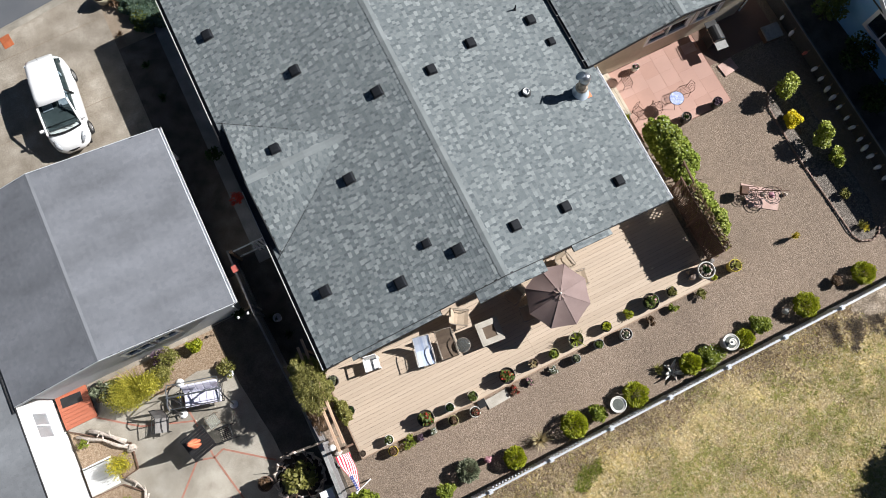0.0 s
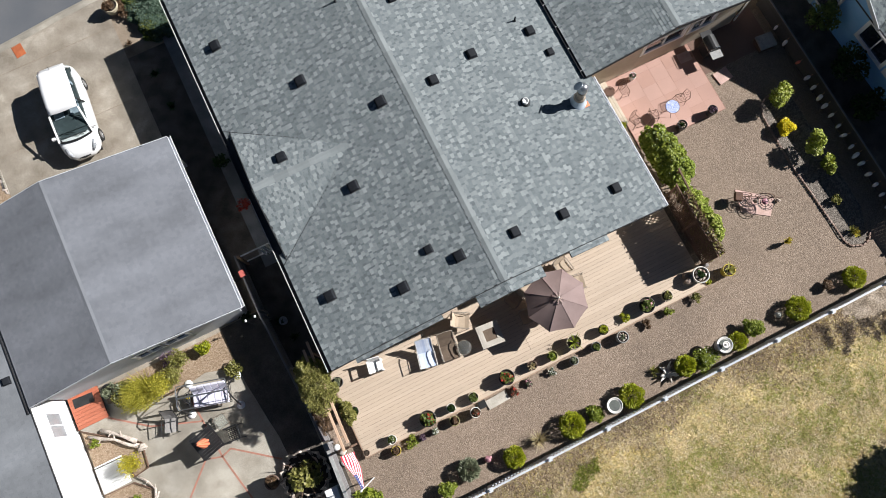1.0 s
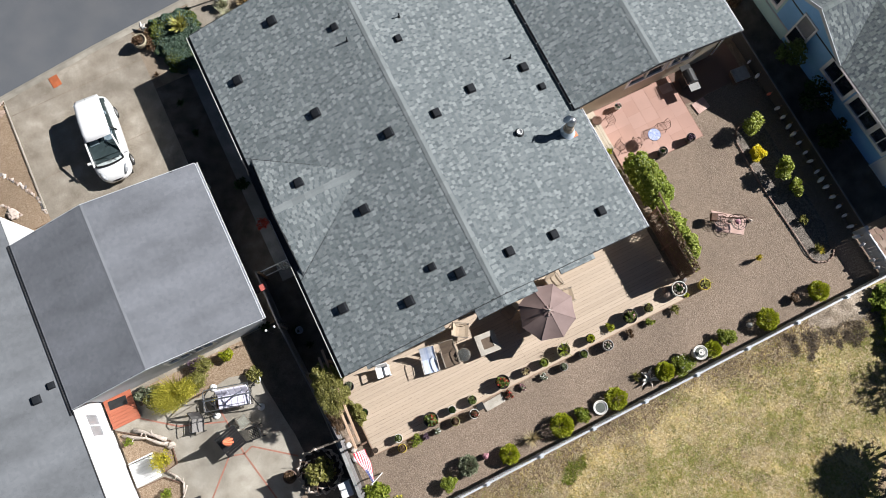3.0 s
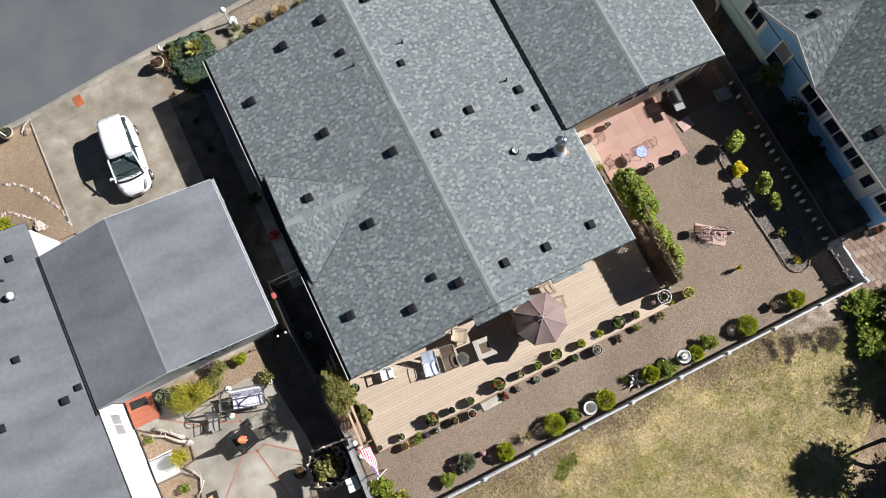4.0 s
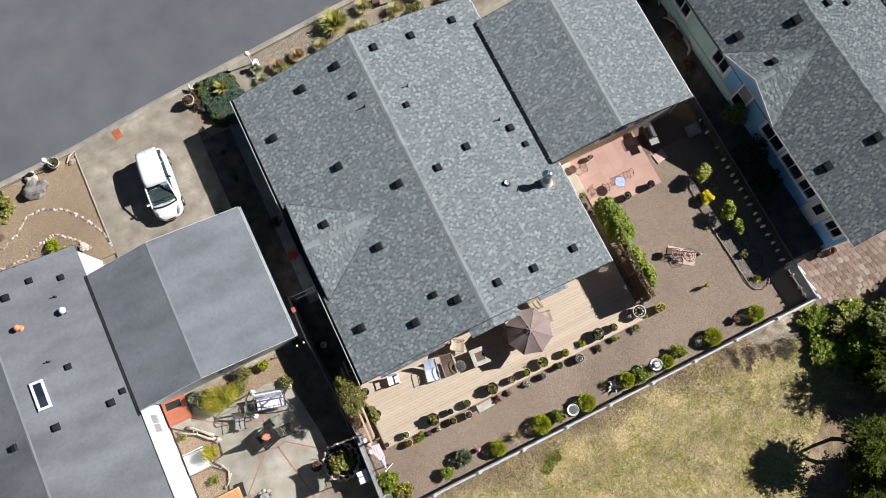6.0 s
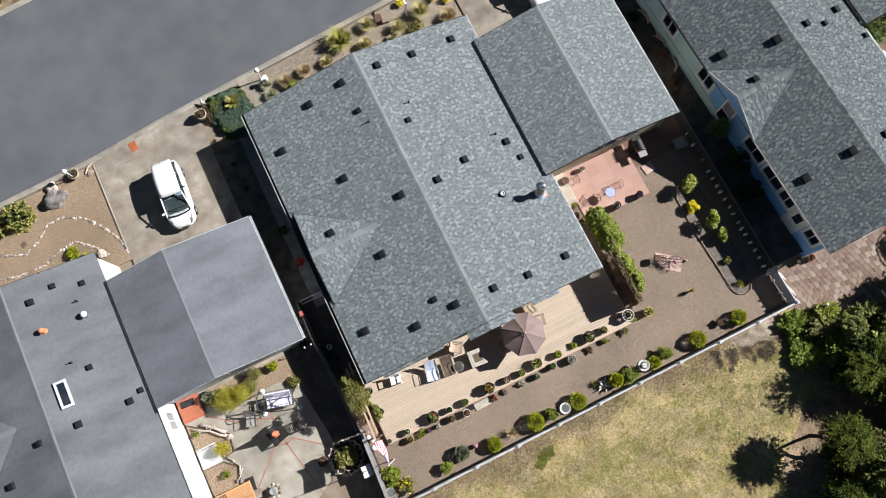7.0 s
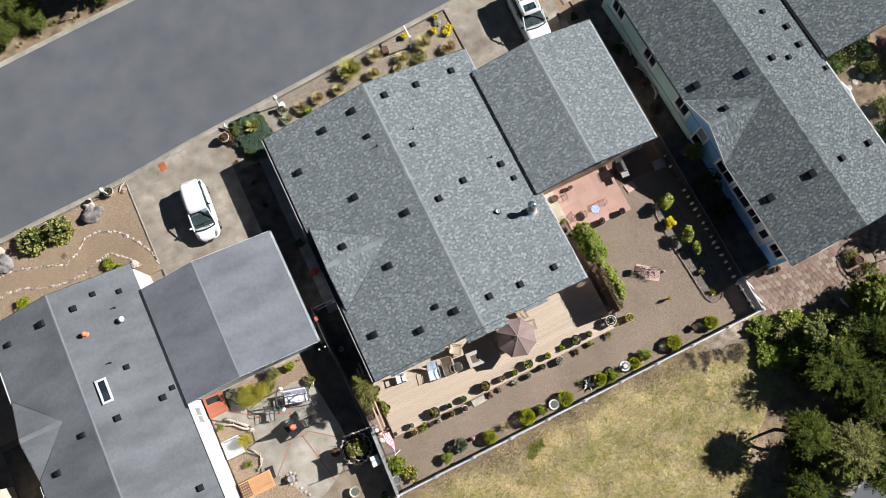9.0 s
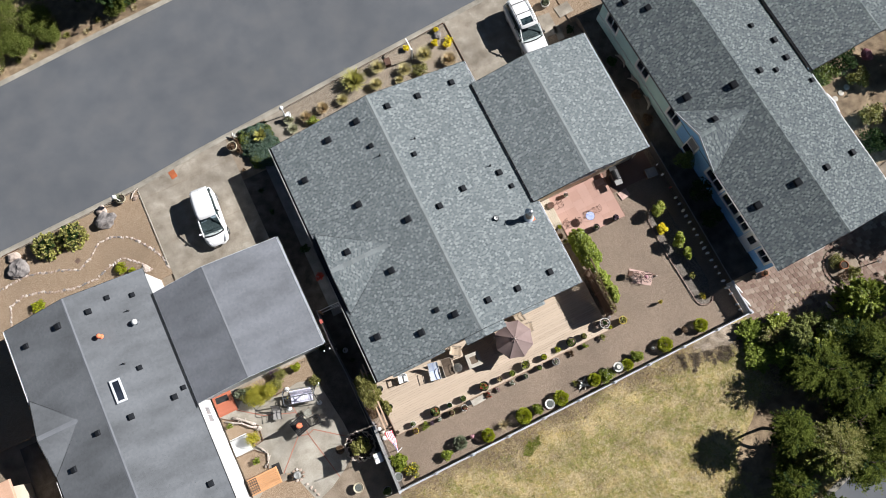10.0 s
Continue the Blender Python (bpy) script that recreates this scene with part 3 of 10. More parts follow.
def strip(line, d0, d1):
    return [(x, y + d0) for x, y in line] + [(x, y + d1) for x, y in line[::-1]]


def kerb(name, line, side, width, label):
    """A rolled kerb: a low sloped lip on the street's side and a flat top."""
    bm = bmesh.new()
    prof = [(0.0, -0.1), (0.0, -0.055), (0.16, 0.012), (width, 0.02), (width, -0.1)]
    rings = [[bm.verts.new((x, y + side * d, z)) for d, z in prof] for x, y in line]
    for A, B in zip(rings, rings[1:]):
        for k in range(len(prof) - 1):
            bm.faces.new((A[k], A[k + 1], B[k + 1], B[k]))
    return solid(name, bm, "kerb", label, "kerb", "structure")


kerb("kerb_near", near_kerb, -1, 0.42, "pale rolled concrete kerb along the front gardens")
kerb("kerb_far", far_kerb, 1, 0.34, "pale concrete kerb on the far side of the street")
area("verge", strip(far_kerb, 0.34, 14.0), "litter", "dry verge with leaf litter under shrubs", "ground", 0.0)

area("driveway_west", [(-13.35, 6.9), (-6.35, 6.9), (-6.35, 23.68), (-8.4, 23.53), (-13.35, 23.0)], "concrete", "weathered tan concrete driveway with a white hatchback", "driveway", 0.015)
area("driveway_east", [(11.9, 10.0), (18.2, 10.0), (18.2, 25.55), (11.9, 25.1)], "concrete", "tan concrete driveway leading under the carport roof", "driveway", 0.015)
area("side_path", [(-4.55, 8.6), (-3.1, 8.6), (-3.1, 20.6), (-4.55, 20.6)], "path_grey", "shaded grey concrete path along the house", "path", 0.015)
# the side strips get the darkened soil, which adds to their shade
area("side_bed", [(-6.35, 8.6), (-4.55, 8.6), (-4.55, 20.3), (-6.35, 20.3)], "shade_soil", "bare soil strip between driveway and path, coloured dark for shade", "ground", 0.005)
area("side_yard", [(-5.35, -3.9), (-3.1, -3.9), (-3.1, 8.6), (-5.35, 8.6)], "shade_soil", "narrow yard between fence and house, coloured dark for shade", "ground", -0.004)
area("front_bed", [(-6.35, 20.3), (-2.9, 20.3), (-2.9, 24.0), (-6.35, 23.68)], "soil", "brown bark bed with juniper by the driveway", "ground", 0.01)
area("front_pebbles", [(-2.9, 19.6), (11.9, 19.6), (11.9, 25.1), (8.0, 24.8), (3.2, 24.45), (-1.5, 24.08), (-2.9, 23.97)], "pebbles", "pale pebble bed planted with grasses", "gravel", 0.008)
area("front_walk", [(-3.0, 20.4), (-1.9, 20.4), (-1.95, 22.0), (-1.75, 22.7), (-1.75, 23.98), (-3.2, 23.93), (-3.1, 22.8)], "concrete", "short curved concrete walk to the kerb", "path", 0.02)
area("front_gravel", [(-60, 10), (-14.2, 10), (-14.2, 16.2), (-13.35, 16.2), (-13.35, 22.98), (-23.6, 22.53), (-60, 20.75)], "gravel_front", "tan gravel front garden with curved rock borders", "gravel", 0.005)
area("yard", [(-4.95, -4.0), (20.95, -3.5), (20.55, 9.7), (11.0, 9.7), (11.0, 3.6), (-4.95, 3.6)], "gravel", "brown pea gravel back yard inside a white fence", "gravel", 0.0)
area("patio_west", [(-14.1, -14), (-5.35, -14), (-5.35, 5.2), (-6.6, 5.0), (-8.6, 5.6), (-10.2, 5.35), (-12.7, 6.2), (-12.7, 7.0), (-14.1, 7.0)], "patio_west", "stained grey concrete patio with red dividing strips", "patio", 0.02)
area("bed_west", [(-12.9, 5.0), (-5.35, 4.6), (-5.35, 7.1), (-12.9, 7.1)], "gravel_front", "tan gravel bed with shrubs below a wall", "ground", 0.01)
# dark sheet out to the shadow's edge: deepens the fence's shade by colour
area("shade_bed_west", [(-7.3, 7.0), (-5.4, 7.0), (-5.4, -0.9), (-6.5, -0.3), (-6.8, 0.9), (-6.85, 1.9), (-7.0, 2.8), (-7.1, 3.6), (-7.22, 4.4), (-7.28, 5.2)], "shade_ground", "ground along the board fence, coloured dark for its shade", "ground", 0.028)
area("dirt_west", [(-10.5, -14), (-5.4, -14), (-5.4, -1.2), (-7.5, -0.55), (-7.95, -0.9), (-9.2, -1.6), (-10.4, -2.0)], "soil", "patch of bare grey soil beside the concrete", "ground", 0.03)
area("bed_corner", [(-14.1, -0.4), (-12.3, 0.9), (-11.2, 0.35), (-10.3, -2.2), (-14.1, -4)], "gravel_front", "tan soil bed with a small urn", "ground", 0.03)
area("field", [(-300, -22), (-5.5, -4.1), (21.2, -3.65), (24, -6.0), (300, -2), (300, -15.4), (24.6, -15.45), (22.2, -15.35), (19.4, -15.95), (14, -18.5), (14, -300), (-300, -300)], "field", "dry straw-coloured grass field with greener patches", "field", 0.0)
area("bare_patch", [(16.7, -3.8), (18.4, -3.72), (19.4, -3.74), (20.3, -3.85), (20.9, -4.4), (20.6, -5.1), (19.9, -5.6), (18.9, -5.3), (18.3, -5.15), (17.4, -4.9), (16.8, -4.6), (16.3, -4.15)], "pale_soil", "pale trodden soil at the fence corner", "ground", 0.007, -0.05)
area("road_south", [(19.6, -16.3), (22.4, -15.6), (24.6, -15.7), (300, -16), (300, -23), (30, -23), (14.4, -19.3)], "asphalt", "grey asphalt lane behind trees", "road", -0.07)
area("road_south_kerb", [(14.1, -18.6), (19.4, -15.95), (22.2, -15.35), (24.6, -15.45), (24.6, -15.7), (22.4, -15.6), (19.6, -16.3), (14.4, -19.0)], "kerb", "pale kerb of a lane behind trees", "kerb", 0.03)
# darkened soil again: part of this yard's shade is in the colour
area("blue_side_yard", [(20.98, -1.2), (23.6, -1.2), (22.5, 20.9), (20.8, 20.9)], "shade_soil", "raised side yard by the blue house, coloured dark for shade", "ground", 0.55)
area("blue_side_end", [(20.4, 20.9), (22.5, 20.9), (22.4, 26.3), (20.2, 26.2)], "gravel_front", "tan gravel at the end of the side yard", "ground", 0.004)
area("paver_bed", [(20.7, -6.2), (24, -6.3), (36, -7.5), (36, 1.5), (20.9, -1.0)], "soil", "sandy bed of the paved terrace", "ground", 0.008)
area("garden_east", [(32, 1.5), (60, 1.5), (60, 30), (31, 30)], "litter", "brown garden soil beyond the blue house", "ground", 0.0)
# the gap's shade is deepened by the darkened soil colour
area("side_gap_west", [(-26.8, -12), (-23.35, -12), (-23.35, 9.6), (-26.8, 9.6)], "shade_soil", "narrow gap between two houses, coloured dark for shade", "ground", 0.01)
area("strip_east", [(18.2, 10.0), (20.3, 10.0), (20.2, 26.2), (18.2, 25.6)], "gravel_front", "narrow tan gravel strip by the driveway", "ground", 0.006)
area("patio_shade", [(16.85, 7.9), (20.3, 7.9), (20.3, 9.9), (16.85, 9.9)], "paver", "dull red brick paving in deep shade", "patio", 0.012)

# driveway joints and cover
for x0, y0, x1, y1 in ((-13.3, 18.35, -6.4, 18.37), (11.95, 20.6, 18.15, 20.62), (-13.3, 22.1, -6.4, 22.12)):
    solid("driveway_joint", box(x0, y0, 0.0, x1, y1, 0.0185), "soil", "dark dirt-filled joint across a concrete driveway", "joint", "structure")
solid("drain_cover", box(-0.23, -0.31, 0.0, 0.23, 0.31, 0.03, bevel=0.01), "drain_orange", "orange painted rectangular cover set in the driveway", "cover", x=-10.71, y=22.9, rz=8)
solid("garden_edging", box(-13.385, 16.6, -0.05, -13.36, 23.0, 0.03), "slab", "thin pale edging strip beside the driveway", "edging", "structure")
solid("garden_edging", box(11.84, 19.0, -0.05, 11.89, 25.0, 0.08), "dark_wood", "thin dark edging between pebbles and driveway", "edging", "structure")

# red strips set in the western patio
STRIPS = [((-13.13, 5.85), (-11.43, 4.57)), ((-11.43, 4.57), (-9.42, 3.82)), ((-9.42, 3.82), (-9.55, 4.9)), ((-9.42, 3.82), (-9.25, 2.16)), ((-9.25, 2.16), (-8.82, 2.31)), ((-8.82, 2.31), (-7.1, 1.0)), ((-9.25, 2.16), (-9.9, 2.36)), ((-9.9, 2.36), (-11.9, 0.4)), ((-9.25, 2.16), (-8.1, -2.88))]
for (ax, ay), (bx, by) in STRIPS:
    L = math.hypot(bx - ax, by - ay)
    solid("patio_strip", box(0, -0.035, 0.0, L, 0.035, 0.027), "brick_line", "narrow red brick strip set in patio concrete", "strip", "structure", x=ax, y=ay, rz=math.degrees(math.atan2(by - ay, bx - ax)))

for pts in (near_kerb[1:3], near_kerb[4:8]):
    for (ax, ay), (bx, by) in zip(pts, pts[1:]):
        L = math.hypot(bx - ax, by - ay)
        solid("kerb_edging", box(0, -0.03, -0.02, L, 0.0, 0.1), "dark_wood", "thin dark edging along the back of the kerb", "edging", "structure", x=ax, y=ay - 0.43, rz=math.degrees(math.atan2(by - ay, bx - ax)))


# ---- houses ----
TAB_W = (0.13, 0.16, 0.19, 0.22)       # raised tabs
GAP_W = (0.06, 0.085, 0.11)            # the lower layer between them
PLAIN_W = (0.09, 0.115, 0.14, 0.165, 0.2)
EXPO = 0.142


def tab_verts(w, h0, h1):
    """One shingle tab on its slope: x along the eave, y up the slope, z off it."""
    return [(0, 0, h0), (w, 0, h0), (w, EXPO + 0.02, h1), (0, EXPO + 0.02, h1), (0, 0, -0.004), (w, 0, -0.004)]


TAB_F = [(0, 1, 2, 3), (4, 5, 1, 0), (4, 0, 3), (5, 2, 1)]
TAB_MESH = {}


def slope(parent, name, origin, along, up, length, rise, mat, keep=None, loose=None, seed=0, thick=0.008):
    """Shingles in courses on one roof plane; keep(u, v) masks; loose(u, v): those tabs become parts of their own.
    Laminated shingles alternate raised tabs with a darker lower layer; plain ones are all alike."""
    rng = np.random.default_rng(seed)
    o, a, b = Vector(origin), Vector(along).normalized(), Vector(up).normalized()
    n = a.cross(b).normalized()
    if n.z < 0:
        n = -n
    rows = int(rise / EXPO + 0.5)
    A, B, N, O = (np.array(q) for q in (a, b, n, o))
    V, F, S = [], [], []
    m = Matrix((a, b, n)).transposed().to_4x4()
    laminated = mat + "_low" in M
    for i in range(rows):
        u, v = -rng.uniform(0, 0.3), i * EXPO
        low = bool(rng.integers(0, 2))
        while u < length:
            if laminated:
                low = not low if rng.random() < 0.85 else low
                w = GAP_W[rng.integers(0, 3)] if low else TAB_W[rng.integers(0, 4)]
            else:
                low, w = False, PLAIN_W[rng.integers(0, 5)]
            u0, u1 = max(u, 0), min(u + w - (0.004 if laminated else 0.0015), length)
            u += w
            if u1 - u0 < 0.04 or (keep and not keep((u0 + u1) / 2, v + EXPO / 2)):
                continue
            h0 = thick * (((0.72, 0.78, 0.85) if low else (1.02, 1.1, 1.18)) if laminated else (0.92, 1.0, 1.08))[rng.integers(0, 3)]
            if loose and loose(u0, v) and u1 - u0 > w - 0.01:
                key = (w, mat, low)
                if key not in TAB_MESH:
                    me = bpy.data.meshes.new("shingle")
                    me.from_pydata(tab_verts(w - 0.004, thick * (0.78 if low else 1.1), 0.003), [], TAB_F)
                    TAB_MESH[key] = shade(me, mat + "_low" if low else mat)
                ob = new("shingle", TAB_MESH[key])
                ob.parent = parent
                ob.matrix_basis = Matrix.Translation(o + a * u0 + b * v) @ m
                continue
            base = len(V)
            for x, y, z in tab_verts(u1 - u0, h0, 0.003):
                V.append(O + A * (u0 + x) + B * (v + y) + N * z)
            F += [tuple(base + k for k in f) for f in TAB_F]
            S += [int(low)] * 4
    me = bpy.data.meshes.new(name)
    me.from_pydata([tuple(p) for p in V], [], F)
    shade(me, mat)
    if laminated:
        me.materials.append(M[mat + "_low"])
        me.polygons.foreach_set("material_index", S)
    return part(name, me, None, parent, kind="stuff")


def ridge_caps(parent, p, q, mat, width=0.15, step=0.3, fall=0.2, lift=0.026):
    """Bent cap shingles laid along a ridge from p to q."""
    p, q = Vector(p), Vector(q)
    d = (q - p).normalized()
    s = d.cross(Vector((0, 0, 1))).normalized()
    bm = bmesh.new()
    k = 0.0
    L = (q - p).length
    while k < L:
        a, b = p + d * k, p + d * min(L, k + step + 0.03)
        lift0, lift1 = lift, lift - 0.005
        e = fall * width + 0.004
        r0 = [bm.verts.new(a + s * width * t + Vector((0, 0, lift0 - drop))) for t, drop in ((-1, e), (0, 0), (1, e))]
        r1 = [bm.verts.new(b + s * width * t + Vector((0, 0, lift1 - drop))) for t, drop in ((-1, e), (0, 0), (1, e))]
        bm.faces.new((r0[0], r0[1], r1[1], r1[0]))
        bm.faces.new((r0[1], r0[2], r1[2], r1[1]))
        k += step
    return part("ridge_cap", bm, mat, parent, kind="stuff")


def gable(parent, x0, x1, xr, y0, y1, ze0, ze1, zr, mat, cap, bump=None, loose=None, seed=1, trim="white", thick=0.016, rake=0.1, front=None):
    """A gabled roof with its ridge along y. bump: (side, centre y, half width, set-back from the eave, ridge z) of a cross gable."""
    roof = part("roof", prism([(0, 0), (0.01, 0), (0.01, 0.01)], 0, 0.01), "felt", parent)
    t = 0.14
    bm = bmesh.new()
    prof = [(x0, ze0), (xr, zr), (x1, ze1), (x1, ze1 - t), (xr, zr - t), (x0, ze0 - t)]
    A = [bm.verts.new((x, y0, z - 0.003)) for x, z in prof]
    B = [bm.verts.new((x, y1, z - 0.003)) for x, z in prof]
    for k in range(6):
        bm.faces.new((A[k], A[(k + 1) % 6], B[(k + 1) % 6], B[k]))
    bm.faces.new((A[0], A[1], A[4], A[5]))
    bm.faces.new((A[1], A[2], A[3], A[4]))
    bm.faces.new((B[0], B[1], B[4], B[5]))
    bm.faces.new((B[1], B[2], B[3], B[4]))
    old = roof.data
    roof.data = mesh_of("roof", bm, "felt")
    bpy.data.meshes.remove(old)
    kl = kr = None
    if bump:
        side, yc, hw, back, zb = bump
        xe = x0
        xa = x0 + (zb - ze0) * (xr - x0) / (zr - ze0)
        span = abs(xa - xe)

        def inside(x, y, grow=0.0):
            return abs(y - yc) < hw * (1 - abs(x - xe) / span) + grow
    sl = math.hypot(xr - x0, zr - ze0)
    sr = math.hypot(x1 - xr, zr - ze1)
    cl, cr = (xr - x0) / sl, (x1 - xr) / sr
    if bump and bump[0] < 0:
        kl = lambda u, v: not inside(x0 + v * cl, y0 + u, -0.35)
    slope(roof, "shingles", (x0, y0, ze0), (0, 1, 0), (xr - x0, 0, zr - ze0), y1 - y0, sl - 0.04, mat, kl, loose, seed, thick)
    slope(roof, "shingles", (x1, y0, ze1), (0, 1, 0), (xr - x1, 0, zr - ze1), y1 - y0, sr - 0.04, mat, None, None, seed + 1, thick)
    ridge_caps(roof, (xr, y0, zr), (xr, y1, zr), cap, 0.155 if mat == "shingle" else 0.1, fall=(zr - ze0) / (xr - x0), lift=0.026 if thick > 0.0095 else 0.016)
    if bump:
        ze = ze0
        # cross gable: two small planes that meet the main slope in valleys
        bm = bmesh.new()
        xf = xe + back - 0.02
        hf = hw * (1 - back / span)
        tip, apex = bm.verts.new((xf, yc, zb)), bm.verts.new((xa, yc, zb))
        zf = zb - (zb - ze) * hf / hw
        n_, s_ = bm.verts.new((xf, yc + hf, zf)), bm.verts.new((xf, yc - hf, zf))
        bm.faces.new((tip, apex, n_))
        bm.faces.new((tip, s_, apex))
        if not front:
            bm.faces.new((tip, n_, s_))
        part("cross_gable", bm, "felt", roof)
        rise = math.hypot(hw, zb - ze)
        c = hw / rise
        for sgn in (1, -1):
            def kb(u, v, sgn=sgn):
                return inside(xf + u, yc + sgn * (hw - v * c), 0.3 if not back else 0.12)
            slope(roof, "shingles", (xf, yc + sgn * hw, ze), (1, 0, 0), (0, -sgn * hw, zb - ze), span - back, rise, mat, kb, None, seed + 5 + sgn, thick)
        ridge_caps(roof, (xf + 0.02, yc, zb), (xa, yc, zb), cap, fall=(zb - ze) / hw)
        for sgn in (1, -1):
            part("valley", tube([(xe, yc + sgn * (hw + 0.04), ze + 0.012), (xa + 0.1, yc + sgn * 0.04, zb + 0.012)], 0.012, None, 5), "felt", roof)
        for sgn in (1, -1):
            part("bargeboard", box(-0.03, 0, -0.16, 0.0, rise, 0.03, turn=Matrix.Translation((xf - 0.01, yc + sgn * hw, ze)) @ Matrix.Rotation(0 if sgn < 0 else math.pi, 4, "Z") @ Matrix.Rotation(math.atan2(zb - ze, hw), 4, "X")), front or trim, roof)
    # rakes at both gable ends
    for y in (y0 - 0.025, y1):
        for xa_, za, xb, zb_ in ((x0, ze0, xr, zr), (xr, zr, x1, ze1)):
            L = math.hypot(xb - xa_, zb_ - za)
            part("bargeboard", box(0, 0, -0.16, L, 0.025, 0.012, turn=Matrix.Translation((xa_, y, za)) @ Matrix.Rotation(-math.atan2(zb_ - za, xb - xa_), 4, "Y")), trim, roof)
    return roof


def gutter(parent, x, y0, y1, z, side, mat, rim="white", w=0.12, tick=None):
    """An open gutter along an eave, with brackets across it."""
    bm = bmesh.new()
    prof = [(0, 0), (0, -0.09), (side * (w - 0.01), -0.09), (side * (w + 0.005), 0.0), (side * (w - 0.005), 0.0), (side * (w - 0.02), -0.08), (side * 0.012, -0.08), (side * 0.012, 0)]
    A = [bm.verts.new((x + a, y0, z + b)) for a, b in prof]
    B = [bm.verts.new((x + a, y1, z + b)) for a, b in prof]
    for k in range(8):
        bm.faces.new((A[k], A[(k + 1) % 8], B[(k + 1) % 8], B[k]))
    bm.faces.new(A)
    bm.faces.new(B)
    gu = part("gutter", bm, mat, parent)
    part("gutter_rim", box(x + side * (w - 0.008), y0, z - 0.02, x + side * (w + 0.012), y1, z + 0.008), rim, gu)
    y = y0 + 0.3
    while y < y1:
        part("bracket", box(min(x, x + side * w), y, z - 0.005, max(x, x + side * w), y + 0.022, z + 0.012), tick or rim, gu)
        y += 1.1


def wall(parent, name, ax, ay, bx, by, z0, z1, mat, openings=(), t=0.14, label="", pane="window", sill=True):
    """A wall from a to b; openings: (start, end, bottom, top) go through it and get a frame, panes and a sill."""
    L = math.hypot(bx - ax, by - ay)
    turn = Matrix.Translation((ax, ay, 0)) @ Matrix.Rotation(math.atan2(by - ay, bx - ax), 4, "Z")
    us = sorted({0, L, *(o[0] for o in openings), *(o[1] for o in openings)})
    zs = sorted({z0, z1, *(o[2] for o in openings), *(o[3] for o in openings)})
    bm = bmesh.new()
    for u0, u1 in zip(us, us[1:]):
        for w0, w1 in zip(zs, zs[1:]):
            if not any(o[0] <= u0 and u1 <= o[1] and o[2] <= w0 and w1 <= o[3] for o in openings):
                box(u0, 0, w0, u1, t, w1, bm, turn=turn)
    bmesh.ops.remove_doubles(bm, verts=bm.verts, dist=0.0005)
    wl = part(name, bm, mat, parent, label)
    for u0, u1, w0, w1 in openings:
        fr = bmesh.new()
        for q in ((u0, w0, u1, w0 + 0.07), (u0, w1 - 0.07, u1, w1), (u0, w0 + 0.07, u0 + 0.07, w1 - 0.07), (u1 - 0.07, w0 + 0.07, u1, w1 - 0.07), ((u0 + u1) / 2 - 0.025, w0 + 0.07, (u0 + u1) / 2 + 0.025, w1 - 0.07)):
            box(q[0], -0.03, q[1], q[2], t * 0.6, q[3], fr, turn=turn)
        bmesh.ops.remove_doubles(fr, verts=fr.verts, dist=0.0005)
        win = part("window", fr, "vinyl", wl, "white vinyl window frame")
        ob = part("pane", box(u0 + 0.05, t * 0.3, w0 + 0.05, u1 - 0.05, t * 0.4, w1 - 0.05, turn=turn), pane, parent)
        tr = bmesh.new()
        for q in ((u0 - 0.09, w0 - 0.09, u1 + 0.09, w0), (u0 - 0.09, w1, u1 + 0.09, w1 + 0.09), (u0 - 0.09, w0, u0, w1), (u1, w0, u1 + 0.09, w1)):
            box(q[0], -0.035, q[1], q[2], -0.001, q[3], tr, turn=turn)
        part("casing", tr, "white", parent)
    return wl


def siding(parent, ax, ay, bx, by, z0, z1, mat, step=0.2):
    """Lapped boards over a wall's face."""
    L = math.hypot(bx - ax, by - ay)
    turn = Matrix.Translation((ax, ay, 0)) @ Matrix.Rotation(math.atan2(by - ay, bx - ax), 4, "Z")
    z = z0
    while z < z1 - 0.05:
        bm = bmesh.new()
        vs = [(0, -0.004, z + step), (0, -0.022, z), (0, 0.0, z), (L, -0.004, z + step), (L, -0.022, z), (L, 0.0, z)]
        V = [bm.verts.new(turn @ Vector(p)) for p in vs]
        for f in ((0, 1, 4, 3), (1, 2, 5, 4), (0, 2, 1), (3, 4, 5)):
            bm.faces.new([V[k] for k in f])
        part("siding_board", bm, mat, parent)
        z += step


def roof_z(x, x0, x1, xr, ze, zr):
    return ze + (zr - ze) * ((x - x0) / (xr - x0) if x < xr else (x1 - x) / (x1 - xr))


def vent_mesh(size):
    bm = bmesh.new()
    box(-0.5 * size, -0.5 * size, 0.0, 0.5 * size, 0.5 * size, 0.36 * size, bm)
    for v in bm.verts:
        if v.co.z > 0.1 * size:
            v.co.x *= 0.82
            v.co.y *= 0.86
    bmesh.ops.bevel(bm, geom=list(bm.edges), offset=0.09 * size, segments=3, affect="EDGES", profile=0.6)
    for v in bm.verts:
        v.co.z += 0.05 * size
    return mesh_of("hood", bm, "vent", True)


def vent_master(size):
    v = thing("roof_vent", "black plastic box vent on a shingle roof", "roof vent", group="roof vents")
    part("flashing", box(-0.53 * size, -0.53 * size, 0.0, 0.53 * size, 0.53 * size, 0.015), "felt", v)
    part("hood", vent_mesh(size), None, v)
    return v


VENTS = {}


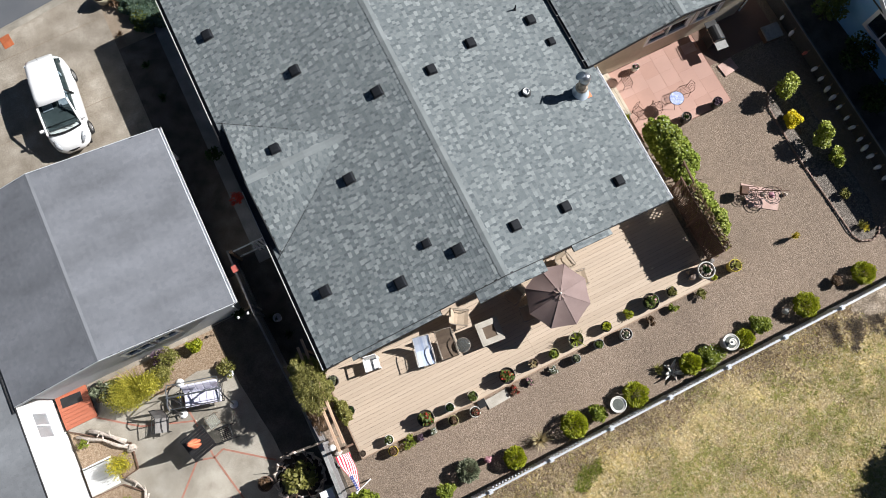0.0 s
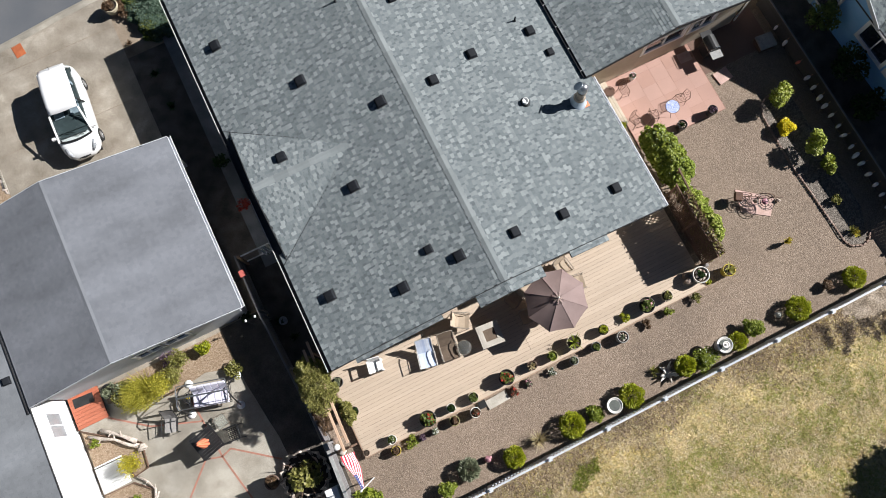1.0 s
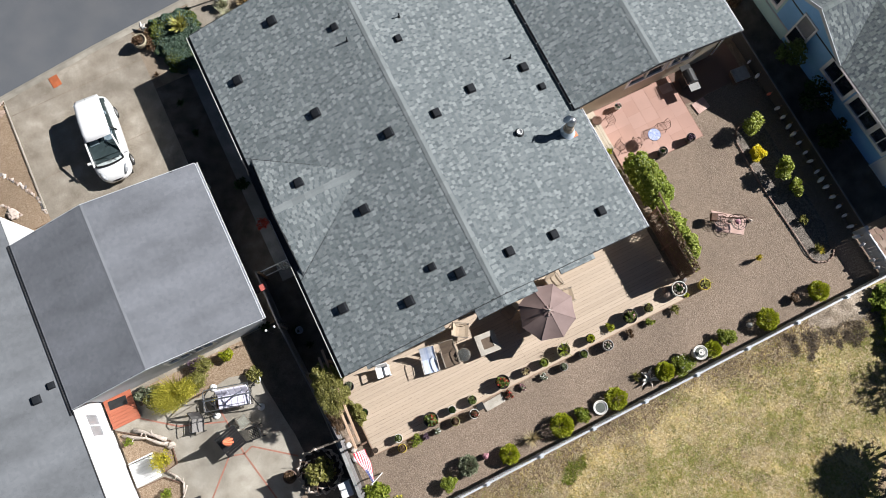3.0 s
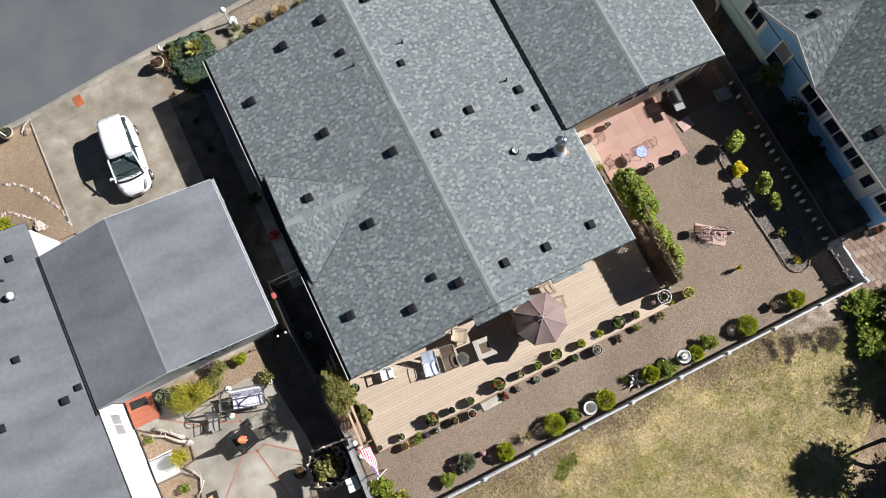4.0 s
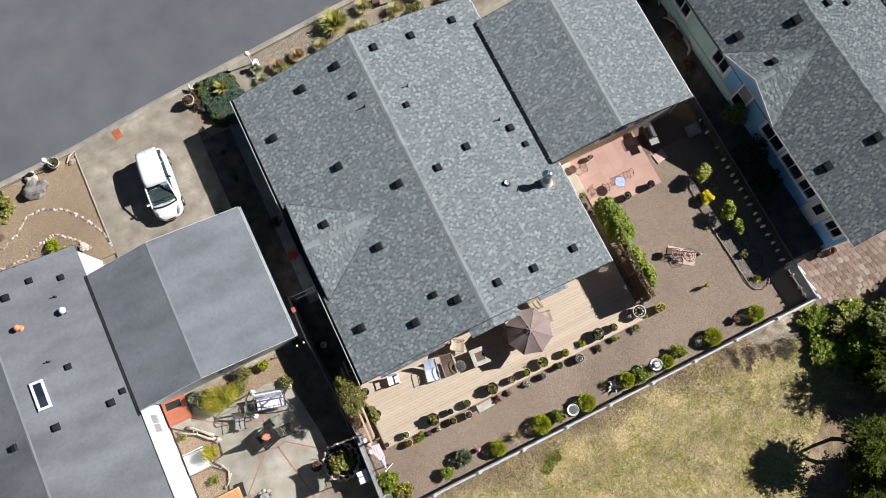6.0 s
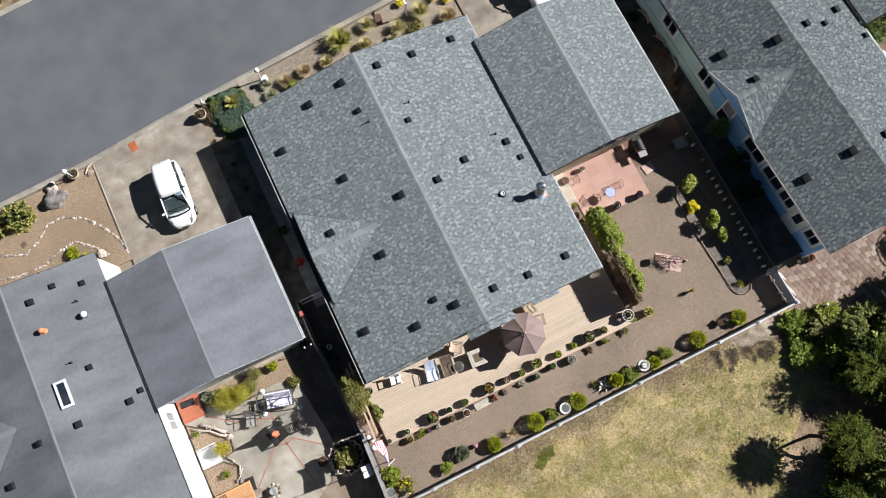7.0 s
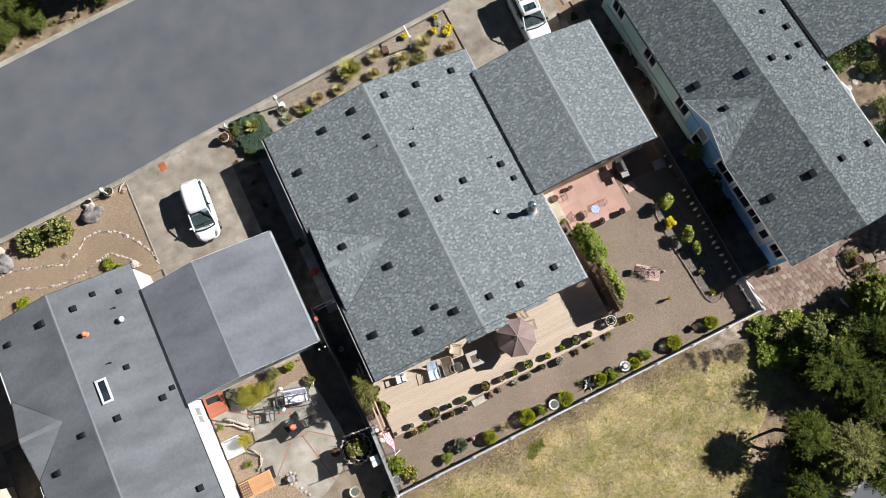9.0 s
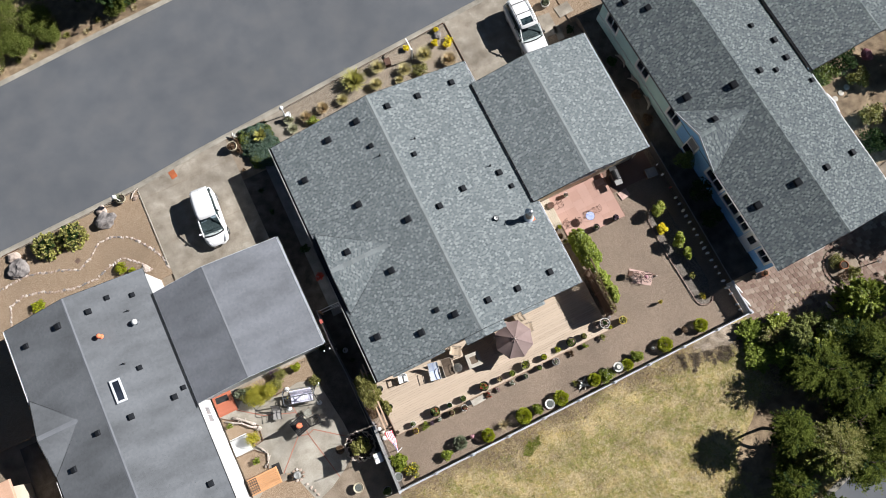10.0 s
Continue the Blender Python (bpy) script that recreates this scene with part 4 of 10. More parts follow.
def vent(x, y, z, tilt_y=0.0, tilt_x=0.0, size=0.4, base=None):
    m = (base or Matrix()) @ Matrix.Translation((x, y, z)) @ Matrix.Rotation(tilt_y, 4, "Y") @ Matrix.Rotation(tilt_x, 4, "X")
    if size not in VENTS:
        VENTS[size] = vent_master(size)
        VENTS[size].matrix_basis = m
    else:
        copy_thing(VENTS[size], m)


def stub_pipe(x, y, z, h, r, mat, label, cap=None):
    p = thing("roof_pipe", label, "pipe", x, y, z, group="roof pipes")
    part("collar", lathe([(min(r * 2.6, r + 0.1), -0.06), (min(r * 2.2, r + 0.08), 0.03), (r * 1.15, 0.1), (r * 1.15, 0.12)], 14), "felt" if not cap else mat, p, smooth=True)
    part("pipe", lathe([(r, -0.1), (r, h), (r * 0.8, h), (r * 0.8, h - 0.05), (0, h - 0.05)], 14), mat, p, smooth=True)
    if cap:
        part("cap", lathe([(r * 0.7, h), (r * 1.9, h + 0.04), (r * 1.9, h + 0.1), (r * 1.2, h + 0.2), (0, h + 0.24)], 16), cap, p, smooth=True)


# main house
X0, X1, XR, Y0, Y1, ZE, ZR = -3.46, 11.12, 3.82, 3.06, 20.45, 2.75, 4.21
house = thing("main_house", "single-storey house with a grey-green shingle gable roof", "house")
main_roof = gable(house, X0, X1, XR, Y0, Y1, ZE, ZE, ZR, "shingle", "ridge_cap", bump=(-1, 10.68, 3.05, 0.24, 3.62), loose=lambda u, v: u < 3.4 and 0.3 < v < 3.0, seed=11, trim="felt")
MS = (ZR - ZE) / (XR - X0)
# small roof pieces that carry on over the bays at the deck
for xa, xb, d in ((-2.46, 1.2, 0.2), (2.6, 5.35, 0.48), (6.6, 8.3, 0.26)):
    bay = part("bay_roof", bmesh.new(), "felt", house)
    bay.data = mesh_of("bay_roof", prism([(0, 0), (0.01, 0), (0.01, 0.01)], 3.0, 3.01), "felt")
    segs = [(xa, min(xb, XR)), (max(xa, XR), xb)]
    for sa, sb in segs:
        if sb - sa < 0.05:
            continue
        za, zb = roof_z(sa, X0, X1, XR, ZE, ZR) - 0.07, roof_z(sb, X0, X1, XR, ZE, ZR) - 0.07
        bm = bmesh.new()
        vs = [bm.verts.new(p) for p in ((sa, Y0 - d, za), (sb, Y0 - d, zb), (sb, Y0 + 0.1, zb), (sa, Y0 + 0.1, za), (sa, Y0 - d, za - 0.12), (sb, Y0 - d, zb - 0.12), (sb, Y0 + 0.1, zb - 0.12), (sa, Y0 + 0.1, za - 0.12))]
        for f in ((0, 1, 2, 3), (4, 5, 6, 7), (0, 1, 5, 4), (1, 2, 6, 5), (2, 3, 7, 6), (3, 0, 4, 7)):
            bm.faces.new([vs[k] for k in f])
        part("board", bm, "felt", bay)
        left = sb <= XR
        slope(bay, "shingles", (sa if left else sb, Y0 - d, za if left else zb), (0, 1, 0), (sb - sa if left else sa - sb, 0, abs(zb - za)), d + 0.08, math.hypot(sb - sa, zb - za), "shingle", seed=int(31 + sa * 3))
wx0, wx1, wy0, wy1 = X0 + 0.42, X1 - 0.45, Y0 + 0.55, Y1 - 0.5
wall(house, "wall", wx0, wy0, wx1, wy0, -0.1, ZE, "cream", ((1.2, 3.0, 0.5, 2.3), (5.2, 7.4, 0.5, 2.4), (9.6, 11.4, 0.9, 2.2)))
wall(house, "wall", wx1, wy1, wx0, wy1, -0.1, ZE, "cream", ((1.5, 3.2, 1.0, 2.2), (9.0, 11.2, 1.0, 2.2)))
wall(house, "wall", wx1, wy0 + 0.14, wx1, wy1 - 0.14, -0.1, ZE, "cream")
wall(house, "wall", wx0, wy1 - 0.14, wx0, wy0 + 0.14, -0.1, ZE, "cream", ((2.0, 3.4, 1.0, 2.1), (8.4, 9.8, 1.0, 2.1)))
for y in (wy0, wy1 - 0.14):
    bm = bmesh.new()
    P = [(wx0, ZE), (XR, ZR - 0.16), (wx1, ZE)]
    A = [bm.verts.new((x, y, z)) for x, z in P]
    B = [bm.verts.new((x, y + 0.14, z)) for x, z in P]
    bm.faces.new(A)
    bm.faces.new(B)
    for k in range(3):
        bm.faces.new((A[k], A[(k + 1) % 3], B[(k + 1) % 3], B[k]))
    part("gable_wall", bm, "cream", house)
gutter(house, X0, Y0, 10.68 - 3.1, ZE - 0.03, -1, "gutter", w=0.16, tick="gutter")
gutter(house, X0, 7.58, 10.7, ZE - 0.03, -1, "gutter", w=0.16, tick="gutter")
gutter(house, X0, 10.7, 13.78, ZE - 0.03, -1, "gutter", "gutter", w=0.16, tick="gutter")
gutter(house, X0, 10.68 + 3.1, Y1, ZE - 0.03, -1, "gutter", w=0.16, tick="gutter")
gutter(house, X1, Y0, 9.2, ZE - 0.03, 1, "vinyl")
for x, y, s in ((0.28, 18.95, 0.42), (-2.28, 17.25, 0.42), (0.25, 14.0, 0.42), (2.71, 11.55, 0.42), (0.32, 9.05, 0.42), (-2.32, 5.65, 0.42), (0.34, 4.6, 0.42), (1.82, 5.45, 0.32), (2.74, 4.68, 0.42), (2.67, 17.15, 0.32), (2.5, 19.15, 0.42),
                (4.99, 15.38, 0.32), (6.9, 11.95, 0.4), (4.95, 11.45, 0.4), (9.65, 12.03, 0.4), (9.99, 10.85, 0.32), (5.01, 4.57, 0.4), (7.1, 4.45, 0.4), (9.56, 4.54, 0.4), (4.81, 19.2, 0.4), (7.02, 19.15, 0.4), (9.62, 19.25, 0.4)):
    vent(x, y, roof_z(x, X0, X1, XR, ZE, ZR) + 0.012, -math.atan(MS) * (1 if x < XR else -1), 0, s)
vent(-1.74, 11.42, 3.62 - 0.94 / 3.05 * 0.74 + 0.015, 0, -math.atan(0.94 / 3.05), 0.42)
stub_pipe(7.95, 9.22, roof_z(7.95, X0, X1, XR, ZE, ZR), 0.2, 0.13, "white", "short white plastic vent pipe on the roof")
for x, y in ((5.51, 16.37), (9.3, 12.69), (2.91, 16.26)):
    stub_pipe(x, y, roof_z(x, X0, X1, XR, ZE, ZR), 0.32, 0.028, "vent", "thin dark vent pipe on the roof")
flue = thing("chimney_flue", "galvanised metal flue with a turned cowl", "chimney", 9.98, 8.42, roof_z(9.98, X0, X1, XR, ZE, ZR))
part("flashing_cone", lathe([(0.4, -0.1), (0.37, 0.02), (0.31, 0.06), (0.2, 0.42), (0.17, 0.46)], 22), "zinc", flue, "pale blue-grey zinc cone", smooth=True)
part("storm_collar", lathe([(0.17, 0.44), (0.25, 0.48), (0.17, 0.54)], 20), "copper", flue, smooth=True)
part("stack", lathe([(0.15, 0.4), (0.15, 0.98), (0.2, 1.02), (0.2, 1.1), (0, 1.1)], 18), "copper", flue, "tan weathered metal pipe", smooth=True)
hood = part("cowl", lathe([(0.19, 0.0), (0.21, 0.1), (0.2, 0.26), (0.12, 0.34), (0, 0.36)], 20), "metal", flue, smooth=True)
hood.matrix_basis = pose(0, 0, 1.08, -18, 10, 0)
dish = part("wind_plate", lathe([(0, 0.0), (0.16, 0.0), (0.19, 0.03), (0.2, 0.045), (0.14, 0.02), (0, 0.016)], 20), "zinc", flue, smooth=True)
dish.matrix_basis = pose(-0.14, 0.14, 1.36, -35, -30, 0)
part("flashing_corner", box(-0.05, -0.34, 0.02, 0.4, -0.12, 0.035, turn=Matrix.Rotation(math.atan(MS), 4, "Y")), "orange", flue, "rust-orange stained sheet corner")

# carport on the east side of the main house
east = thing("carport_east", "attached carport with a grey shingle gable roof", "carport")
gable(east, 10.84, 19.57, 14.93, 9.24, 18.6, 2.95, 2.9, 3.8, "shingle", "ridge_cap", seed=41, trim="felt")
gutter(east, 10.84, 9.26, 18.6, 2.94, -1, "gutter", "gutter", 0.1, "white")
gutter(house, X1, 18.6, Y1, ZE - 0.03, 1, "vinyl")
gutter(east, 19.57, 9.24, 18.6, 2.87, 1, "vinyl")
wl = wall(east, "wall", 11.2, 9.6, 19.1, 9.6, -0.1, 2.74, "cream", ((2.9, 4.9, 1.35, 2.3), (5.2, 6.4, 1.35, 2.3)))
siding(wl, 11.2, 9.6, 14.0, 9.6, 0.1, 1.2, "cream")
wall(east, "wall", 18.96, 9.74, 18.96, 14.0, -0.1, 2.74, "cream")
for x, y in ((18.9, 18.2), (15.0, 18.2), (11.5, 18.2)):
    part("post", box(x - 0.06, y - 0.06, -0.1, x + 0.06, y + 0.06, 2.75), "white", east)
part("downspout", tube([(19.62, 9.3, 2.8), (19.75, 9.45, 2.7), (19.4, 9.62, 2.2), (19.3, 9.6, 0.1)], 0.04), "vinyl", east)

# western neighbour: house and carport with plain grey roofs
west = thing("west_house", "long single-storey house with a plain grey shingle roof", "house")
gable(west, -23.8, -14.3, -19.33, -9.0, 16.5, 2.8, 2.8, 3.9, "shingle_dull", "ridge_grey", bump=(-1, 9.05, 2.53, 0.0, 3.45), seed=61, thick=0.008, trim="felt")
wall(west, "wall", -14.25, -8.6, -14.25, 16.1, -0.1, 2.76, "white_wall", ((14.1, 15.2, 0.75, 2.0), (4.0, 5.6, 1.1, 2.3)), label="sunlit white painted wall", pane="window_pale")
wall(west, "wall", -14.39, 16.1, -23.4, 16.1, -0.1, 2.76, "white", ((1.5, 3.5, 1.0, 2.2),))
wall(west, "wall", -23.4, 15.96, -23.4, -8.6, -0.1, 2.76, "white")
wall(west, "wall", -23.26, -8.6, -14.39, -8.6, -0.1, 2.76, "white")
gutter(west, -23.8, -9.0, 6.2, 2.77, -1, "gutter")
gutter(west, -23.8, 11.4, 16.5, 2.77, -1, "vinyl")
part("fascia", box(-14.3, -9.0, 2.62, -14.27, 6.7, 2.82), "gutter", west)
WS = 1.1 / 4.75
for x, y, s in ((-16.87, 15.48, 0.31), (-15.44, 15.04, 0.31), (-18.15, 15.06, 0.37), (-20.19, 15.01, 0.42), (-22.7, 14.9, 0.34), (-16.59, 10.41, 0.31), (-14.68, 8.13, 0.3), (-15.36, 7.8, 0.36), (-18.03, 7.76, 0.37), (-20.19, 7.73, 0.34), (-22.52, 6.4, 0.37), (-15.3, 1.96, 0.37)):
    vent(x, y, roof_z(x, -23.8, -14.3, -19.33, 2.8, 3.9) + 0.01, -math.atan(WS) * (1 if x < -19.33 else -1), 0, s)
stub_pipe(-15.82, 13.23, roof_z(-15.82, -23.8, -14.3, -19.33, 2.8, 3.9), 0.25, 0.1, "metal", "short galvanised vent pipe with a cap on a square flashing", "white")
for x, y in ((-15.99, 14.15), (-17.31, 11.03)):
    stub_pipe(x, y, roof_z(x, -23.8, -14.3, -19.33, 2.8, 3.9), 0.28, 0.03, "vent", "thin dark vent pipe on the roof")
stub_pipe(-18.0, 13.24, roof_z(-18.0, -23.8, -14.3, -19.33, 2.8, 3.9), 0.26, 0.085, "orange", "short orange clay-coloured vent pipe with a cap", "orange")
sky_l = thing("skylight", "white framed skylight with dark glass on a grey roof", "skylight", -18.17, 9.57, roof_z(-18.17, -23.8, -14.3, -19.33, 2.8, 3.9))
sky_l.matrix_basis = sky_l.matrix_basis @ Matrix.Rotation(math.atan(WS), 4, "Y")
for a, b, c, d in ((-0.33, -0.76, 0.33, -0.62), (-0.33, 0.62, 0.33, 0.76), (-0.33, -0.62, -0.19, 0.62), (0.19, -0.62, 0.33, 0.62)):
    part("frame", box(a, b, -0.02, c, d, 0.14, bevel=0.03), "fence_vinyl", sky_l)
part("pane", box(-0.19, -0.62, 0.06, 0.19, 0.62, 0.09), "window", sky_l)

cpw = thing("carport_west", "attached carport with a plain grey shingle gable roof", "carport")
gable(cpw, -14.25, -5.6, -10.58, 6.82, 14.6, 2.88, 2.74, 3.7, "shingle_grey", "ridge_grey", seed=81, thick=0.0095, trim="grey_wall")
gutter(cpw, -5.6, 6.82, 14.6, 2.72, 1, "vinyl")
gutter(cpw, -14.25, 6.6, 14.6, 2.88, -1, "gutter", "gutter")
wall(cpw, "wall", -14.1, 7.08, -6.0, 7.08, -0.1, 2.7, "grey_wall", ((3.75, 4.85, 1.3, 2.0), (4.95, 5.9, 1.3, 2.0)), label="pale grey wall with two narrow windows")
wall(cpw, "wall", -6.0, 7.22, -6.0, 12.0, -0.1, 2.7, "grey_wall")
for x in (-5.9, -10.2, -13.9):
    part("post", box(x - 0.06, 14.3, -0.1, x + 0.06, 14.42, 2.72), "white", cpw)

# blue house to the east, turned a little
BLUE = pose(22.98, -1.9, 0.45, 0, 0, 2.66)
blue = thing("blue_house", "blue single-storey house with dark grey shingle roof", "house", 22.98, -1.9, 0.45, 2.66)
gable(blue, 0, 9.73, 4.74, 0, 22.4, 2.6, 2.55, 4.0, "shingle_dark", "shingle_dark", bump=(-1, 10.1, 2.5, 0.0, 3.74), seed=101, trim="felt", front="fence_vinyl")
BLUE_OPEN = ((0.35, 1.37, 1.2, 2.3), (2.85, 4.0, 1.25, 2.33), (4.1, 5.7, 1.25, 2.33), (5.98, 7.68, 1.25, 2.4))
SAGE_OPEN = ((0.2, 1.5, 1.2, 2.42), (4.2, 5.55, 1.25, 2.35), (8.25, 9.6, 1.25, 2.35))
WB = 0.08
wlb = wall(blue, "wall", WB, 11.6, WB, 0.4, -0.56, 2.56, "blue", tuple((11.2 - b, 11.2 - a, c, d) for a, b, c, d in BLUE_OPEN), label="blue lapped siding with white windows")
wall(blue, "wall", WB, 22.0, WB, 11.6, -0.56, 2.56, "teal", tuple((10.4 - b, 10.4 - a, c, d) for a, b, c, d in SAGE_OPEN), label="sage green siding with white windows")
siding(wlb, WB, 9.4, WB, 3.3, 0.0, 1.0, "blue")
wall(blue, "wall", WB + 0.14, 0.4, 9.4, 0.4, -0.56, 2.56, "blue", ((2.0, 3.8, 0.9, 2.1), (5.5, 7.3, 0.1, 2.1)))
wall(blue, "wall", 9.4, 0.54, 9.4, 21.86, -0.56, 2.5, "blue")
wall(blue, "wall", 9.4, 22.0, WB + 0.14, 22.0, -0.56, 2.56, "teal")
part("band", box(WB - 0.04, 10.55, 0.85, WB - 0.005, 22.0, 0.9), "fence_vinyl", blue)
part("lower_wall", box(WB - 0.06, 10.55, -0.56, WB - 0.01, 22.02, 0.85), "teal", blue, "sage green lower wall")
# gable wall over the tall sash window
bm = bmesh.new()
A = [bm.verts.new((x, y, z)) for x in (WB - 0.09, WB + 0.04) for y, z in ((7.65, 2.562), (12.55, 2.562), (10.1, 3.68))]
for f in ((0, 1, 2), (3, 5, 4), (0, 2, 5, 3), (2, 1, 4, 5), (0, 3, 4, 1)):
    bm.faces.new([A[k] for k in f])
part("gable_wall", bm, "blue", blue)
fr = bmesh.new()
for q in ((9.52, 0.6, 9.61, 2.8), (10.43, 0.6, 10.52, 2.8), (9.61, 0.6, 10.43, 0.69), (9.61, 2.71, 10.43, 2.8), (9.61, 1.68, 10.43, 1.75)):
    box(WB - 0.15, q[0], q[1], WB - 0.001, q[2], q[3], fr)
bw = part("window", fr, "white", blue, "white frame of a tall sash window")
part("pane", box(WB - 0.12, 9.61, 0.69, WB - 0.1, 10.43, 1.68), "window", bw)
# the upper pane's pale reflection is put into its colour
part("pane", box(WB - 0.11, 9.61, 1.75, WB - 0.095, 10.43, 2.71), "window_pale", bw)
# side door with its window, frame and landing
sd = part("door", box(WB - 0.045, 2.05, -0.3, WB - 0.004, 3.02, 2.3, bevel=0.008), "white", blue, "white side door with a dark window")
fr = bmesh.new()
for q in ((1.94, -0.3, 2.04, 2.42), (3.03, -0.3, 3.13, 2.42), (2.04, 2.31, 3.03, 2.42)):
    box(WB - 0.07, q[0], q[1], WB - 0.003, q[2], q[3], fr)
part("frame", fr, "white", sd)
part("pane", box(WB - 0.055, 2.3, 1.2, WB - 0.047, 2.8, 2.15), "window", sd)
part("handle", tube([(WB - 0.05, 2.14, 0.75), (WB - 0.1, 2.14, 0.75), (WB - 0.1, 2.24, 0.75)], 0.012, None, 6), "metal", sd)
part("landing", box(WB - 0.82, 2.0, -0.56, WB - 0.08, 3.05, -0.02, bevel=0.02), "path_grey", blue, "grey concrete landing at the side door")
gutter(blue, 0, 0.0, 7.55, 2.57, -1, "white", w=0.06)
gutter(blue, 0, 12.7, 22.4, 2.57, -1, "gutter", "gutter", w=0.06)
gutter(blue, 9.73, 0.0, 10.4, 2.52, 1, "white")
part("downspout", tube([(2.2, -0.05, 2.5), (3.6, -0.05, 2.55)], 0.06), "vinyl", blue)
part("downspout", tube([(9.88, 8.7, 2.5), (10.15, 8.0, 2.3), (10.15, 7.2, 2.1)], 0.06), "vinyl", blue)
BS0, BS1 = 1.4 / 4.74, 1.45 / 4.99
for x, y, s in ((1.1, 13.0, 0.5), (3.9, 12.05, 0.52), (1.09, 4.31, 0.5), (3.81, 4.35, 0.5), (7.71, 15.28, 0.34), (8.68, 13.68, 0.42), (8.66, 12.2, 0.42), (6.05, 12.12, 0.42), (7.28, 11.69, 0.34), (9.42, 10.0, 0.32), (8.66, 4.35, 0.42), (1.15, 21.12, 0.42), (2.15, 19.84, 0.42), (6.09, 4.3, 0.42)):
    vent(x, y, roof_z(x, 0, 9.73, 4.74, 2.58, 4.0) + 0.02, -math.atan(BS0) if x < 4.74 else math.atan(BS1), 0, s, BLUE)
vent(1.56, 10.64, 3.72 - 0.44 * 1.12 / 2.45 + 0.02, 0, -math.atan(1.12 / 2.45), 0.4, BLUE)
cpb = thing("carport_far", "attached carport with dark grey shingle roof", "carport", 22.98, -1.9, 0.45, 2.66)
gable(cpb, 9.9, 20.4, 15.2, 10.6, 22.0, 2.7, 2.7, 3.4, "shingle_dark", "shingle_dark", seed=141, trim="felt")
gutter(cpb, 9.9, 10.6, 22.0, 2.69, -1, "gutter", "gutter")
for x, y in ((10.4, 21.6), (19.9, 21.6), (19.9, 11.0), (10.4, 11.0)):
    part("post", box(x - 0.06, y - 0.06, -0.56, x + 0.06, y + 0.06, 2.7), "white", cpb)
far_w = thing("far_west_house", "house with a peach-coloured flat roof edge", "house")
part("wall", box(-38, -6, -0.1, -26.9, 7.3, 2.6), "cream", far_w)
part("roof", box(-38.4, -6.4, 2.6, -26.5, 7.7, 2.85, bevel=0.05), "peach", far_w)


# ---- fences, deck and paving ----
def picket_fence(name, ax, ay, bx, by, h, label, post_gap=2.7, gap=0.14, width=0.08, mat="fence_vinyl"):
    """White pickets between posts, with two rails."""
    L = math.hypot(bx - ax, by - ay)
    f = thing(name, label, "fence", ax, ay, 0, math.degrees(math.atan2(by - ay, bx - ax)))
    pm = mesh_of("picket", box(-width / 2, -0.055, 0.05, width / 2, -0.036, h - 0.04), mat)
    bm = box(-0.07, -0.07, -0.1, 0.07, 0.07, h + 0.04)
    box(-0.09, -0.09, h + 0.04, 0.09, 0.09, h + 0.07, bm)
    box(-0.05, -0.05, h + 0.07, 0.05, 0.05, h + 0.11, bm)
    qm = mesh_of("post", bm, mat)
    n = max(1, round(L / post_gap))
    for i in range(n + 1):
        ob = part("post", qm, None, f)
        ob.location = (L * i / n, 0, 0)
    for i in range(n):
        u0, u1 = L * i / n + 0.07, L * (i + 1) / n - 0.07
        part("rail", box(u0, -0.034, h - 0.1, u1, 0.04, h - 0.01, bevel=0.012), mat, f)
        part("rail", box(u0, -0.034, 0.12, u1, 0.02, 0.22), mat, f)
    k = 0.1
    while k < L:
        ob = part("picket", pm, None, f)
        ob.location = (k, 0, 0)
        k += gap
    return f


def board_fence(name, pts, h, label, mat="wood", cap="grey_wood", width=0.145, rail=0.035):
    f = thing(name, label, "fence")
    bm_ = {}
    for (ax, ay), (bx, by) in zip(pts, pts[1:]):
        L = math.hypot(bx - ax, by - ay)
        turn = Matrix.Translation((ax, ay, 0)) @ Matrix.Rotation(math.atan2(by - ay, bx - ax), 4, "Z")
        if width not in bm_:
            bm_[width] = mesh_of("board", box(-0.002, -0.012, 0.02, width + 0.002, 0.012, h), mat)
        k = 0.0
        while k + width <= L + 0.01:
            ob = part("board", bm_[width], None, f)
            ob.matrix_basis = turn @ Matrix.Translation((k, 0, random.uniform(-0.015, 0.0)))
            k += width
        part("cap_rail", box(0, -rail, h, L, rail, h + 0.035, turn=turn), cap, f)
        part("rail", box(0, 0.012, 0.4, L, 0.05, 0.49, turn=turn), mat, f)
        k = 0.0
        while k < L:
            part("post", box(k, 0.012, -0.1, k + 0.09, 0.1, h - 0.01, turn=turn), mat, f)
            k += 2.4
    return f


picket_fence("picket_fence", 20.9, -3.62, -5.25, -3.72, 1.0, "white vinyl picket fence between gravel yard and field")
# boards use the darkened wood, so their shade is partly colour
board_fence("board_fence", [(20.72, 9.9), (20.79, -1.2)], 0.96, "weathered grey board fence, darkened for shade, hung with old buoys", mat="shade_wood", cap="grey_wood", rail=0.035)
picket_fence("picket_fence", 20.79, -1.3, 20.86, -3.5, 1.0, "short close-set pale picket fence at the yard corner", gap=0.15, width=0.14)
board_fence("board_fence", [(-5.3, 9.2), (-5.32, 6.5), (-5.02, 0.8)], 1.45, "dark weathered board fence with a thin cap rail", mat="grey_wood")
board_fence("board_fence", [(-5.02, 0.75), (-5.2, -3.6)], 1.45, "weathered board fence with a sunlit grey cap", mat="grey_wood", cap="pot_grey", rail=0.075)
gate = thing("garden_gate", "white slatted wooden gate between fence and house", "gate", -5.2, 9.05, 0, 0)
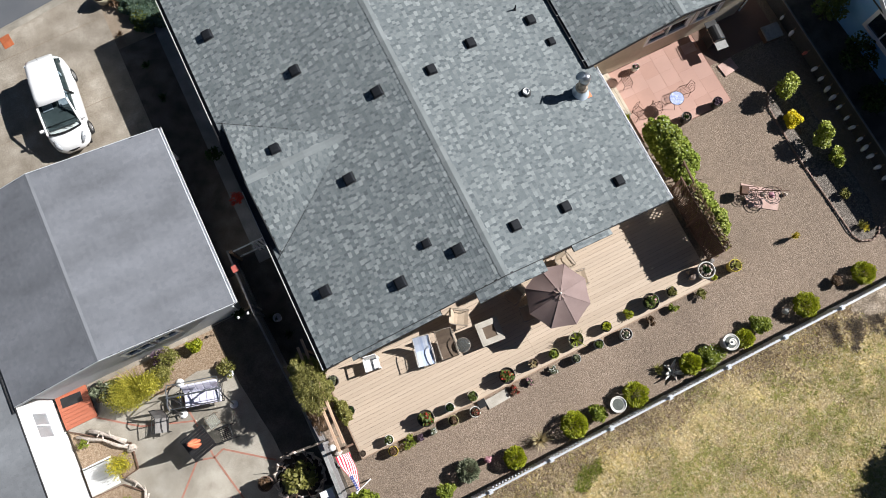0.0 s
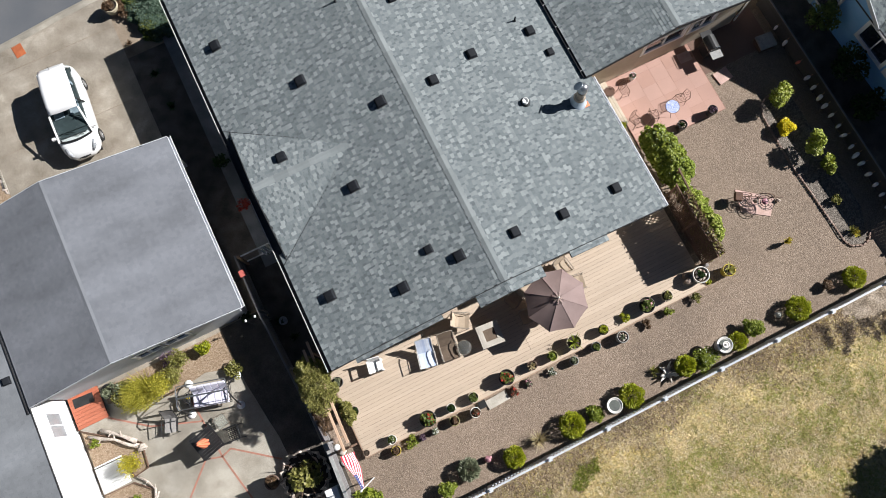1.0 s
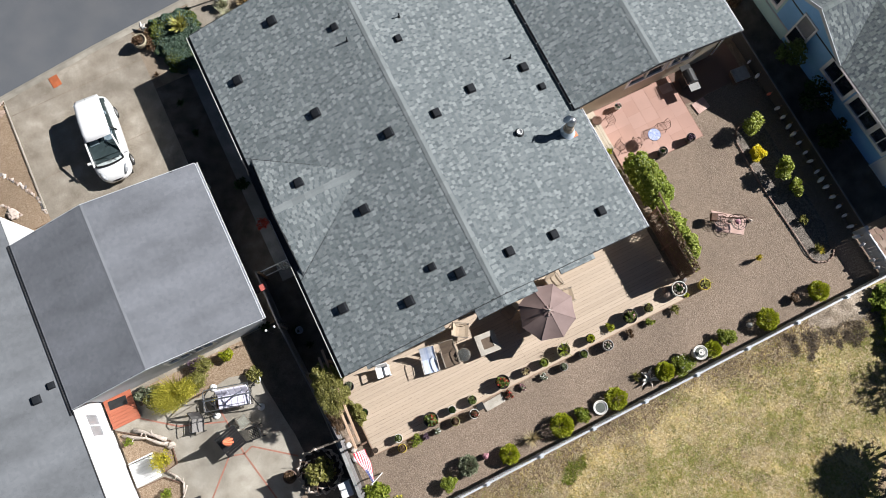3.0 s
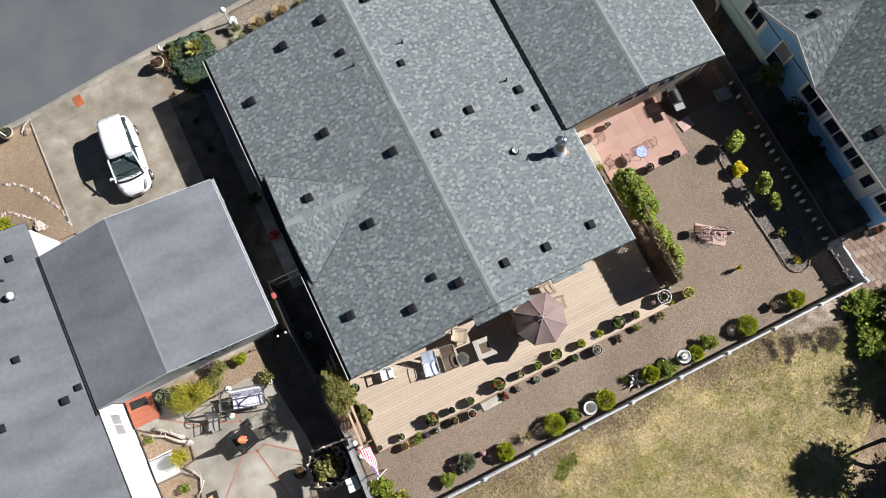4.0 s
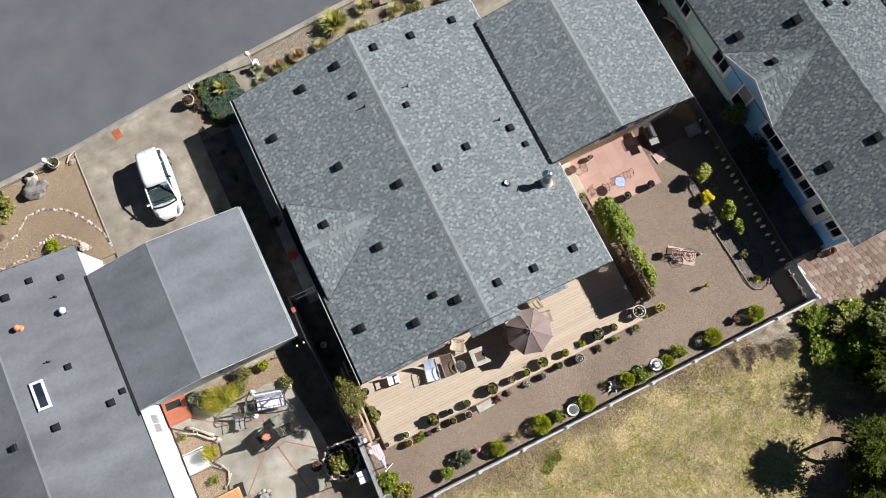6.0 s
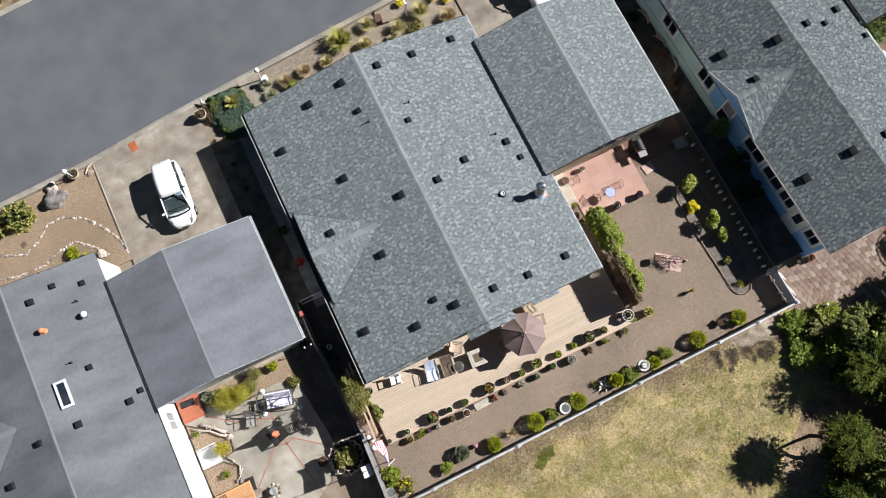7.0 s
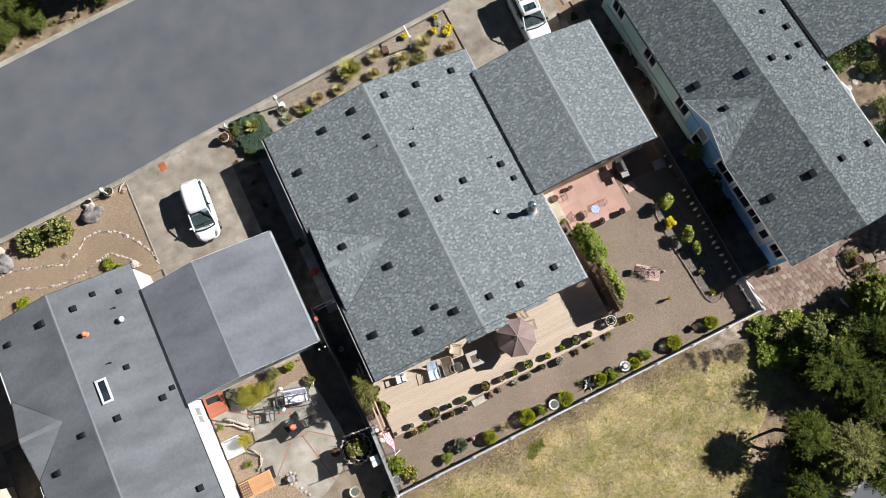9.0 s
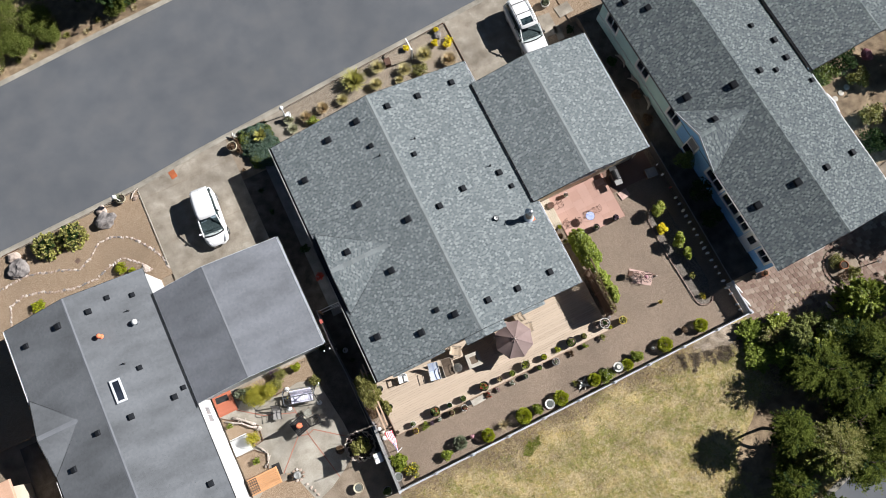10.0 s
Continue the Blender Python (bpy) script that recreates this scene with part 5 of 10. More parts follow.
for i in range(7):
    part("slat", box(0.9 + i * 0.16, -0.02, 0.15, 0.98 + i * 0.16, 0.02, 1.5), "white", gate)
part("rail", box(0.1, 0.021, 1.35, 2.1, 0.06, 1.45), "white", gate)
part("rail", box(0.1, 0.021, 0.3, 2.1, 0.06, 0.4), "white", gate)
part("post", box(0.0, -0.05, -0.1, 0.1, 0.05, 1.65), "wood", gate)

# deck
DZ = 0.25
deck = thing("deck", "low tan board deck along the back of the house", "deck", kind="structure")
random.seed(5)
y, k = -0.46, 0
DECK_W = 0.152
while y < 3.6:
    x = -3.95
    cuts = [4.02 + 0.004 * (k % 2)]
    for c in cuts + [11.95]:
        if c - x > 0.5:
            part("deck_board", box(x + 0.002, y + 0.0028, DZ - 0.03, c - 0.003, y + DECK_W - 0.0028, DZ + random.uniform(-0.002, 0.002), bevel=0.004), "deck", deck)
            x = c
    k += 1
    y += DECK_W
part("deck_base", box(-3.93, -0.44, -0.05, 11.93, 3.55, DZ - 0.045), "black", deck)
part("fascia", box(-3.97, -0.5, -0.05, 11.97, -0.463, DZ - 0.002), "deck_side", deck)
part("fascia", box(-4.0, -0.5, -0.05, -3.955, 3.6, DZ - 0.002), "deck_side", deck)
solid("step_slab", box(-0.48, -0.2, 0, 0.48, 0.2, 0.06, bevel=0.012), "slab", "pale stone step slab at the deck edge", "step", x=1.85, y=-0.78, rz=3)
solid("step_slab", box(-0.17, -0.16, 0, 0.17, 0.16, 0.1, bevel=0.01), "black", "small dark step box at the deck edge", "step", x=1.2, y=-0.66)

# terracotta patio by the carport wall
patio = thing("terracotta_patio", "pink terracotta paving strips with dark joints", "patio", kind="structure")
random.seed(8)
x = 12.5
while x < 16.7:
    w = min(0.715, 16.8 - x)
    y = 6.1 - 0.35 * random.randint(0, 1)
    while y < 9.5:
        y0, y1 = max(y, 6.1), min(y + 0.7, 9.55)
        if y1 - y0 > 0.1 and not (x > 15.9 and y0 > 8.5):
            part("paver", box(x + 0.003, y0 + 0.003, -0.05, x + w - 0.003, y1 - 0.003, 0.05 + random.uniform(-0.003, 0.003), bevel=0.006), "terracotta", patio)
        y += 0.7
    x += 0.715
part("bedding", box(12.48, 6.08, -0.06, 16.82, 9.57, 0.046), "terra_joint", patio)
steps = thing("patio_steps", "cream painted wooden steps from the house door", "steps", 11.25, 7.7)
for i in range(9):
    part("tread_board", box(0.02 + i * 0.135, -0.35, 0.34, 0.145 + i * 0.135, 1.8, 0.38, bevel=0.005), "cream", steps)
part("frame", box(0.04, -0.3, 0, 1.18, 1.75, 0.335), "dark_wood", steps)
part("riser", box(1.2, -0.33, 0, 1.24, 1.78, 0.33), "cream", steps)
solid("stepping_slab", box(-0.36, -0.3, 0, 0.36, 0.3, 0.06, bevel=0.015), "pink_slab", "pale pink square slab on gravel", "slab", x=17.5, y=7.5, rz=8)
solid("stepping_slab", box(-0.3, -0.24, 0, 0.3, 0.24, 0.06, bevel=0.015), "pink_slab", "pale pink slab by the grill", "slab", x=16.4, y=9.05, rz=-3)

# planting bed with a scalloped brick border
border = thing("bed_border", "low scalloped brown brick border of a narrow planting bed", "border", kind="structure")
ED = [(18.95, 5.78), (18.62, 5.72), (18.28, 5.45), (18.1, 5.05), (18.05, 3.5), (18.06, 2.25), (18.14, 0.9), (18.22, -0.5), (18.26, -1.4), (18.42, -1.72), (18.88, -1.92), (19.25, -1.82), (19.48, -1.54)]
bk = mesh_of("brick", box(-0.068, -0.036, -0.05, 0.068, 0.036, 0.09, bevel=0.025), "border_brick")
for (ax, ay), (bx, by) in zip(ED, ED[1:]):
    L = math.hypot(bx - ax, by - ay)
    for i in range(max(1, int(L / 0.145))):
        t = (i + 0.5) / max(1, int(L / 0.145))
        ob = part("brick", bk, None, border)
        ob.matrix_basis = pose(ax + (bx - ax) * t, ay + (by - ay) * t, random.uniform(-0.015, 0.01), 0, 0, math.degrees(math.atan2(by - ay, bx - ax)))
area("bed_east", [(18.95, 5.7), (18.35, 5.45), (18.12, 5.0), (18.12, -1.2), (18.5, -1.7), (18.95, -1.84), (19.25, -1.65), (19.75, -0.4), (19.75, 5.7)], "gravel_grey", "grey gravel planting bed", "ground", 0.03)

# paved terrace by the blue house
terrace = thing("paver_terrace", "worn brown square pavers laid askew", "terrace", kind="structure")
random.seed(3)
pv = [mesh_of("paver", box(-0.155, -0.155, -0.06, 0.155, 0.155, 0.02, bevel=0.012), "paver")]
r0 = radians(-12)
for i in range(-24, 40):
    for j in range(-26, 26):
        u, w = i * 0.345 + (j % 2) * 0.172, j * 0.33
        x, y = 24.0 + u * math.cos(r0) - w * math.sin(r0), -2.5 + u * math.sin(r0) + w * math.cos(r0)
        low = -5.2 - 0.12 * (x - 21) - 0.35 * math.sin(x * 0.9)
        if 20.9 < x < 33.5 and low < y < (-1.5 if x < 23.2 else -1.6) + (0.0 if x < 27 else 0.16 * (x - 27)) and math.hypot(x - 28.6, y + 3.7) > 1.45:
            ob = part("paver", pv[0], None, terrace)
            ob.matrix_basis = pose(x, y, random.uniform(0.0, 0.012), random.uniform(-1, 1), random.uniform(-1, 1), math.degrees(r0) + 16 + random.uniform(-4, 4))


# ---- plants ----
def ball_points(seed, n, radii):
    """Places on a compact clipped ball with a slightly uneven skin."""
    rng = np.random.default_rng(seed)
    v = rng.normal(size=(n, 3))
    v /= np.linalg.norm(v, axis=1)[:, None]
    bump = 1 + 0.09 * np.sin(v[:, 0] * 7 + seed) * np.cos(v[:, 1] * 6) + 0.07 * np.sin(v[:, 2] * 9 + v[:, 0] * 5)
    P = v * (bump * rng.uniform(0.8, 1.03, n))[:, None] * np.asarray(radii)
    P[:, 2] = np.maximum(P[:, 2], -radii[2] * 0.9) + radii[2]
    return P


def bush(x, y, r, h, mat, label, seed, n=900, leaf=0.06, name="shrub", group="", flowers=None, z=0.0, lumps=9, stretch=(1, 1), ball=False):
    b = thing(name, label, "shrub", x, y, z, 0, group)
    st = bmesh.new()
    rng = random.Random(seed)
    for i in range(5):
        a = rng.uniform(0, 6.28)
        tube([(0, 0, -0.05), (math.cos(a) * r * 0.3, math.sin(a) * r * 0.3, h * 0.45), (math.cos(a) * r * 0.6, math.sin(a) * r * 0.6, h * 0.8)], [0.025, 0.018, 0.006], st, 5)
    part("branching", st, "bark", b)
    P = ball_points(seed, n, (r * stretch[0], r * stretch[1], h / 2)) if ball else clumps(seed, n, (r * stretch[0], r * stretch[1], h / 2), lumps)
    part("foliage", quads("foliage", mat, P, leaf, seed=seed), None, b)
    if flowers:
        rg = np.random.default_rng(seed + 3)
        Q = P[P[:, 2] > h * 0.45]
        Q = Q[rg.permutation(len(Q))[: max(12, n // (40 if n > 3000 else 9))]] + np.array([0, 0, 0.03])
        part("blossom", quads("blossom", flowers, Q, leaf * 1.2, 2.0, 1.0, seed), None, b)
    return b


POT_SHAPE = {"taper": [(0.72, 0), (0.8, 0.1), (0.97, 0.9), (1.0, 0.92), (1.0, 1.0), (0.88, 1.0), (0.86, 0.88), (0, 0.86)],
             "bowl": [(0.5, 0), (0.8, 0.25), (0.98, 0.7), (1.0, 0.95), (0.95, 1.0), (0.88, 0.98), (0.85, 0.86), (0, 0.84)],
             "barrel": [(0.85, 0), (0.95, 0.25), (1.0, 0.5), (0.97, 0.9), (1.0, 1.0), (0.86, 1.0), (0.85, 0.88), (0, 0.86)]}


def pot(x, y, z, r, h, mat, label, plant="ball", leaf="leaf", pr=None, ph=None, seed=0, flowers=None, shape="taper", size=0.05, n=260, name="potted_plant"):
    p = thing(name, label, "potted plant", x, y, z, (seed * 37) % 360, "potted plants")
    prof = POT_SHAPE[shape]
    h *= 1.3
    pt = part("pot", lathe([(a * r, b * h) for a, b in prof[:-1]] + [(r * 0.84, h * 0.86)], 20), mat, p, smooth=True)
    part("soil", lathe([(r * 0.86, h * 0.84), (r * 0.5, h * 0.9), (0, h * 0.92)], 14, wobble=0.03), "potting_soil", p)
    pr, ph = pr or r * 1.1, ph or r * 1.3
    if plant == "ball":
        P = clumps(seed, n, (pr, pr, ph / 2), 7, base=h * 0.82)
        part("foliage", quads("foliage", leaf, P, size, seed=seed), None, p)
        if flowers:
            rg = np.random.default_rng(seed + 3)
            Q = P[P[:, 2] > h * 0.8 + ph * 0.4]
            Q = Q[rg.permutation(len(Q))[: max(10, n // 12)]] + np.array([0, 0, 0.02])
            part("blossom", quads("blossom", flowers, Q, size * 1.15, 2.0, 1.0, seed), None, p)
    elif plant == "spiky":
        ob = part("leaf_tuft", blades("leaf_tuft", leaf, 34, pr, ph, seed, 0.018), None, p)
        ob.location = (0, 0, h * 0.85)
    elif plant == "rocks":
        for i in range(7):
            a = i * 0.9 + seed
            ob = part("pebble", rock_mesh("pebble", r * 0.24, "stone_white", seed + i, 0.8, 1), None, p)
            ob.location = (math.cos(a) * r * 0.5, math.sin(a) * r * 0.5, h * 0.88)
        P = clumps(seed, n // 2, (pr * 0.6, pr * 0.6, ph * 0.25), 5, base=h * 0.85)
        part("foliage", quads("foliage", leaf, P, size, seed=seed), None, p)
    return p


D = DZ
POTS = [
    (-2.71, -0.28, D, 0.2, 0.26, "pot_white", "white pot of white flowers on the deck edge", "ball", "leaf", "fl_white"),
    (-2.75, -0.75, 0, 0.2, 0.3, "pot_yellow", "mustard yellow round pot on gravel", "ball", "leaf_brown", None),
    (-1.05, -0.18, D, 0.34, 0.32, "pot_dark", "large dark bowl of green leafy plants on the deck", "ball", "leaf", "fl_red"),
    (-0.02, -0.22, D, 0.19, 0.28, "pot_white", "white round pot with small leaves on the deck", "ball", "leaf_dark", None),
    (-0.12, -0.74, 0, 0.21, 0.3, "pot_olive", "olive glazed pot on gravel by the deck", "ball", "leaf_brown", None),
    (0.98, -0.24, D, 0.23, 0.28, "pot_cream", "sand-coloured round pot on the deck", "ball", "leaf", None),
    (0.8, -0.82, 0, 0.22, 0.34, "pot_white", "white pot of reddish plants on gravel", "ball", "leaf_brown", "fl_red"),
    (2.56, -0.12, D, 0.33, 0.36, "pot_dark", "large dark bowl of red flowering plants", "ball", "leaf", "fl_red"),
    (3.72, -0.16, D, 0.2, 0.28, "pot_brown", "brown pot of dry grass on the deck", "spiky", "leaf_straw", None),
    (4.64, -0.18, D, 0.22, 0.28, "pot_olive", "yellow-green glazed pot with a low plant", "ball", "leaf_bright", None),
    (5.69, -0.08, D, 0.32, 0.34, "pot_cream", "large bowl with pale rocks and a spiky plant", "spiky", "leaf_bright", None),
    (5.4, -0.76, 0, 0.18, 0.28, "pot_grey", "small grey pot of green leaves on gravel", "ball", "leaf_sage", None),
    (6.48, -0.64, 0, 0.2, 0.33, "pot_grey", "grey pot with a small green plant", "ball", "leaf", None),
    (7.03, -0.16, D, 0.22, 0.3, "pot_dark", "dark pot of yellow-green leaves on the deck", "ball", "leaf_lime", None),
    (7.65, -0.78, 0, 0.25, 0.35, "pot_grey", "grey pot with pale rocks and succulents", "rocks", "leaf_sage", None),
    (9.12, -0.06, D, 0.34, 0.36, "pot_dark", "large dark bowl of mixed flowering plants", "ball", "leaf", "fl_pink"),
    (10.09, -0.1, D, 0.24, 0.28, "pot_cream", "cream pot of yellow-green leaves on the deck", "ball", "leaf_olive", None),
    (11.74, 0.05, D, 0.36, 0.42, "pot_white", "large white planter with pale rocks at the deck corner", "rocks", "leaf_dark", None),
    (13.0, -0.3, 0, 0.27, 0.4, "pot_yellow", "yellow pot of spiky leaves on gravel", "spiky", "leaf_yucca", None),
    (12.05, -0.35, 0, 0.13, 0.25, "pot_yellow", "small yellow pot beside the deck corner", "ball", "leaf_lime", None),
    (-3.72, 2.75, D, 0.22, 0.3, "pot_dark", "dark pot under the vine on the deck", "ball", "leaf_sage", None),
    (-3.61, 1.4, D, 0.2, 0.28, "pot_dark", "dark pot under the trellis on the deck", "ball", "leaf_dark", None),
    (-3.85, -0.3, D, 0.13, 0.2, "pot_brown", "small brown pot on the deck corner", "none", "leaf", None),
    (14.5, 6.2, 0.05, 0.22, 0.34, "pot_dark", "black pot with a white centre on the patio", "rocks", "leaf_dark", None),
    (16.03, 6.2, 0.05, 0.22, 0.36, "pot_dark", "dark pot of dark red leaves on the patio", "ball", "fl_purple", None),
    (12.2, 7.35, 0.05, 0.18, 0.26, "pot_grey", "grey box pot of lime leaves by the steps", "ball", "leaf_lime", None),
    (12.0, 6.75, 0, 0.2, 0.26, "pot_brown", "brown pot of low plants by the house wall", "ball", "leaf_brown", None),
    (12.1, 6.25, 0, 0.18, 0.26, "pot_cream", "cream pot with a green plant by the house wall", "ball", "leaf_olive", None),
    (13.7, 9.2, 0.05, 0.16, 0.3, "pot_white", "pale pot of violet flowers against the wall", "ball", "leaf_sage", "fl_pink"),
    (-7.7, 0.34, 0.02, 0.3, 0.46, "pot_brown", "half wooden barrel on the concrete patio", "ball", "leaf_brown", None),
    (-6.0, -3.35, 0.0, 0.3, 0.4, "pot_grey", "grey pot of leafy plants by the fence corner", "ball", "leaf", None),
    (-6.05, 22.8, 0.01, 0.36, 0.42, "pot_cream", "large sand-coloured pot of dry succulents by the driveway", "ball", "leaf_brown", None),
    (-14.62, 22.7, 0.0, 0.34, 0.3, "pot_cream", "low planter of blue-green grass by the lamp", "spiky", "leaf_sage", None),
    (19.3, 23.05, 0, 0.34, 0.3, "pot_white", "white bowl with a few leaves beside the driveway", "ball", "leaf_sage", None),
    (28.46, -3.62, 0.1, 0.3, 0.4, "pot_terra", "orange terracotta pot in a round bed", "none", "leaf", None),
    (23.4, -1.75, 0.02, 0.2, 0.3, "pot_terra", "terracotta pot at the house corner", "ball", "leaf_brown", None),
    (22.6, -1.6, 0.02, 0.18, 0.28, "pot_dark", "dark pot at the shade's edge", "none", "leaf", None),
]
for i, (x, y, z, r, h, mat, label, kind_, leaf, fl) in enumerate(POTS):
    pot(x, y, z, r, h, mat, label, kind_, leaf, seed=100 + i, flowers=fl, shape=("taper", "bowl", "barrel")[i % 3 if r < 0.3 else 1], size=0.055 if r < 0.3 else 0.075, n=240 if r < 0.3 else 420, pr=r * (0.8 if kind_ != "spiky" else 1.5), ph=r * (0.9 if kind_ != "spiky" else 1.5))

# low plants that stand in the gravel along the deck
for i, (x, y, r, h, mat, fl, label) in enumerate((
        (-2.05, -0.72, 0.3, 0.35, "leaf_bright", None, "low bright green leafy plant at the deck edge"),
        (-1.6, -0.76, 0.18, 0.25, "fl_purple", None, "small purple-grey plant on gravel"),
        (-1.0, -0.76, 0.17, 0.28, "leaf_sage", "fl_white", "small plant covered in white flowers"),
        (2.59, -0.76, 0.22, 0.3, "leaf_brown", "fl_red", "small shrub of red flowers on gravel"),
        (3.31, -0.72, 0.18, 0.25, "leaf_sage", "fl_pink", "small grey plant of pink flowers"),
        (4.37, -0.76, 0.19, 0.28, "leaf_sage", "fl_white", "small plant of white flowers on gravel"),
        (8.11, -0.12, 0.22, 0.3, "leaf_lime", None, "round lime-green plant at the deck edge"),
        (8.86, -0.74, 0.2, 0.3, "leaf_brown", None, "small dry brown plant on gravel"),
        (9.93, -0.72, 0.22, 0.35, "leaf_bright", None, "small green shrub on gravel"),
        (11.34, -0.72, 0.25, 0.38, "leaf_olive", None, "soft green shrub on gravel by the deck"))):
    bush(x, y, r, h, mat, label, 300 + i, 420, 0.045, "garden_plant", "plants along the deck", fl, D if i == 6 else 0.0, 6)

# clipped shrubs along the white fence
for i, (x, y, r, h, mat, label) in enumerate((
        (-1.55, -3.0, 0.36, 0.6, "leaf_bright", "small round bright green shrub by the fence"),
        (-0.45, -2.7, 0.44, 0.7, "leaf_sage", "round grey-green shrub in gravel"),
        (1.41, -3.08, 0.42, 0.7, "leaf_lime", "round lime-green shrub by the fence"),
        (4.07, -3.0, 0.52, 0.75, "leaf_lime", "large round lime-green shrub by the fence"),
        (5.2, -2.98, 0.4, 0.6, "leaf_bright", "loose green shrub by the fence"),
        (6.82, -3.05, 0.5, 0.75, "leaf_lime", "large clipped lime-green shrub by the fence"),
        (9.4, -2.95, 0.42, 0.75, "leaf_lime", "upright lime-green shrub by the fence"),
        (10.25, -3.1, 0.55, 0.6, "leaf_bright", "loose green shrub with a few pale flowers"),
        (11.87, -3.05, 0.38, 0.6, "leaf_lime", "round lime-green shrub beside a bird bath"),
        (12.75, -2.85, 0.5, 0.6, "leaf_bright", "loose green shrub by the fence"),
        (14.78, -2.98, 0.5, 0.75, "leaf_lime", "clipped round lime-green shrub"),
        (16.5, -2.72, 0.22, 0.4, "leaf_brown", "dry brown shrub in gravel"),
        (17.62, -2.9, 0.46, 0.7, "leaf_lime", "clipped round lime-green shrub near the corner"))):
    bush(x, y, r, h, mat, label, 330 + i, 3600 if r > 0.4 else 2400, 0.042, "clipped_shrub", "shrubs along the fence", "fl_white" if i == 7 else None, lumps=10, ball=mat in ("leaf_lime", "leaf_sage"))


def tuft(x, y, r, h, mat, label, seed, n=90, w=0.014, name="grass_tuft", droop=0.6, group="grass tufts", z=0.0):
    t = thing(name, label, "grass", x, y, z, 0, group)
    part("blade_tuft", blades("blade_tuft", mat, n, r, h, seed, w, droop), None, t)
    return t


tuft(2.63, -2.95, 0.55, 0.6, "leaf_straw", "dead straw-coloured grass clump in gravel", 5, 200, 0.01)
tuft(8.2, -2.6, 0.3, 0.3, "leaf_olive", "small dry grass clump in gravel", 6, 80)
tuft(15.95, -0.33, 0.2, 0.72, "leaf_gold", "lone golden-yellow grass tuft in gravel", 7, 110)
bush(18.55, 4.08, 0.25, 0.4, "leaf_lime", "small shrub covered in yellow flowers", 361, 700, 0.06, flowers="fl_yellow")
bush(18.55, 4.08, 0.42, 0.62, "fl_yellow", "mound of bright yellow flowers", 362, 2200, 0.06, name="flower_mound")
for i, (x, y, r, h) in enumerate(((18.85, 5.4, 0.6, 1.3), (19.1, 2.85, 0.55, 1.3), (19.25, 1.85, 0.4, 0.9))):
    bush(x, y, r, h, "leaf_hedge", "young bright green shrub in the narrow bed", 370 + i, 1300, 0.075, group="bed shrubs", lumps=6)
bush(18.9, 0.35, 0.25, 0.4, "leaf_olive", "small olive shrub in the narrow bed", 375, 200, 0.07)
tuft(18.75, -1.15, 0.3, 0.5, "leaf_olive", "tall dry tuft in the narrow bed", 9, 60)
tuft(18.85, -1.3, 0.26, 0.4, "leaf_gold", "yellow-green tuft at the end of the bed", 10, 50)

# vine on the lattice at the deck's east end
vine = thing("climbing_vine", "dense bright green climbing shrub beside the house", "climber", 12.78, 5.1)
st = bmesh.new()
for i in range(9):
    a = i * 0.7
    tube([(0.3 * math.cos(a), -1.2 + 0.3 * i, -0.05), (0.35 * math.cos(a + 1), -1.2 + 0.3 * i + 0.2, 0.9), (0.5 * math.cos(a + 2), -1.3 + 0.32 * i, 1.7)], [0.03, 0.02, 0.01], st, 5)
part("branching", st, "bark", vine)
P = np.concatenate([clumps(401, 11000, (0.78, 0.95, 1.0), 50, 0.22, centre=(-0.02, 0.65, 0.05)), clumps(402, 11000, (0.88, 1.05, 0.95), 48, 0.22, centre=(0.14, -0.55, 0.05)), clumps(403, 2500, (0.45, 0.5, 0.7), 26, 0.26, centre=(0.1, -1.4, 0.05))])
D_ = clumps(404, 17000, (0.8, 1.55, 1.08), 110, 0.2, centre=(-0.02, 0.05, 0.04))
part("dense_foliage", quads("dense_foliage", "leaf_bright", D_, 0.075, 1.5, seed=47), None, vine)
part("foliage", quads("foliage", "leaf_fresh", P, 0.075, 1.5, seed=40), None, vine)
# darker green inside: shade between the leaves put into the colour
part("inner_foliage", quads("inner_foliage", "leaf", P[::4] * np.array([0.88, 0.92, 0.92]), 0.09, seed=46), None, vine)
rg = np.random.default_rng(4)
part("blossom", quads("blossom", "fl_white", P[rg.permutation(len(P))[:420]] * np.array([1.04, 1.02, 1.0]) + np.array([0, 0, 0.07]), 0.05, 2.0, 1.0, 4), None, vine)
vine2 = thing("climbing_vine", "thin straggling vine over a brown lattice", "climber", 12.75, 2.2)
st = bmesh.new()
for i in range(14):
    yy = -1.5 + 0.21 * i
    tube([(0.1 * math.sin(i), yy, -0.05), (0.15 * math.sin(i * 2), yy + 0.15, 1.0), (0.25 * math.sin(i * 3), yy - 0.1, 1.9)], [0.022, 0.016, 0.008], st, 5)
part("branching", st, "leaf_brown", vine2)
P = np.concatenate([clumps(411 + i, 2600, (0.4 + 0.05 * (i % 2), 0.4, 0.6), 24, 0.28, centre=(0.28 + 0.04 * i + 0.06 * (i % 2), 0.95 - 0.46 * i, 0.25 - 0.04 * i)) for i in range(5)])
part("foliage", quads("foliage", "leaf_fresh", P[::2], 0.08, 1.5, seed=41), None, vine2)
part("young_foliage", quads("young_foliage", "leaf_hedge", P[1::2], 0.075, 1.5, seed=54), None, vine2)
P = np.concatenate([clumps(421 + i, 500, (0.3, 0.3, 0.5), 9, centre=(0.05 - 0.1 * i, -1.3 - 0.12 * i, 0.05)) for i in range(3)])
part("dry_foliage", quads("dry_foliage", "leaf_brown", P, 0.05, long=2.6, seed=42), None, vine2)
rg = np.random.default_rng(441)
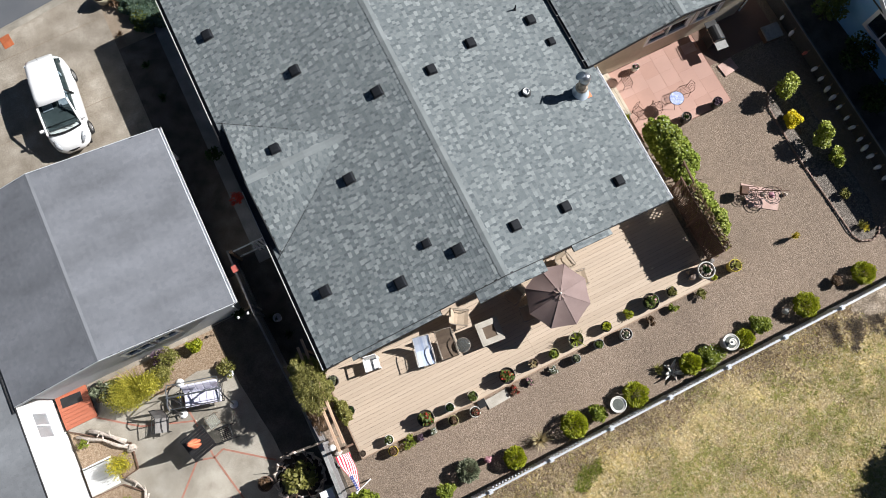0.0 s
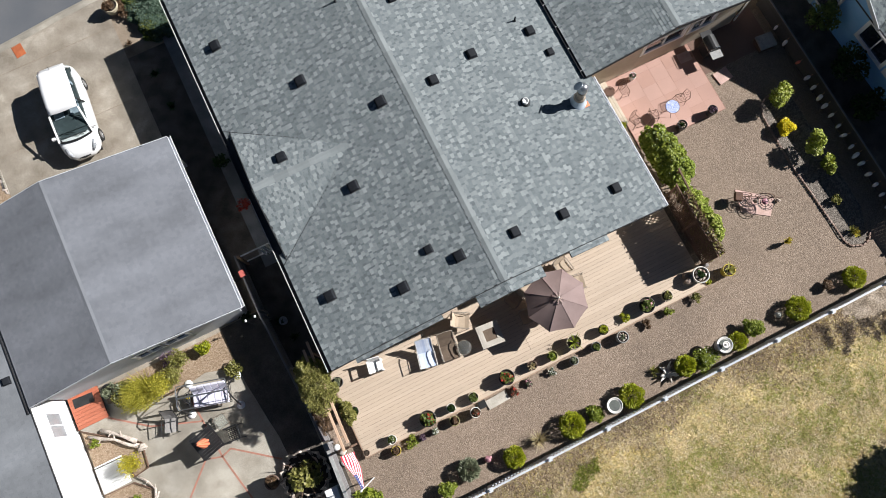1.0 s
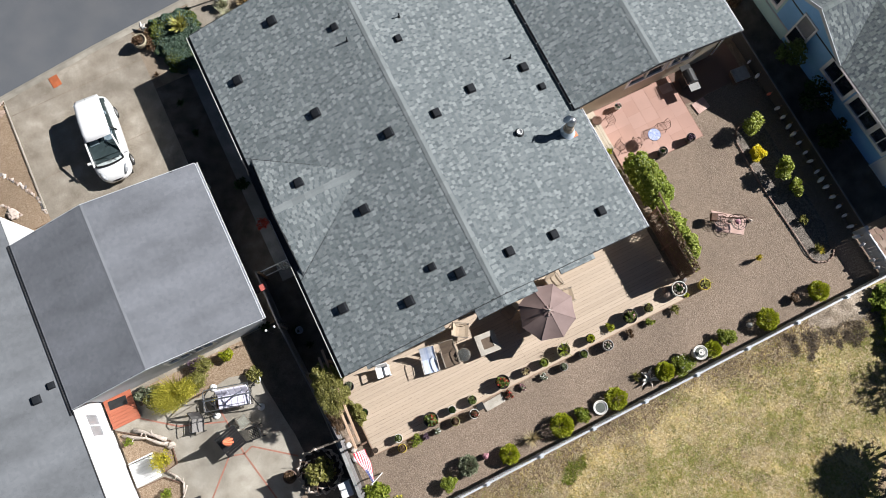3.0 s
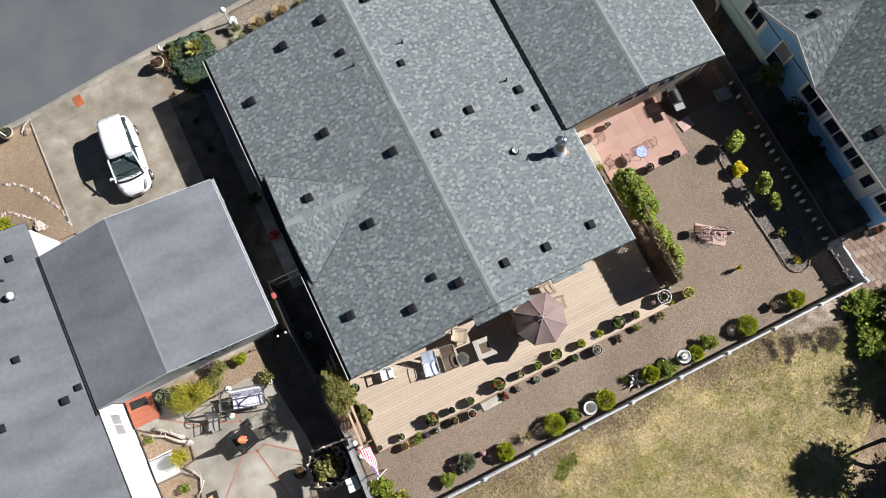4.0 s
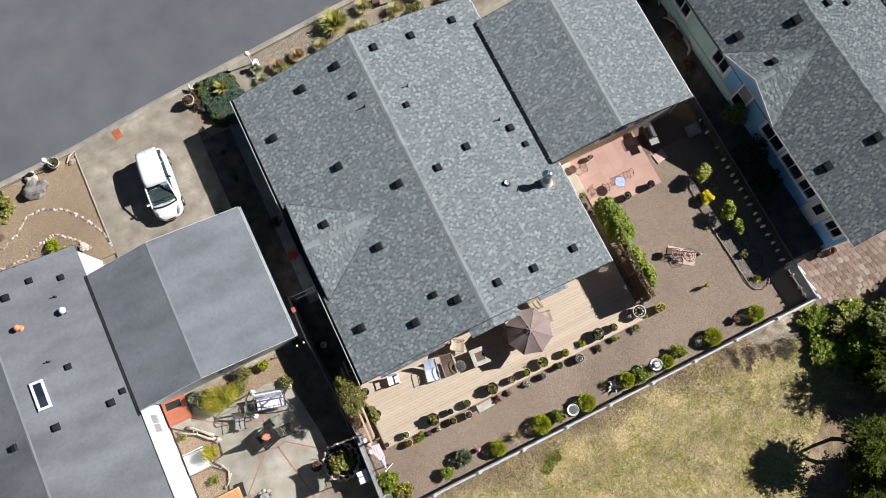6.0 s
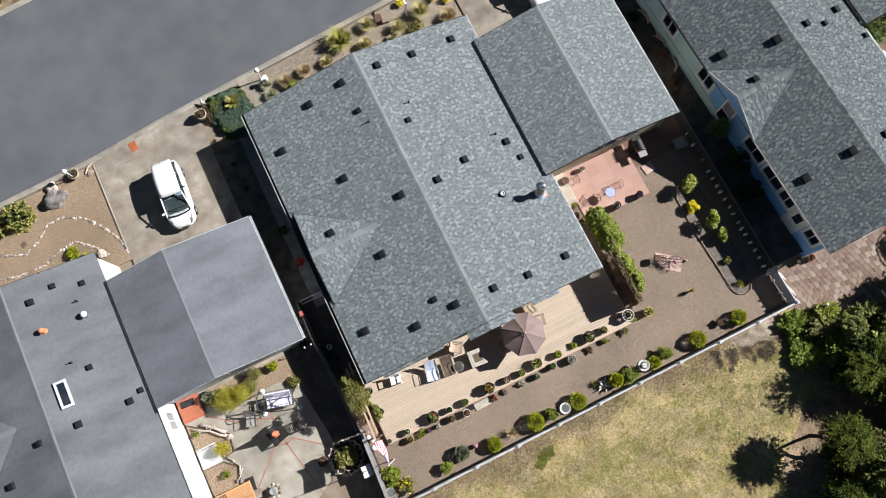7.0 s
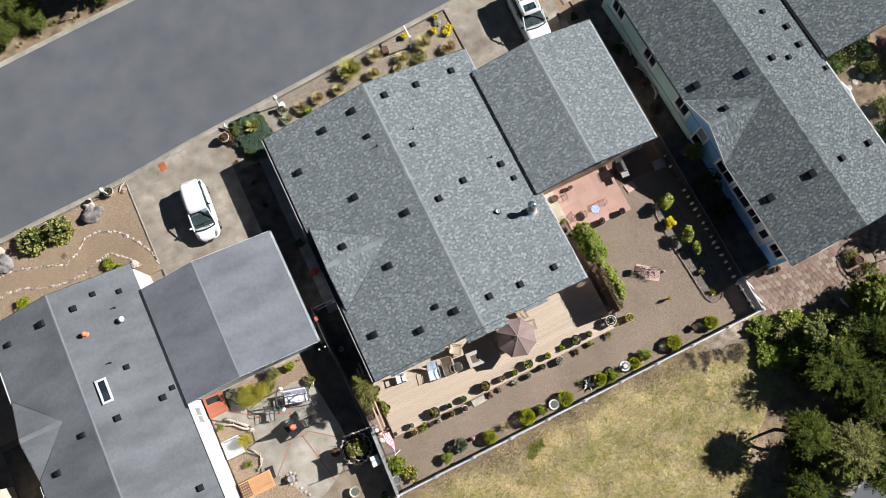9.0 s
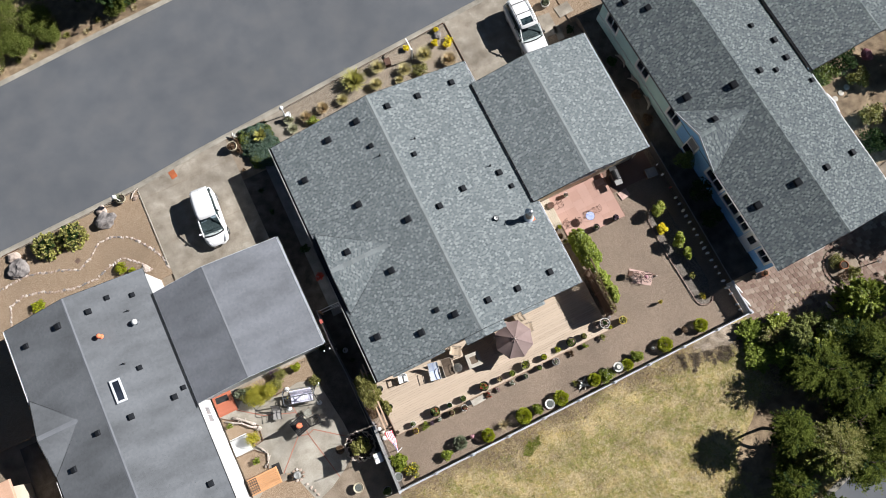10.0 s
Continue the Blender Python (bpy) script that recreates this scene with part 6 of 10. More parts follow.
P = rg.uniform((-0.5, -1.8, 0.6), (-0.2, 1.1, 2.2), (11000, 3))
P = P[(P[:, 2] > 0.62 + 0.16 * np.sin(P[:, 1] * 7.1)) & ((P[:, 1] < 0.55) | (P[:, 2] > 1.25 + 0.2 * np.sin(P[:, 1] * 11)))]
part("screen_foliage", quads("screen_foliage", "leaf_brown", P[::2], 0.07, seed=43), None, vine2)
part("screen_leaves", quads("screen_leaves", "leaf_vine", P[1::2][::2], 0.06, long=2.4, seed=53), None, vine2)

lattice = thing("lattice_screen", "brown diagonal wooden lattice screen on posts", "lattice", 12.22, 0.42)
for i in range(3):
    part("post", box(-0.045, i * 1.62 - 0.045, -0.05, 0.045, i * 1.62 + 0.045, 2.05), "dark_wood", lattice)
part("top_rail", box(-0.025, -0.05, 2.05, 0.025, 3.35, 2.1), "dark_wood", lattice)
part("bottom_rail", box(-0.03, 0.045, 0.28, 0.03, 3.2, 0.35), "dark_wood", lattice)
sl = []
for sgn in (1, -1):
    for i in range(-12, 22):
        c = i * 0.16
        pts = []
        for z in (0.35, 2.05):
            pts.append((sgn * 0.008, c + sgn * (z - 0.35), z))
        (xa, ya, za), (xb, yb, zb) = pts
        lo, hi = 0.05, 3.24
        t0, t1 = 0.0, 1.0
        dy = yb - ya
        for bound in (lo, hi):
            t = (bound - ya) / dy
            if 0 < t < 1:
                if (dy > 0) == (bound == lo):
                    t0 = max(t0, t)
                else:
                    t1 = min(t1, t)
        if max(ya, yb) < lo or min(ya, yb) > hi or t1 - t0 < 0.03:
            continue
        L = math.hypot(dy, zb - za)
        m = Matrix.Translation((xa, ya, za)) @ Matrix.Rotation(math.atan2(zb - za, dy), 4, "X")
        part("slat", box(-0.006, L * t0, -0.022, 0.006, L * t1, 0.022, turn=m), "dark_wood", lattice)
beam = thing("timber_rail", "pair of brown timber rails beside the vine", "timber", 12.6, 3.3, 0, -4)
part("rail", box(-0.03, -0.9, 1.97, 0.03, 1.0, 2.05), "dark_wood", beam)
part("post", box(-0.04, -0.85, -0.05, 0.04, -0.77, 1.95), "dark_wood", beam)
part("post", box(-0.04, 0.85, -0.05, 0.04, 0.93, 1.95), "dark_wood", beam)

# trellis and vine at the deck's west end
arbor = thing("garden_arbor", "cedar-coloured timber arbor with cross slats", "arbor", -4.16, 2.25, 0, -2)
for x in (-0.12, 0.12):
    part("beam", box(x - 0.045, -2.0 + x, 2.12, x + 0.045, 2.2 + x, 2.24), "peach_wood", arbor, "sunlit reddish timber beam")
for i in range(4):
    part("spacer", box(-0.075, -1.6 + i * 1.1, 2.13, 0.075, -1.55 + i * 1.1, 2.2), "wood", arbor)
for y in (-2.05, 0, 2.0):
    for x in (-0.12, 0.12):
        part("post", box(x - 0.04, y - 0.04 - (0.15 if y > 1 else 0), -0.05, x + 0.04, y + 0.04 - (0.15 if y > 1 else 0), 2.12), "dark_wood", arbor)
vine3 = thing("climbing_vine", "olive green vine over the timber arbor", "climber", -4.25, 2.55)
st = bmesh.new()
for i in range(7):
    tube([(0.2 * math.sin(i), -1.1 + 0.35 * i, -0.05), (0.1 * math.cos(i), -1.1 + 0.35 * i, 1.2), (0.25 * math.sin(i * 2), -1.0 + 0.3 * i, 2.2)], [0.03, 0.02, 0.01], st, 5)
part("branching", st, "bark", vine3)
P = np.concatenate([clumps(431, 14000, (0.76, 0.88, 0.95), 70, 0.2, centre=(-0.1, 0.75, 0.75)), clumps(432, 10000, (0.68, 0.78, 0.9), 60, 0.2, centre=(-0.05, 0.0, 0.7)), clumps(433, 3600, (0.32, 0.62, 0.6), 30, 0.28, centre=(0.42, -1.05, 0.2))])
part("foliage", quads("foliage", "leaf_vine", P, 0.03, long=4.0, seed=44), None, vine3)
part("young_foliage", quads("young_foliage", "leaf_olive", P[::2] * np.array([1.02, 1.02, 1.03]), 0.034, long=3.0, seed=48), None, vine3)
INNER = P[::4]
T = clumps(435, 2600, (0.75, 1.15, 0.45), 90, 0.14, centre=(-0.1, 0.05, 2.05))
part("crown_growth", quads("crown_growth", "leaf_vine", T, 0.026, long=6.0, seed=50, tilt=0.5), None, vine3)
P = clumps(434, 1500, (0.4, 0.7, 0.6), 30, 0.25, centre=(-0.55, -0.9, 0.4))
part("dry_growth", quads("dry_growth", "leaf_brown", P, 0.022, long=7.0, seed=49), None, vine3)
# darker inner leaves deepen the vine's inner shade by colour
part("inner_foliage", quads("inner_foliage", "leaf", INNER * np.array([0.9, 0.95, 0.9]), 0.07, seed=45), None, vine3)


# ---- front gardens ----
random.seed(21)
STONES = [rock_mesh("stone", 0.12, "stone" if i == 5 else "stone_white", i, 0.6, 1) for i in range(6)]


def stone_row(label, pts, gap=0.125):
    b = thing("rock_border", label, "rock border", group="rock borders")
    for (ax, ay), (bx, by) in zip(pts, pts[1:]):
        L = math.hypot(bx - ax, by - ay)
        n = max(1, int(L / gap))
        for i in range(n):
            t = (i + random.uniform(0.2, 0.8)) / n
            ob = part("stone", STONES[random.randrange(6)], None, b)
            ob.matrix_basis = pose(ax + (bx - ax) * t + random.uniform(-0.05, 0.05), ay + (by - ay) * t + random.uniform(-0.05, 0.05), 0.0, 0, 0, random.uniform(0, 360)) @ Matrix.Diagonal((random.uniform(0.6, 1.25), random.uniform(0.55, 0.95), random.uniform(0.5, 0.95), 1))


stone_row("winding border of white and rust-stained rocks in gravel", [(-26.5, 19.9), (-24.56, 20.3), (-22.43, 20.5), (-20.57, 19.9), (-19.13, 19.29), (-18.15, 19.7), (-17.22, 20.51), (-16.19, 20.45), (-15.29, 20.02), (-14.4, 19.04), (-13.55, 17.6), (-13.5, 16.7)])
stone_row("curved border of white rocks round a front bed", [(-24.6, 17.6), (-24.31, 18.87), (-23.28, 19.24), (-22.14, 18.99), (-21.07, 18.51), (-19.95, 18.19), (-18.31, 18.14), (-17.32, 18.54), (-16.18, 18.79), (-15.37, 18.17), (-14.54, 17.05)])
for i, (x, y, r, mat, label) in enumerate(((-16.17, 21.75, 0.75, "stone", "large rounded grey boulder in front gravel"), (-22.81, 21.15, 0.72, "stone", "large grey boulder beside white rock"), (-16.25, 22.55, 0.42, "stone_white", "white craggy rock behind a boulder"), (-22.85, 22.1, 0.45, "stone_white", "white craggy rock in front gravel"), (-13.75, 22.45, 0.22, "stone_white", "small pinkish rock by the driveway edge"), (11.0, 24.35, 0.35, "stone", "brown rock among yellow flowers"), (-14.9, 17.3, 0.3, "stone_white", "pinkish rock by the house corner"))):
    solid("boulder", rock_mesh("boulder", r, mat, 40 + i, 0.7, 3), None, label, "rock", x=x, y=y, z=-0.02, rz=i * 50, group="boulders")
lg = thing("driftwood_branch", "bleached driftwood branch lying by the driveway", "driftwood", -13.7, 22.75, 0.05, 40)
part("branch", tube([(-0.4, 0, 0.02), (0, 0.06, 0.06), (0.45, -0.02, 0.03)], [0.05, 0.06, 0.03], None, 7), "driftwood", lg)
solid("valve_cover", box(-0.16, -0.16, 0, 0.16, 0.16, 0.03), "pot_brown", "small rusty square cover in gravel", "cover", x=-18.98, y=19.93, rz=20)
for i, (x, y, r) in enumerate(((-20.45, 21.75, 1.0), (-18.6, 21.65, 0.95))):
    b = thing("succulent_shrub", "broad succulent shrub of yellow-green rosettes", "shrub", x, y, 0, 0, "succulent shrubs")
    rg = np.random.default_rng(500 + i)
    d = rg.normal(size=(95, 3))
    d[:, 2] = np.abs(d[:, 2]) * 0.9
    d /= np.linalg.norm(d, axis=1)[:, None]
    st = bmesh.new()
    for v in d[:40]:
        tube([(0, 0, -0.05), tuple(v * (0.45 * r, 0.45 * r, 0.6)), tuple(v * (0.85 * r, 0.85 * r, 1.0))], [0.04, 0.03, 0.015], st, 5)
    part("branching", st, "bark", b)
    C = d * np.array([r, r, 1.1]) * rg.uniform(0.72, 1.0, (95, 1))
    G = rg.normal(size=(95, 9, 3)) * 0.8 + d[:, None] * 0.9
    G /= np.linalg.norm(G, axis=2)[:, :, None]
    P = (C[:, None] + G * 0.1).reshape(-1, 3)
    P[:, 2] = np.maximum(P[:, 2], 0.05)
    part("rosette_leaf", quads("rosette_leaf", "leaf_olive", P[::2], 0.12, 0.9, 1.9, i, None, G.reshape(-1, 3)[::2] * 3), None, b, kind="stuff")
    part("pale_leaf", quads("pale_leaf", "leaf_yucca", P[1::2], 0.1, 0.9, 1.9, i + 4, None, G.reshape(-1, 3)[1::2] * 3), None, b, kind="stuff")
    # dark core that paints the shaded gaps between rosettes
    part("inner_foliage", quads("inner_foliage", "leaf_dark", clumps(510 + i, 700, (r * 0.78, r * 0.78, 0.42), 16), 0.1, 1.0, seed=i + 9), None, b)
for i, (x, y, r) in enumerate(((-16.3, 18.0, 0.5), (-22.4, 18.05, 0.5), (-15.7, 17.5, 0.25))):
    bush(x, y, r, 0.5, "leaf_lime", "small yellow-green shrub in gravel", 520 + i, 420, 0.08)


def globe_lamp(x, y, h, label):
    l = thing("garden_lamp", label, "lamp", x, y, 0, group="garden lamps")
    part("post", tube([(0, 0, -0.05), (0, 0, h - 0.18)], 0.035, None, 8), "white", l)
    part("base", lathe([(0.12, 0), (0.12, 0.04), (0.05, 0.1), (0.0, 0.1)], 12), "white", l)
    part("globe", lathe([(0.05, h - 0.2), (0.12, h - 0.15), (0.16, h - 0.02), (0.12, h + 0.11), (0, h + 0.16)], 16), "white", l, "white plastic globe", smooth=True)
    return l


globe_lamp(-14.7, 22.55, 1.35, "white globe lamp on a thin post by the kerb")
globe_lamp(-1.72, 23.5, 1.35, "white globe lamp on a post at the front walk")
fig = thing("garden_ornament", "white pedestal ornament at the front walk", "ornament", -1.45, 23.15)
part("pedestal", lathe([(0.16, 0), (0.16, 0.08), (0.12, 0.15), (0.1, 0.5), (0.13, 0.58), (0.15, 0.62), (0, 0.62)], 16), "white", fig, smooth=True)
part("bowl", lathe([(0.06, 0.6), (0.13, 0.7), (0.16, 0.8), (0.13, 0.78), (0, 0.68)], 16), "white", fig, smooth=True)
wp = thing("garden_ornament", "white leaf-shaped ornaments behind a large pot", "ornament", -5.75, 23.5)
for a in (-30, 20, 70):
    part("leaf_plate", tube([(0, 0, 0), (0.12 * math.cos(radians(a)), 0.12 * math.sin(radians(a)), 0.3), (0.3 * math.cos(radians(a)), 0.3 * math.sin(radians(a)), 0.42)], [0.03, 0.09, 0.02], None, 7), "pot_white", wp)

# juniper hedge and the plants of the pebble bed
jun = thing("juniper_hedge", "low spreading blue-green juniper hedge by the driveway", "hedge", -4.4, 22.0)
st = bmesh.new()
for i in range(8):
    tube([(0, 0.2 * i - 0.8, -0.05), (0.8 * math.sin(i), 0.25 * i - 0.9, 0.3)], [0.04, 0.02], st, 5)
part("branching", st, "bark", jun)
JUN = [(-0.75, -1.35), (0.3, -1.7), (1.55, -0.3), (1.4, 0.9), (1.15, 1.75), (-0.95, 1.8), (-1.3, 0.6)]


def mat_points(poly, n, h, seed):
    """Places over a convex outline, domed at the rim and lumpy on top."""
    rg = np.random.default_rng(seed)
    Q = np.array(poly)
    X, Y = rg.uniform(Q[:, 0].min(), Q[:, 0].max(), n), rg.uniform(Q[:, 1].min(), Q[:, 1].max(), n)
    d = np.full(n, 9.0)
    for (ax, ay), (bx, by) in zip(poly, poly[1:] + poly[:1]):
        L = math.hypot(bx - ax, by - ay)
        d = np.minimum(d, ((bx - ax) * (Y - ay) - (by - ay) * (X - ax)) / L)
    lump = 0.07 * np.sin(X * 4.1 + 1) * np.cos(Y * 4.7) + 0.04 * np.sin(X * 11 + Y * 3) * np.cos(Y * 13 - X * 5)
    d += 0.14 * np.sin(X * 9 + Y * 5) * np.cos(Y * 8)
    ok = d > 0
    Z = (h * np.minimum(1, np.sqrt(np.maximum(d, 0) / 0.4)) + lump) * rg.uniform(0.75, 1.05, n)
    return np.stack([X, Y, np.maximum(Z, 0.03)], 1)[ok]


P = mat_points(JUN, 26000, 0.5, 60)
tone = np.sin(P[:, 0] * 2.3 + 0.7) + np.cos(P[:, 1] * 2.9) + np.random.default_rng(64).normal(size=len(P)) * 0.9
part("foliage", quads("foliage", "leaf_blue", P[tone > -1.0], 0.04, 0.7, 2.4, seed=60), None, jun)
part("green_foliage", quads("green_foliage", "leaf_pine", P[tone <= -1.0], 0.04, 0.7, 2.4, seed=63), None, jun)
# dark under-layer: the juniper's inner shade as leaf colour
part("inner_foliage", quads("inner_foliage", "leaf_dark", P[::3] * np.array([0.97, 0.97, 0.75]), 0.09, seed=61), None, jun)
P = clumps(605, 800, (0.3, 0.75, 0.22), 12, centre=(-1.2, 0.75, 0.02))
part("dry_foliage", quads("dry_foliage", "leaf_brown", P, 0.06, seed=62), None, jun)
tuft(-3.9, 22.6, 0.62, 0.75, "leaf_yucca", "yellow-green yucca growing out of juniper", 600, 190, 0.03, "yucca", 0.5, "yuccas", 0.35)
tuft(-6.0, 20.95, 0.22, 0.25, "leaf_brown", "small dry tuft on bark", 601, 60)
for i, (x, y, r, h, mat, label) in enumerate((
        (-1.6, 22.95, 0.36, 0.5, "leaf_pale", "soft grey-green grass mound by the walk"), (-1.6, 22.2, 0.36, 0.5, "leaf_pale", "soft grey-green grass mound near the roof edge"),
        (-0.4, 22.6, 0.42, 0.6, "leaf_rose", "straw-coloured fountain grass in pebbles"), (0.95, 22.7, 0.45, 0.6, "leaf_rose", "straw-coloured fountain grass clump"),
        (2.5, 22.65, 0.42, 0.6, "leaf_blond", "yellow-green grass clump in pebbles"), (3.85, 23.55, 0.85, 1.1, "leaf_yucca", "large yellow-green yucca in pebbles"),
        (5.2, 22.65, 0.45, 0.7, "leaf_blond", "olive grass clump by the roof edge"), (5.85, 23.85, 0.5, 0.7, "leaf_blond", "olive grass clump in pebbles"),
        (7.55, 22.8, 0.5, 0.7, "leaf_blond", "broad olive grass clump"), (9.35, 23.2, 0.6, 0.9, "leaf_blond", "tall green-straw grass clump"),
        (10.85, 22.1, 0.55, 0.7, "leaf_rose", "straw-coloured grass clump by the driveway"), (6.9, 22.3, 0.3, 0.4, "leaf_blond", "small olive grass tuft"))):
    tuft(x, y, r * 1.3, h * 1.1, mat, label, 620 + i, 1700 if r < 0.8 else 900, 0.007 if r < 0.8 else 0.017, "ornamental_grass", 0.62, "grasses in the pebble bed")
bush(-0.1, 22.15, 0.42, 0.5, "leaf_bright", "small light green shrub in pebbles", 640, 500, 0.07)
bush(8.6, 22.35, 0.6, 0.5, "leaf_olive", "low olive shrub at the roof edge", 641, 600, 0.07)
for i, (x, y, r) in enumerate(((10.5, 23.75, 0.28), (11.4, 23.45, 0.42), (8.4, 24.35, 0.25), (11.0, 24.75, 0.2))):
    bush(x, y, r, 0.4, "fl_yellow", "mound of bright yellow flowers in pebbles", 645 + i, 420, 0.07, "flower_mound", "yellow flower mounds")
sp = thing("sign_post", "white wooden sign post with a bare arm", "sign post", 8.5, 23.45)
part("post", box(-0.05, -0.05, -0.1, 0.05, 0.05, 1.5), "white", sp)
part("arm", box(-0.045, 0.05, 1.36, 0.045, 1.0, 1.45), "white", sp)
part("cap", box(-0.07, -0.07, 1.5, 0.07, 0.07, 1.54), "white", sp)
bx = thing("garden_box", "dark rusty metal box planter in pebbles", "planter", 6.7, 23.9, 0, -6)
part("body", box(-0.2, -0.25, 0, 0.2, 0.25, 0.4, bevel=0.02), "rust", bx)
part("lid", box(-0.22, -0.27, 0.4, 0.22, 0.27, 0.43), "rust", bx)
bench = thing("garden_rack", "black wire rack half under the eaves", "rack", 2.0, 21.6)
for i in range(5):
    part("hoop", tube([(i * 0.18 - 0.4, -0.1, 0.05), (i * 0.18 - 0.4, 0.0, 0.4), (i * 0.18 - 0.4, 0.25, 0.4), (i * 0.18 - 0.4, 0.35, 0.05)], 0.012, None, 5), "black_metal", bench)
# stepping slabs beside the eastern driveway
for x, y, a, b, rz in ((18.75, 21.5, 0.5, 0.9, -3), (19.2, 20.6, 0.25, 0.6, -3), (20.4, 22.1, 0.6, 0.45, 5)):
    solid("stepping_slab", box(-a, -b, 0, a, b, 0.05, bevel=0.015), "concrete", "plain concrete slab in tan gravel", "slab", x=x, y=y, rz=rz)
bush(20.0, 20.3, 0.35, 0.5, "leaf_dark", "small dark shrub in shade", 660, 300, 0.07)


# ---- deck and patio furniture ----
def sling_chair(x, y, z, rz, sling, frame, label, name="patio_chair", w=0.6, seat=0.55, back=0.7, recline=35, arms=True, stripes=0, leg=0.38):
    """A tube-framed chair; its front looks along local -y."""
    c = thing(name, label, "chair", x, y, z, rz, "deck chairs")
    rc = radians(recline)
    by, bz = seat / 2 + back * math.sin(rc), leg + 0.02 + back * math.cos(rc)
    h = w / 2
    for s in (-1, 1):
        part("side_frame", tube([(s * h, -seat / 2, 0.015), (s * h, -seat / 2 - 0.03, leg), (s * h, seat / 2, leg - 0.02), (s * h, by, bz)], 0.016, None, 6), frame, c)
        part("rear_leg", tube([(s * h, seat / 2 + 0.22, 0.015), (s * h, seat / 2 - 0.1, leg - 0.01)], 0.016, None, 6), frame, c)
        if arms:
            part("arm", tube([(s * (h + 0.02), -seat / 2, leg), (s * (h + 0.03), -seat / 2 - 0.02, leg + 0.2), (s * (h + 0.03), seat / 2 - 0.05, leg + 0.22), (s * (h + 0.01), seat / 2 + 0.12, leg + 0.2)], 0.018, None, 6), frame, c)
    part("top_bar", tube([(-h, by, bz), (0, by + 0.02, bz + 0.03), (h, by, bz)], 0.016, None, 6), frame, c)
    part("foot_bar", tube([(-h, -seat / 2, 0.02), (h, -seat / 2, 0.02)], 0.014, None, 6), frame, c)
    n = max(1, stripes)
    for k in range(n):
        bm = bmesh.new()
        xa, xb = -h + 0.02 + (w - 0.04) * k / n, -h + 0.02 + (w - 0.04) * (k + 1) / n
        prof = [(-seat / 2 - 0.02, leg + 0.005), (-seat / 4, leg - 0.035), (seat / 4, leg - 0.045), (seat / 2, leg - 0.01), (seat / 2 + back * 0.5 * math.sin(rc), leg + back * 0.5 * math.cos(rc) - 0.03), (by, bz)]
        A = [bm.verts.new((xa, p, q)) for p, q in prof] + [bm.verts.new((xa, p, q - 0.012)) for p, q in prof[::-1]]
        B = [bm.verts.new((xb, p, q)) for p, q in prof] + [bm.verts.new((xb, p, q - 0.012)) for p, q in prof[::-1]]
        m_ = len(A)
        for i in range(m_):
            bm.faces.new((A[i], A[(i + 1) % m_], B[(i + 1) % m_], B[i]))
        bm.faces.new(A)
        bm.faces.new(B)
        part("sling", bm, sling, c)
    return c


sling_chair(-0.03, 1.95, DZ, -12, "blue_sling", "tube_pale", "reclining patio chair with pale blue striped sling", "lounge_chair", 0.66, 0.6, 0.75, 42, stripes=7)
sling_chair(0.93, 1.82, DZ, -8, "brown_sling", "tube", "reclining patio chair with brown mesh sling", "lounge_chair", 0.66, 0.6, 0.72, 42)
sling_chair(1.95, 2.75, DZ, 60, "tan_sling", "tube", "tan sling patio chair near the eaves", w=0.58, back=0.55, recline=20)
sling_chair(4.3, 2.6, DZ, -65, "tan_sling", "tube", "tan sling dining chair beside the umbrella", w=0.56, back=0.5, recline=15)
sling_chair(6.75, 2.85, DZ, 10, "tan_sling", "tube", "tan sling dining chair under the eaves", w=0.56, back=0.5, recline=15)
sling_chair(7.0, 2.05, DZ, 80, "tan_sling", "tube", "tan sling dining chair pushed from the table", w=0.56, back=0.5, recline=15)
sling_chair(4.5, 1.72, DZ, -95, "tan_sling", "tube", "tan sling dining chair half under the umbrella", w=0.56, back=0.5, recline=15)
wc = thing("plastic_chair", "white moulded plastic armchair on the deck", "chair", -2.05, 2.65, DZ, -10)
part("seat", box(-0.26, -0.25, 0.38, 0.26, 0.22, 0.42, bevel=0.02), "white", wc)
part("backrest", box(-0.26, 0.2, 0.42, 0.26, 0.24, 0.85, bevel=0.02, turn=Matrix.Translation((0, 0.22, 0.42)) @ Matrix.Rotation(-0.25, 4, "X") @ Matrix.Translation((0, -0.22, -0.42))), "white", wc)
for sx in (-1, 1):
    part("arm", box(sx * 0.28 - 0.035, -0.26, 0.6, sx * 0.28 + 0.035, 0.26, 0.63, bevel=0.012), "white", wc)
    for sy in (-0.22, 0.2):
        part("leg", box(sx * 0.28 - 0.03, sy - 0.03, 0, sx * 0.28 + 0.03, sy + 0.03, 0.6 if sy < 0 else 0.6), "white", wc)

gt = thing("side_table", "round clear glass side table with tube legs", "table", 1.54, 1.72, DZ)
part("top", lathe([(0, 0.46), (0.28, 0.46), (0.285, 0.468), (0.28, 0.475), (0, 0.475)], 24), "glass_top", gt, smooth=True)
part("rim", tube([(0.29 * math.cos(a * 0.3142), 0.29 * math.sin(a * 0.3142), 0.465) for a in range(20)], 0.012, None, 6, True), "tube", gt)
for a in (0.4, 2.5, 4.6):
    part("leg", tube([(0.26 * math.cos(a), 0.26 * math.sin(a), 0), (0.2 * math.cos(a), 0.2 * math.sin(a), 0.3), (0.27 * math.cos(a), 0.27 * math.sin(a), 0.46)], 0.011, None, 6), "tube", gt)

fp = thing("fire_pit_table", "square fire table with pale stone rim and dark centre", "fire table", 2.72, 1.72, DZ, -5)
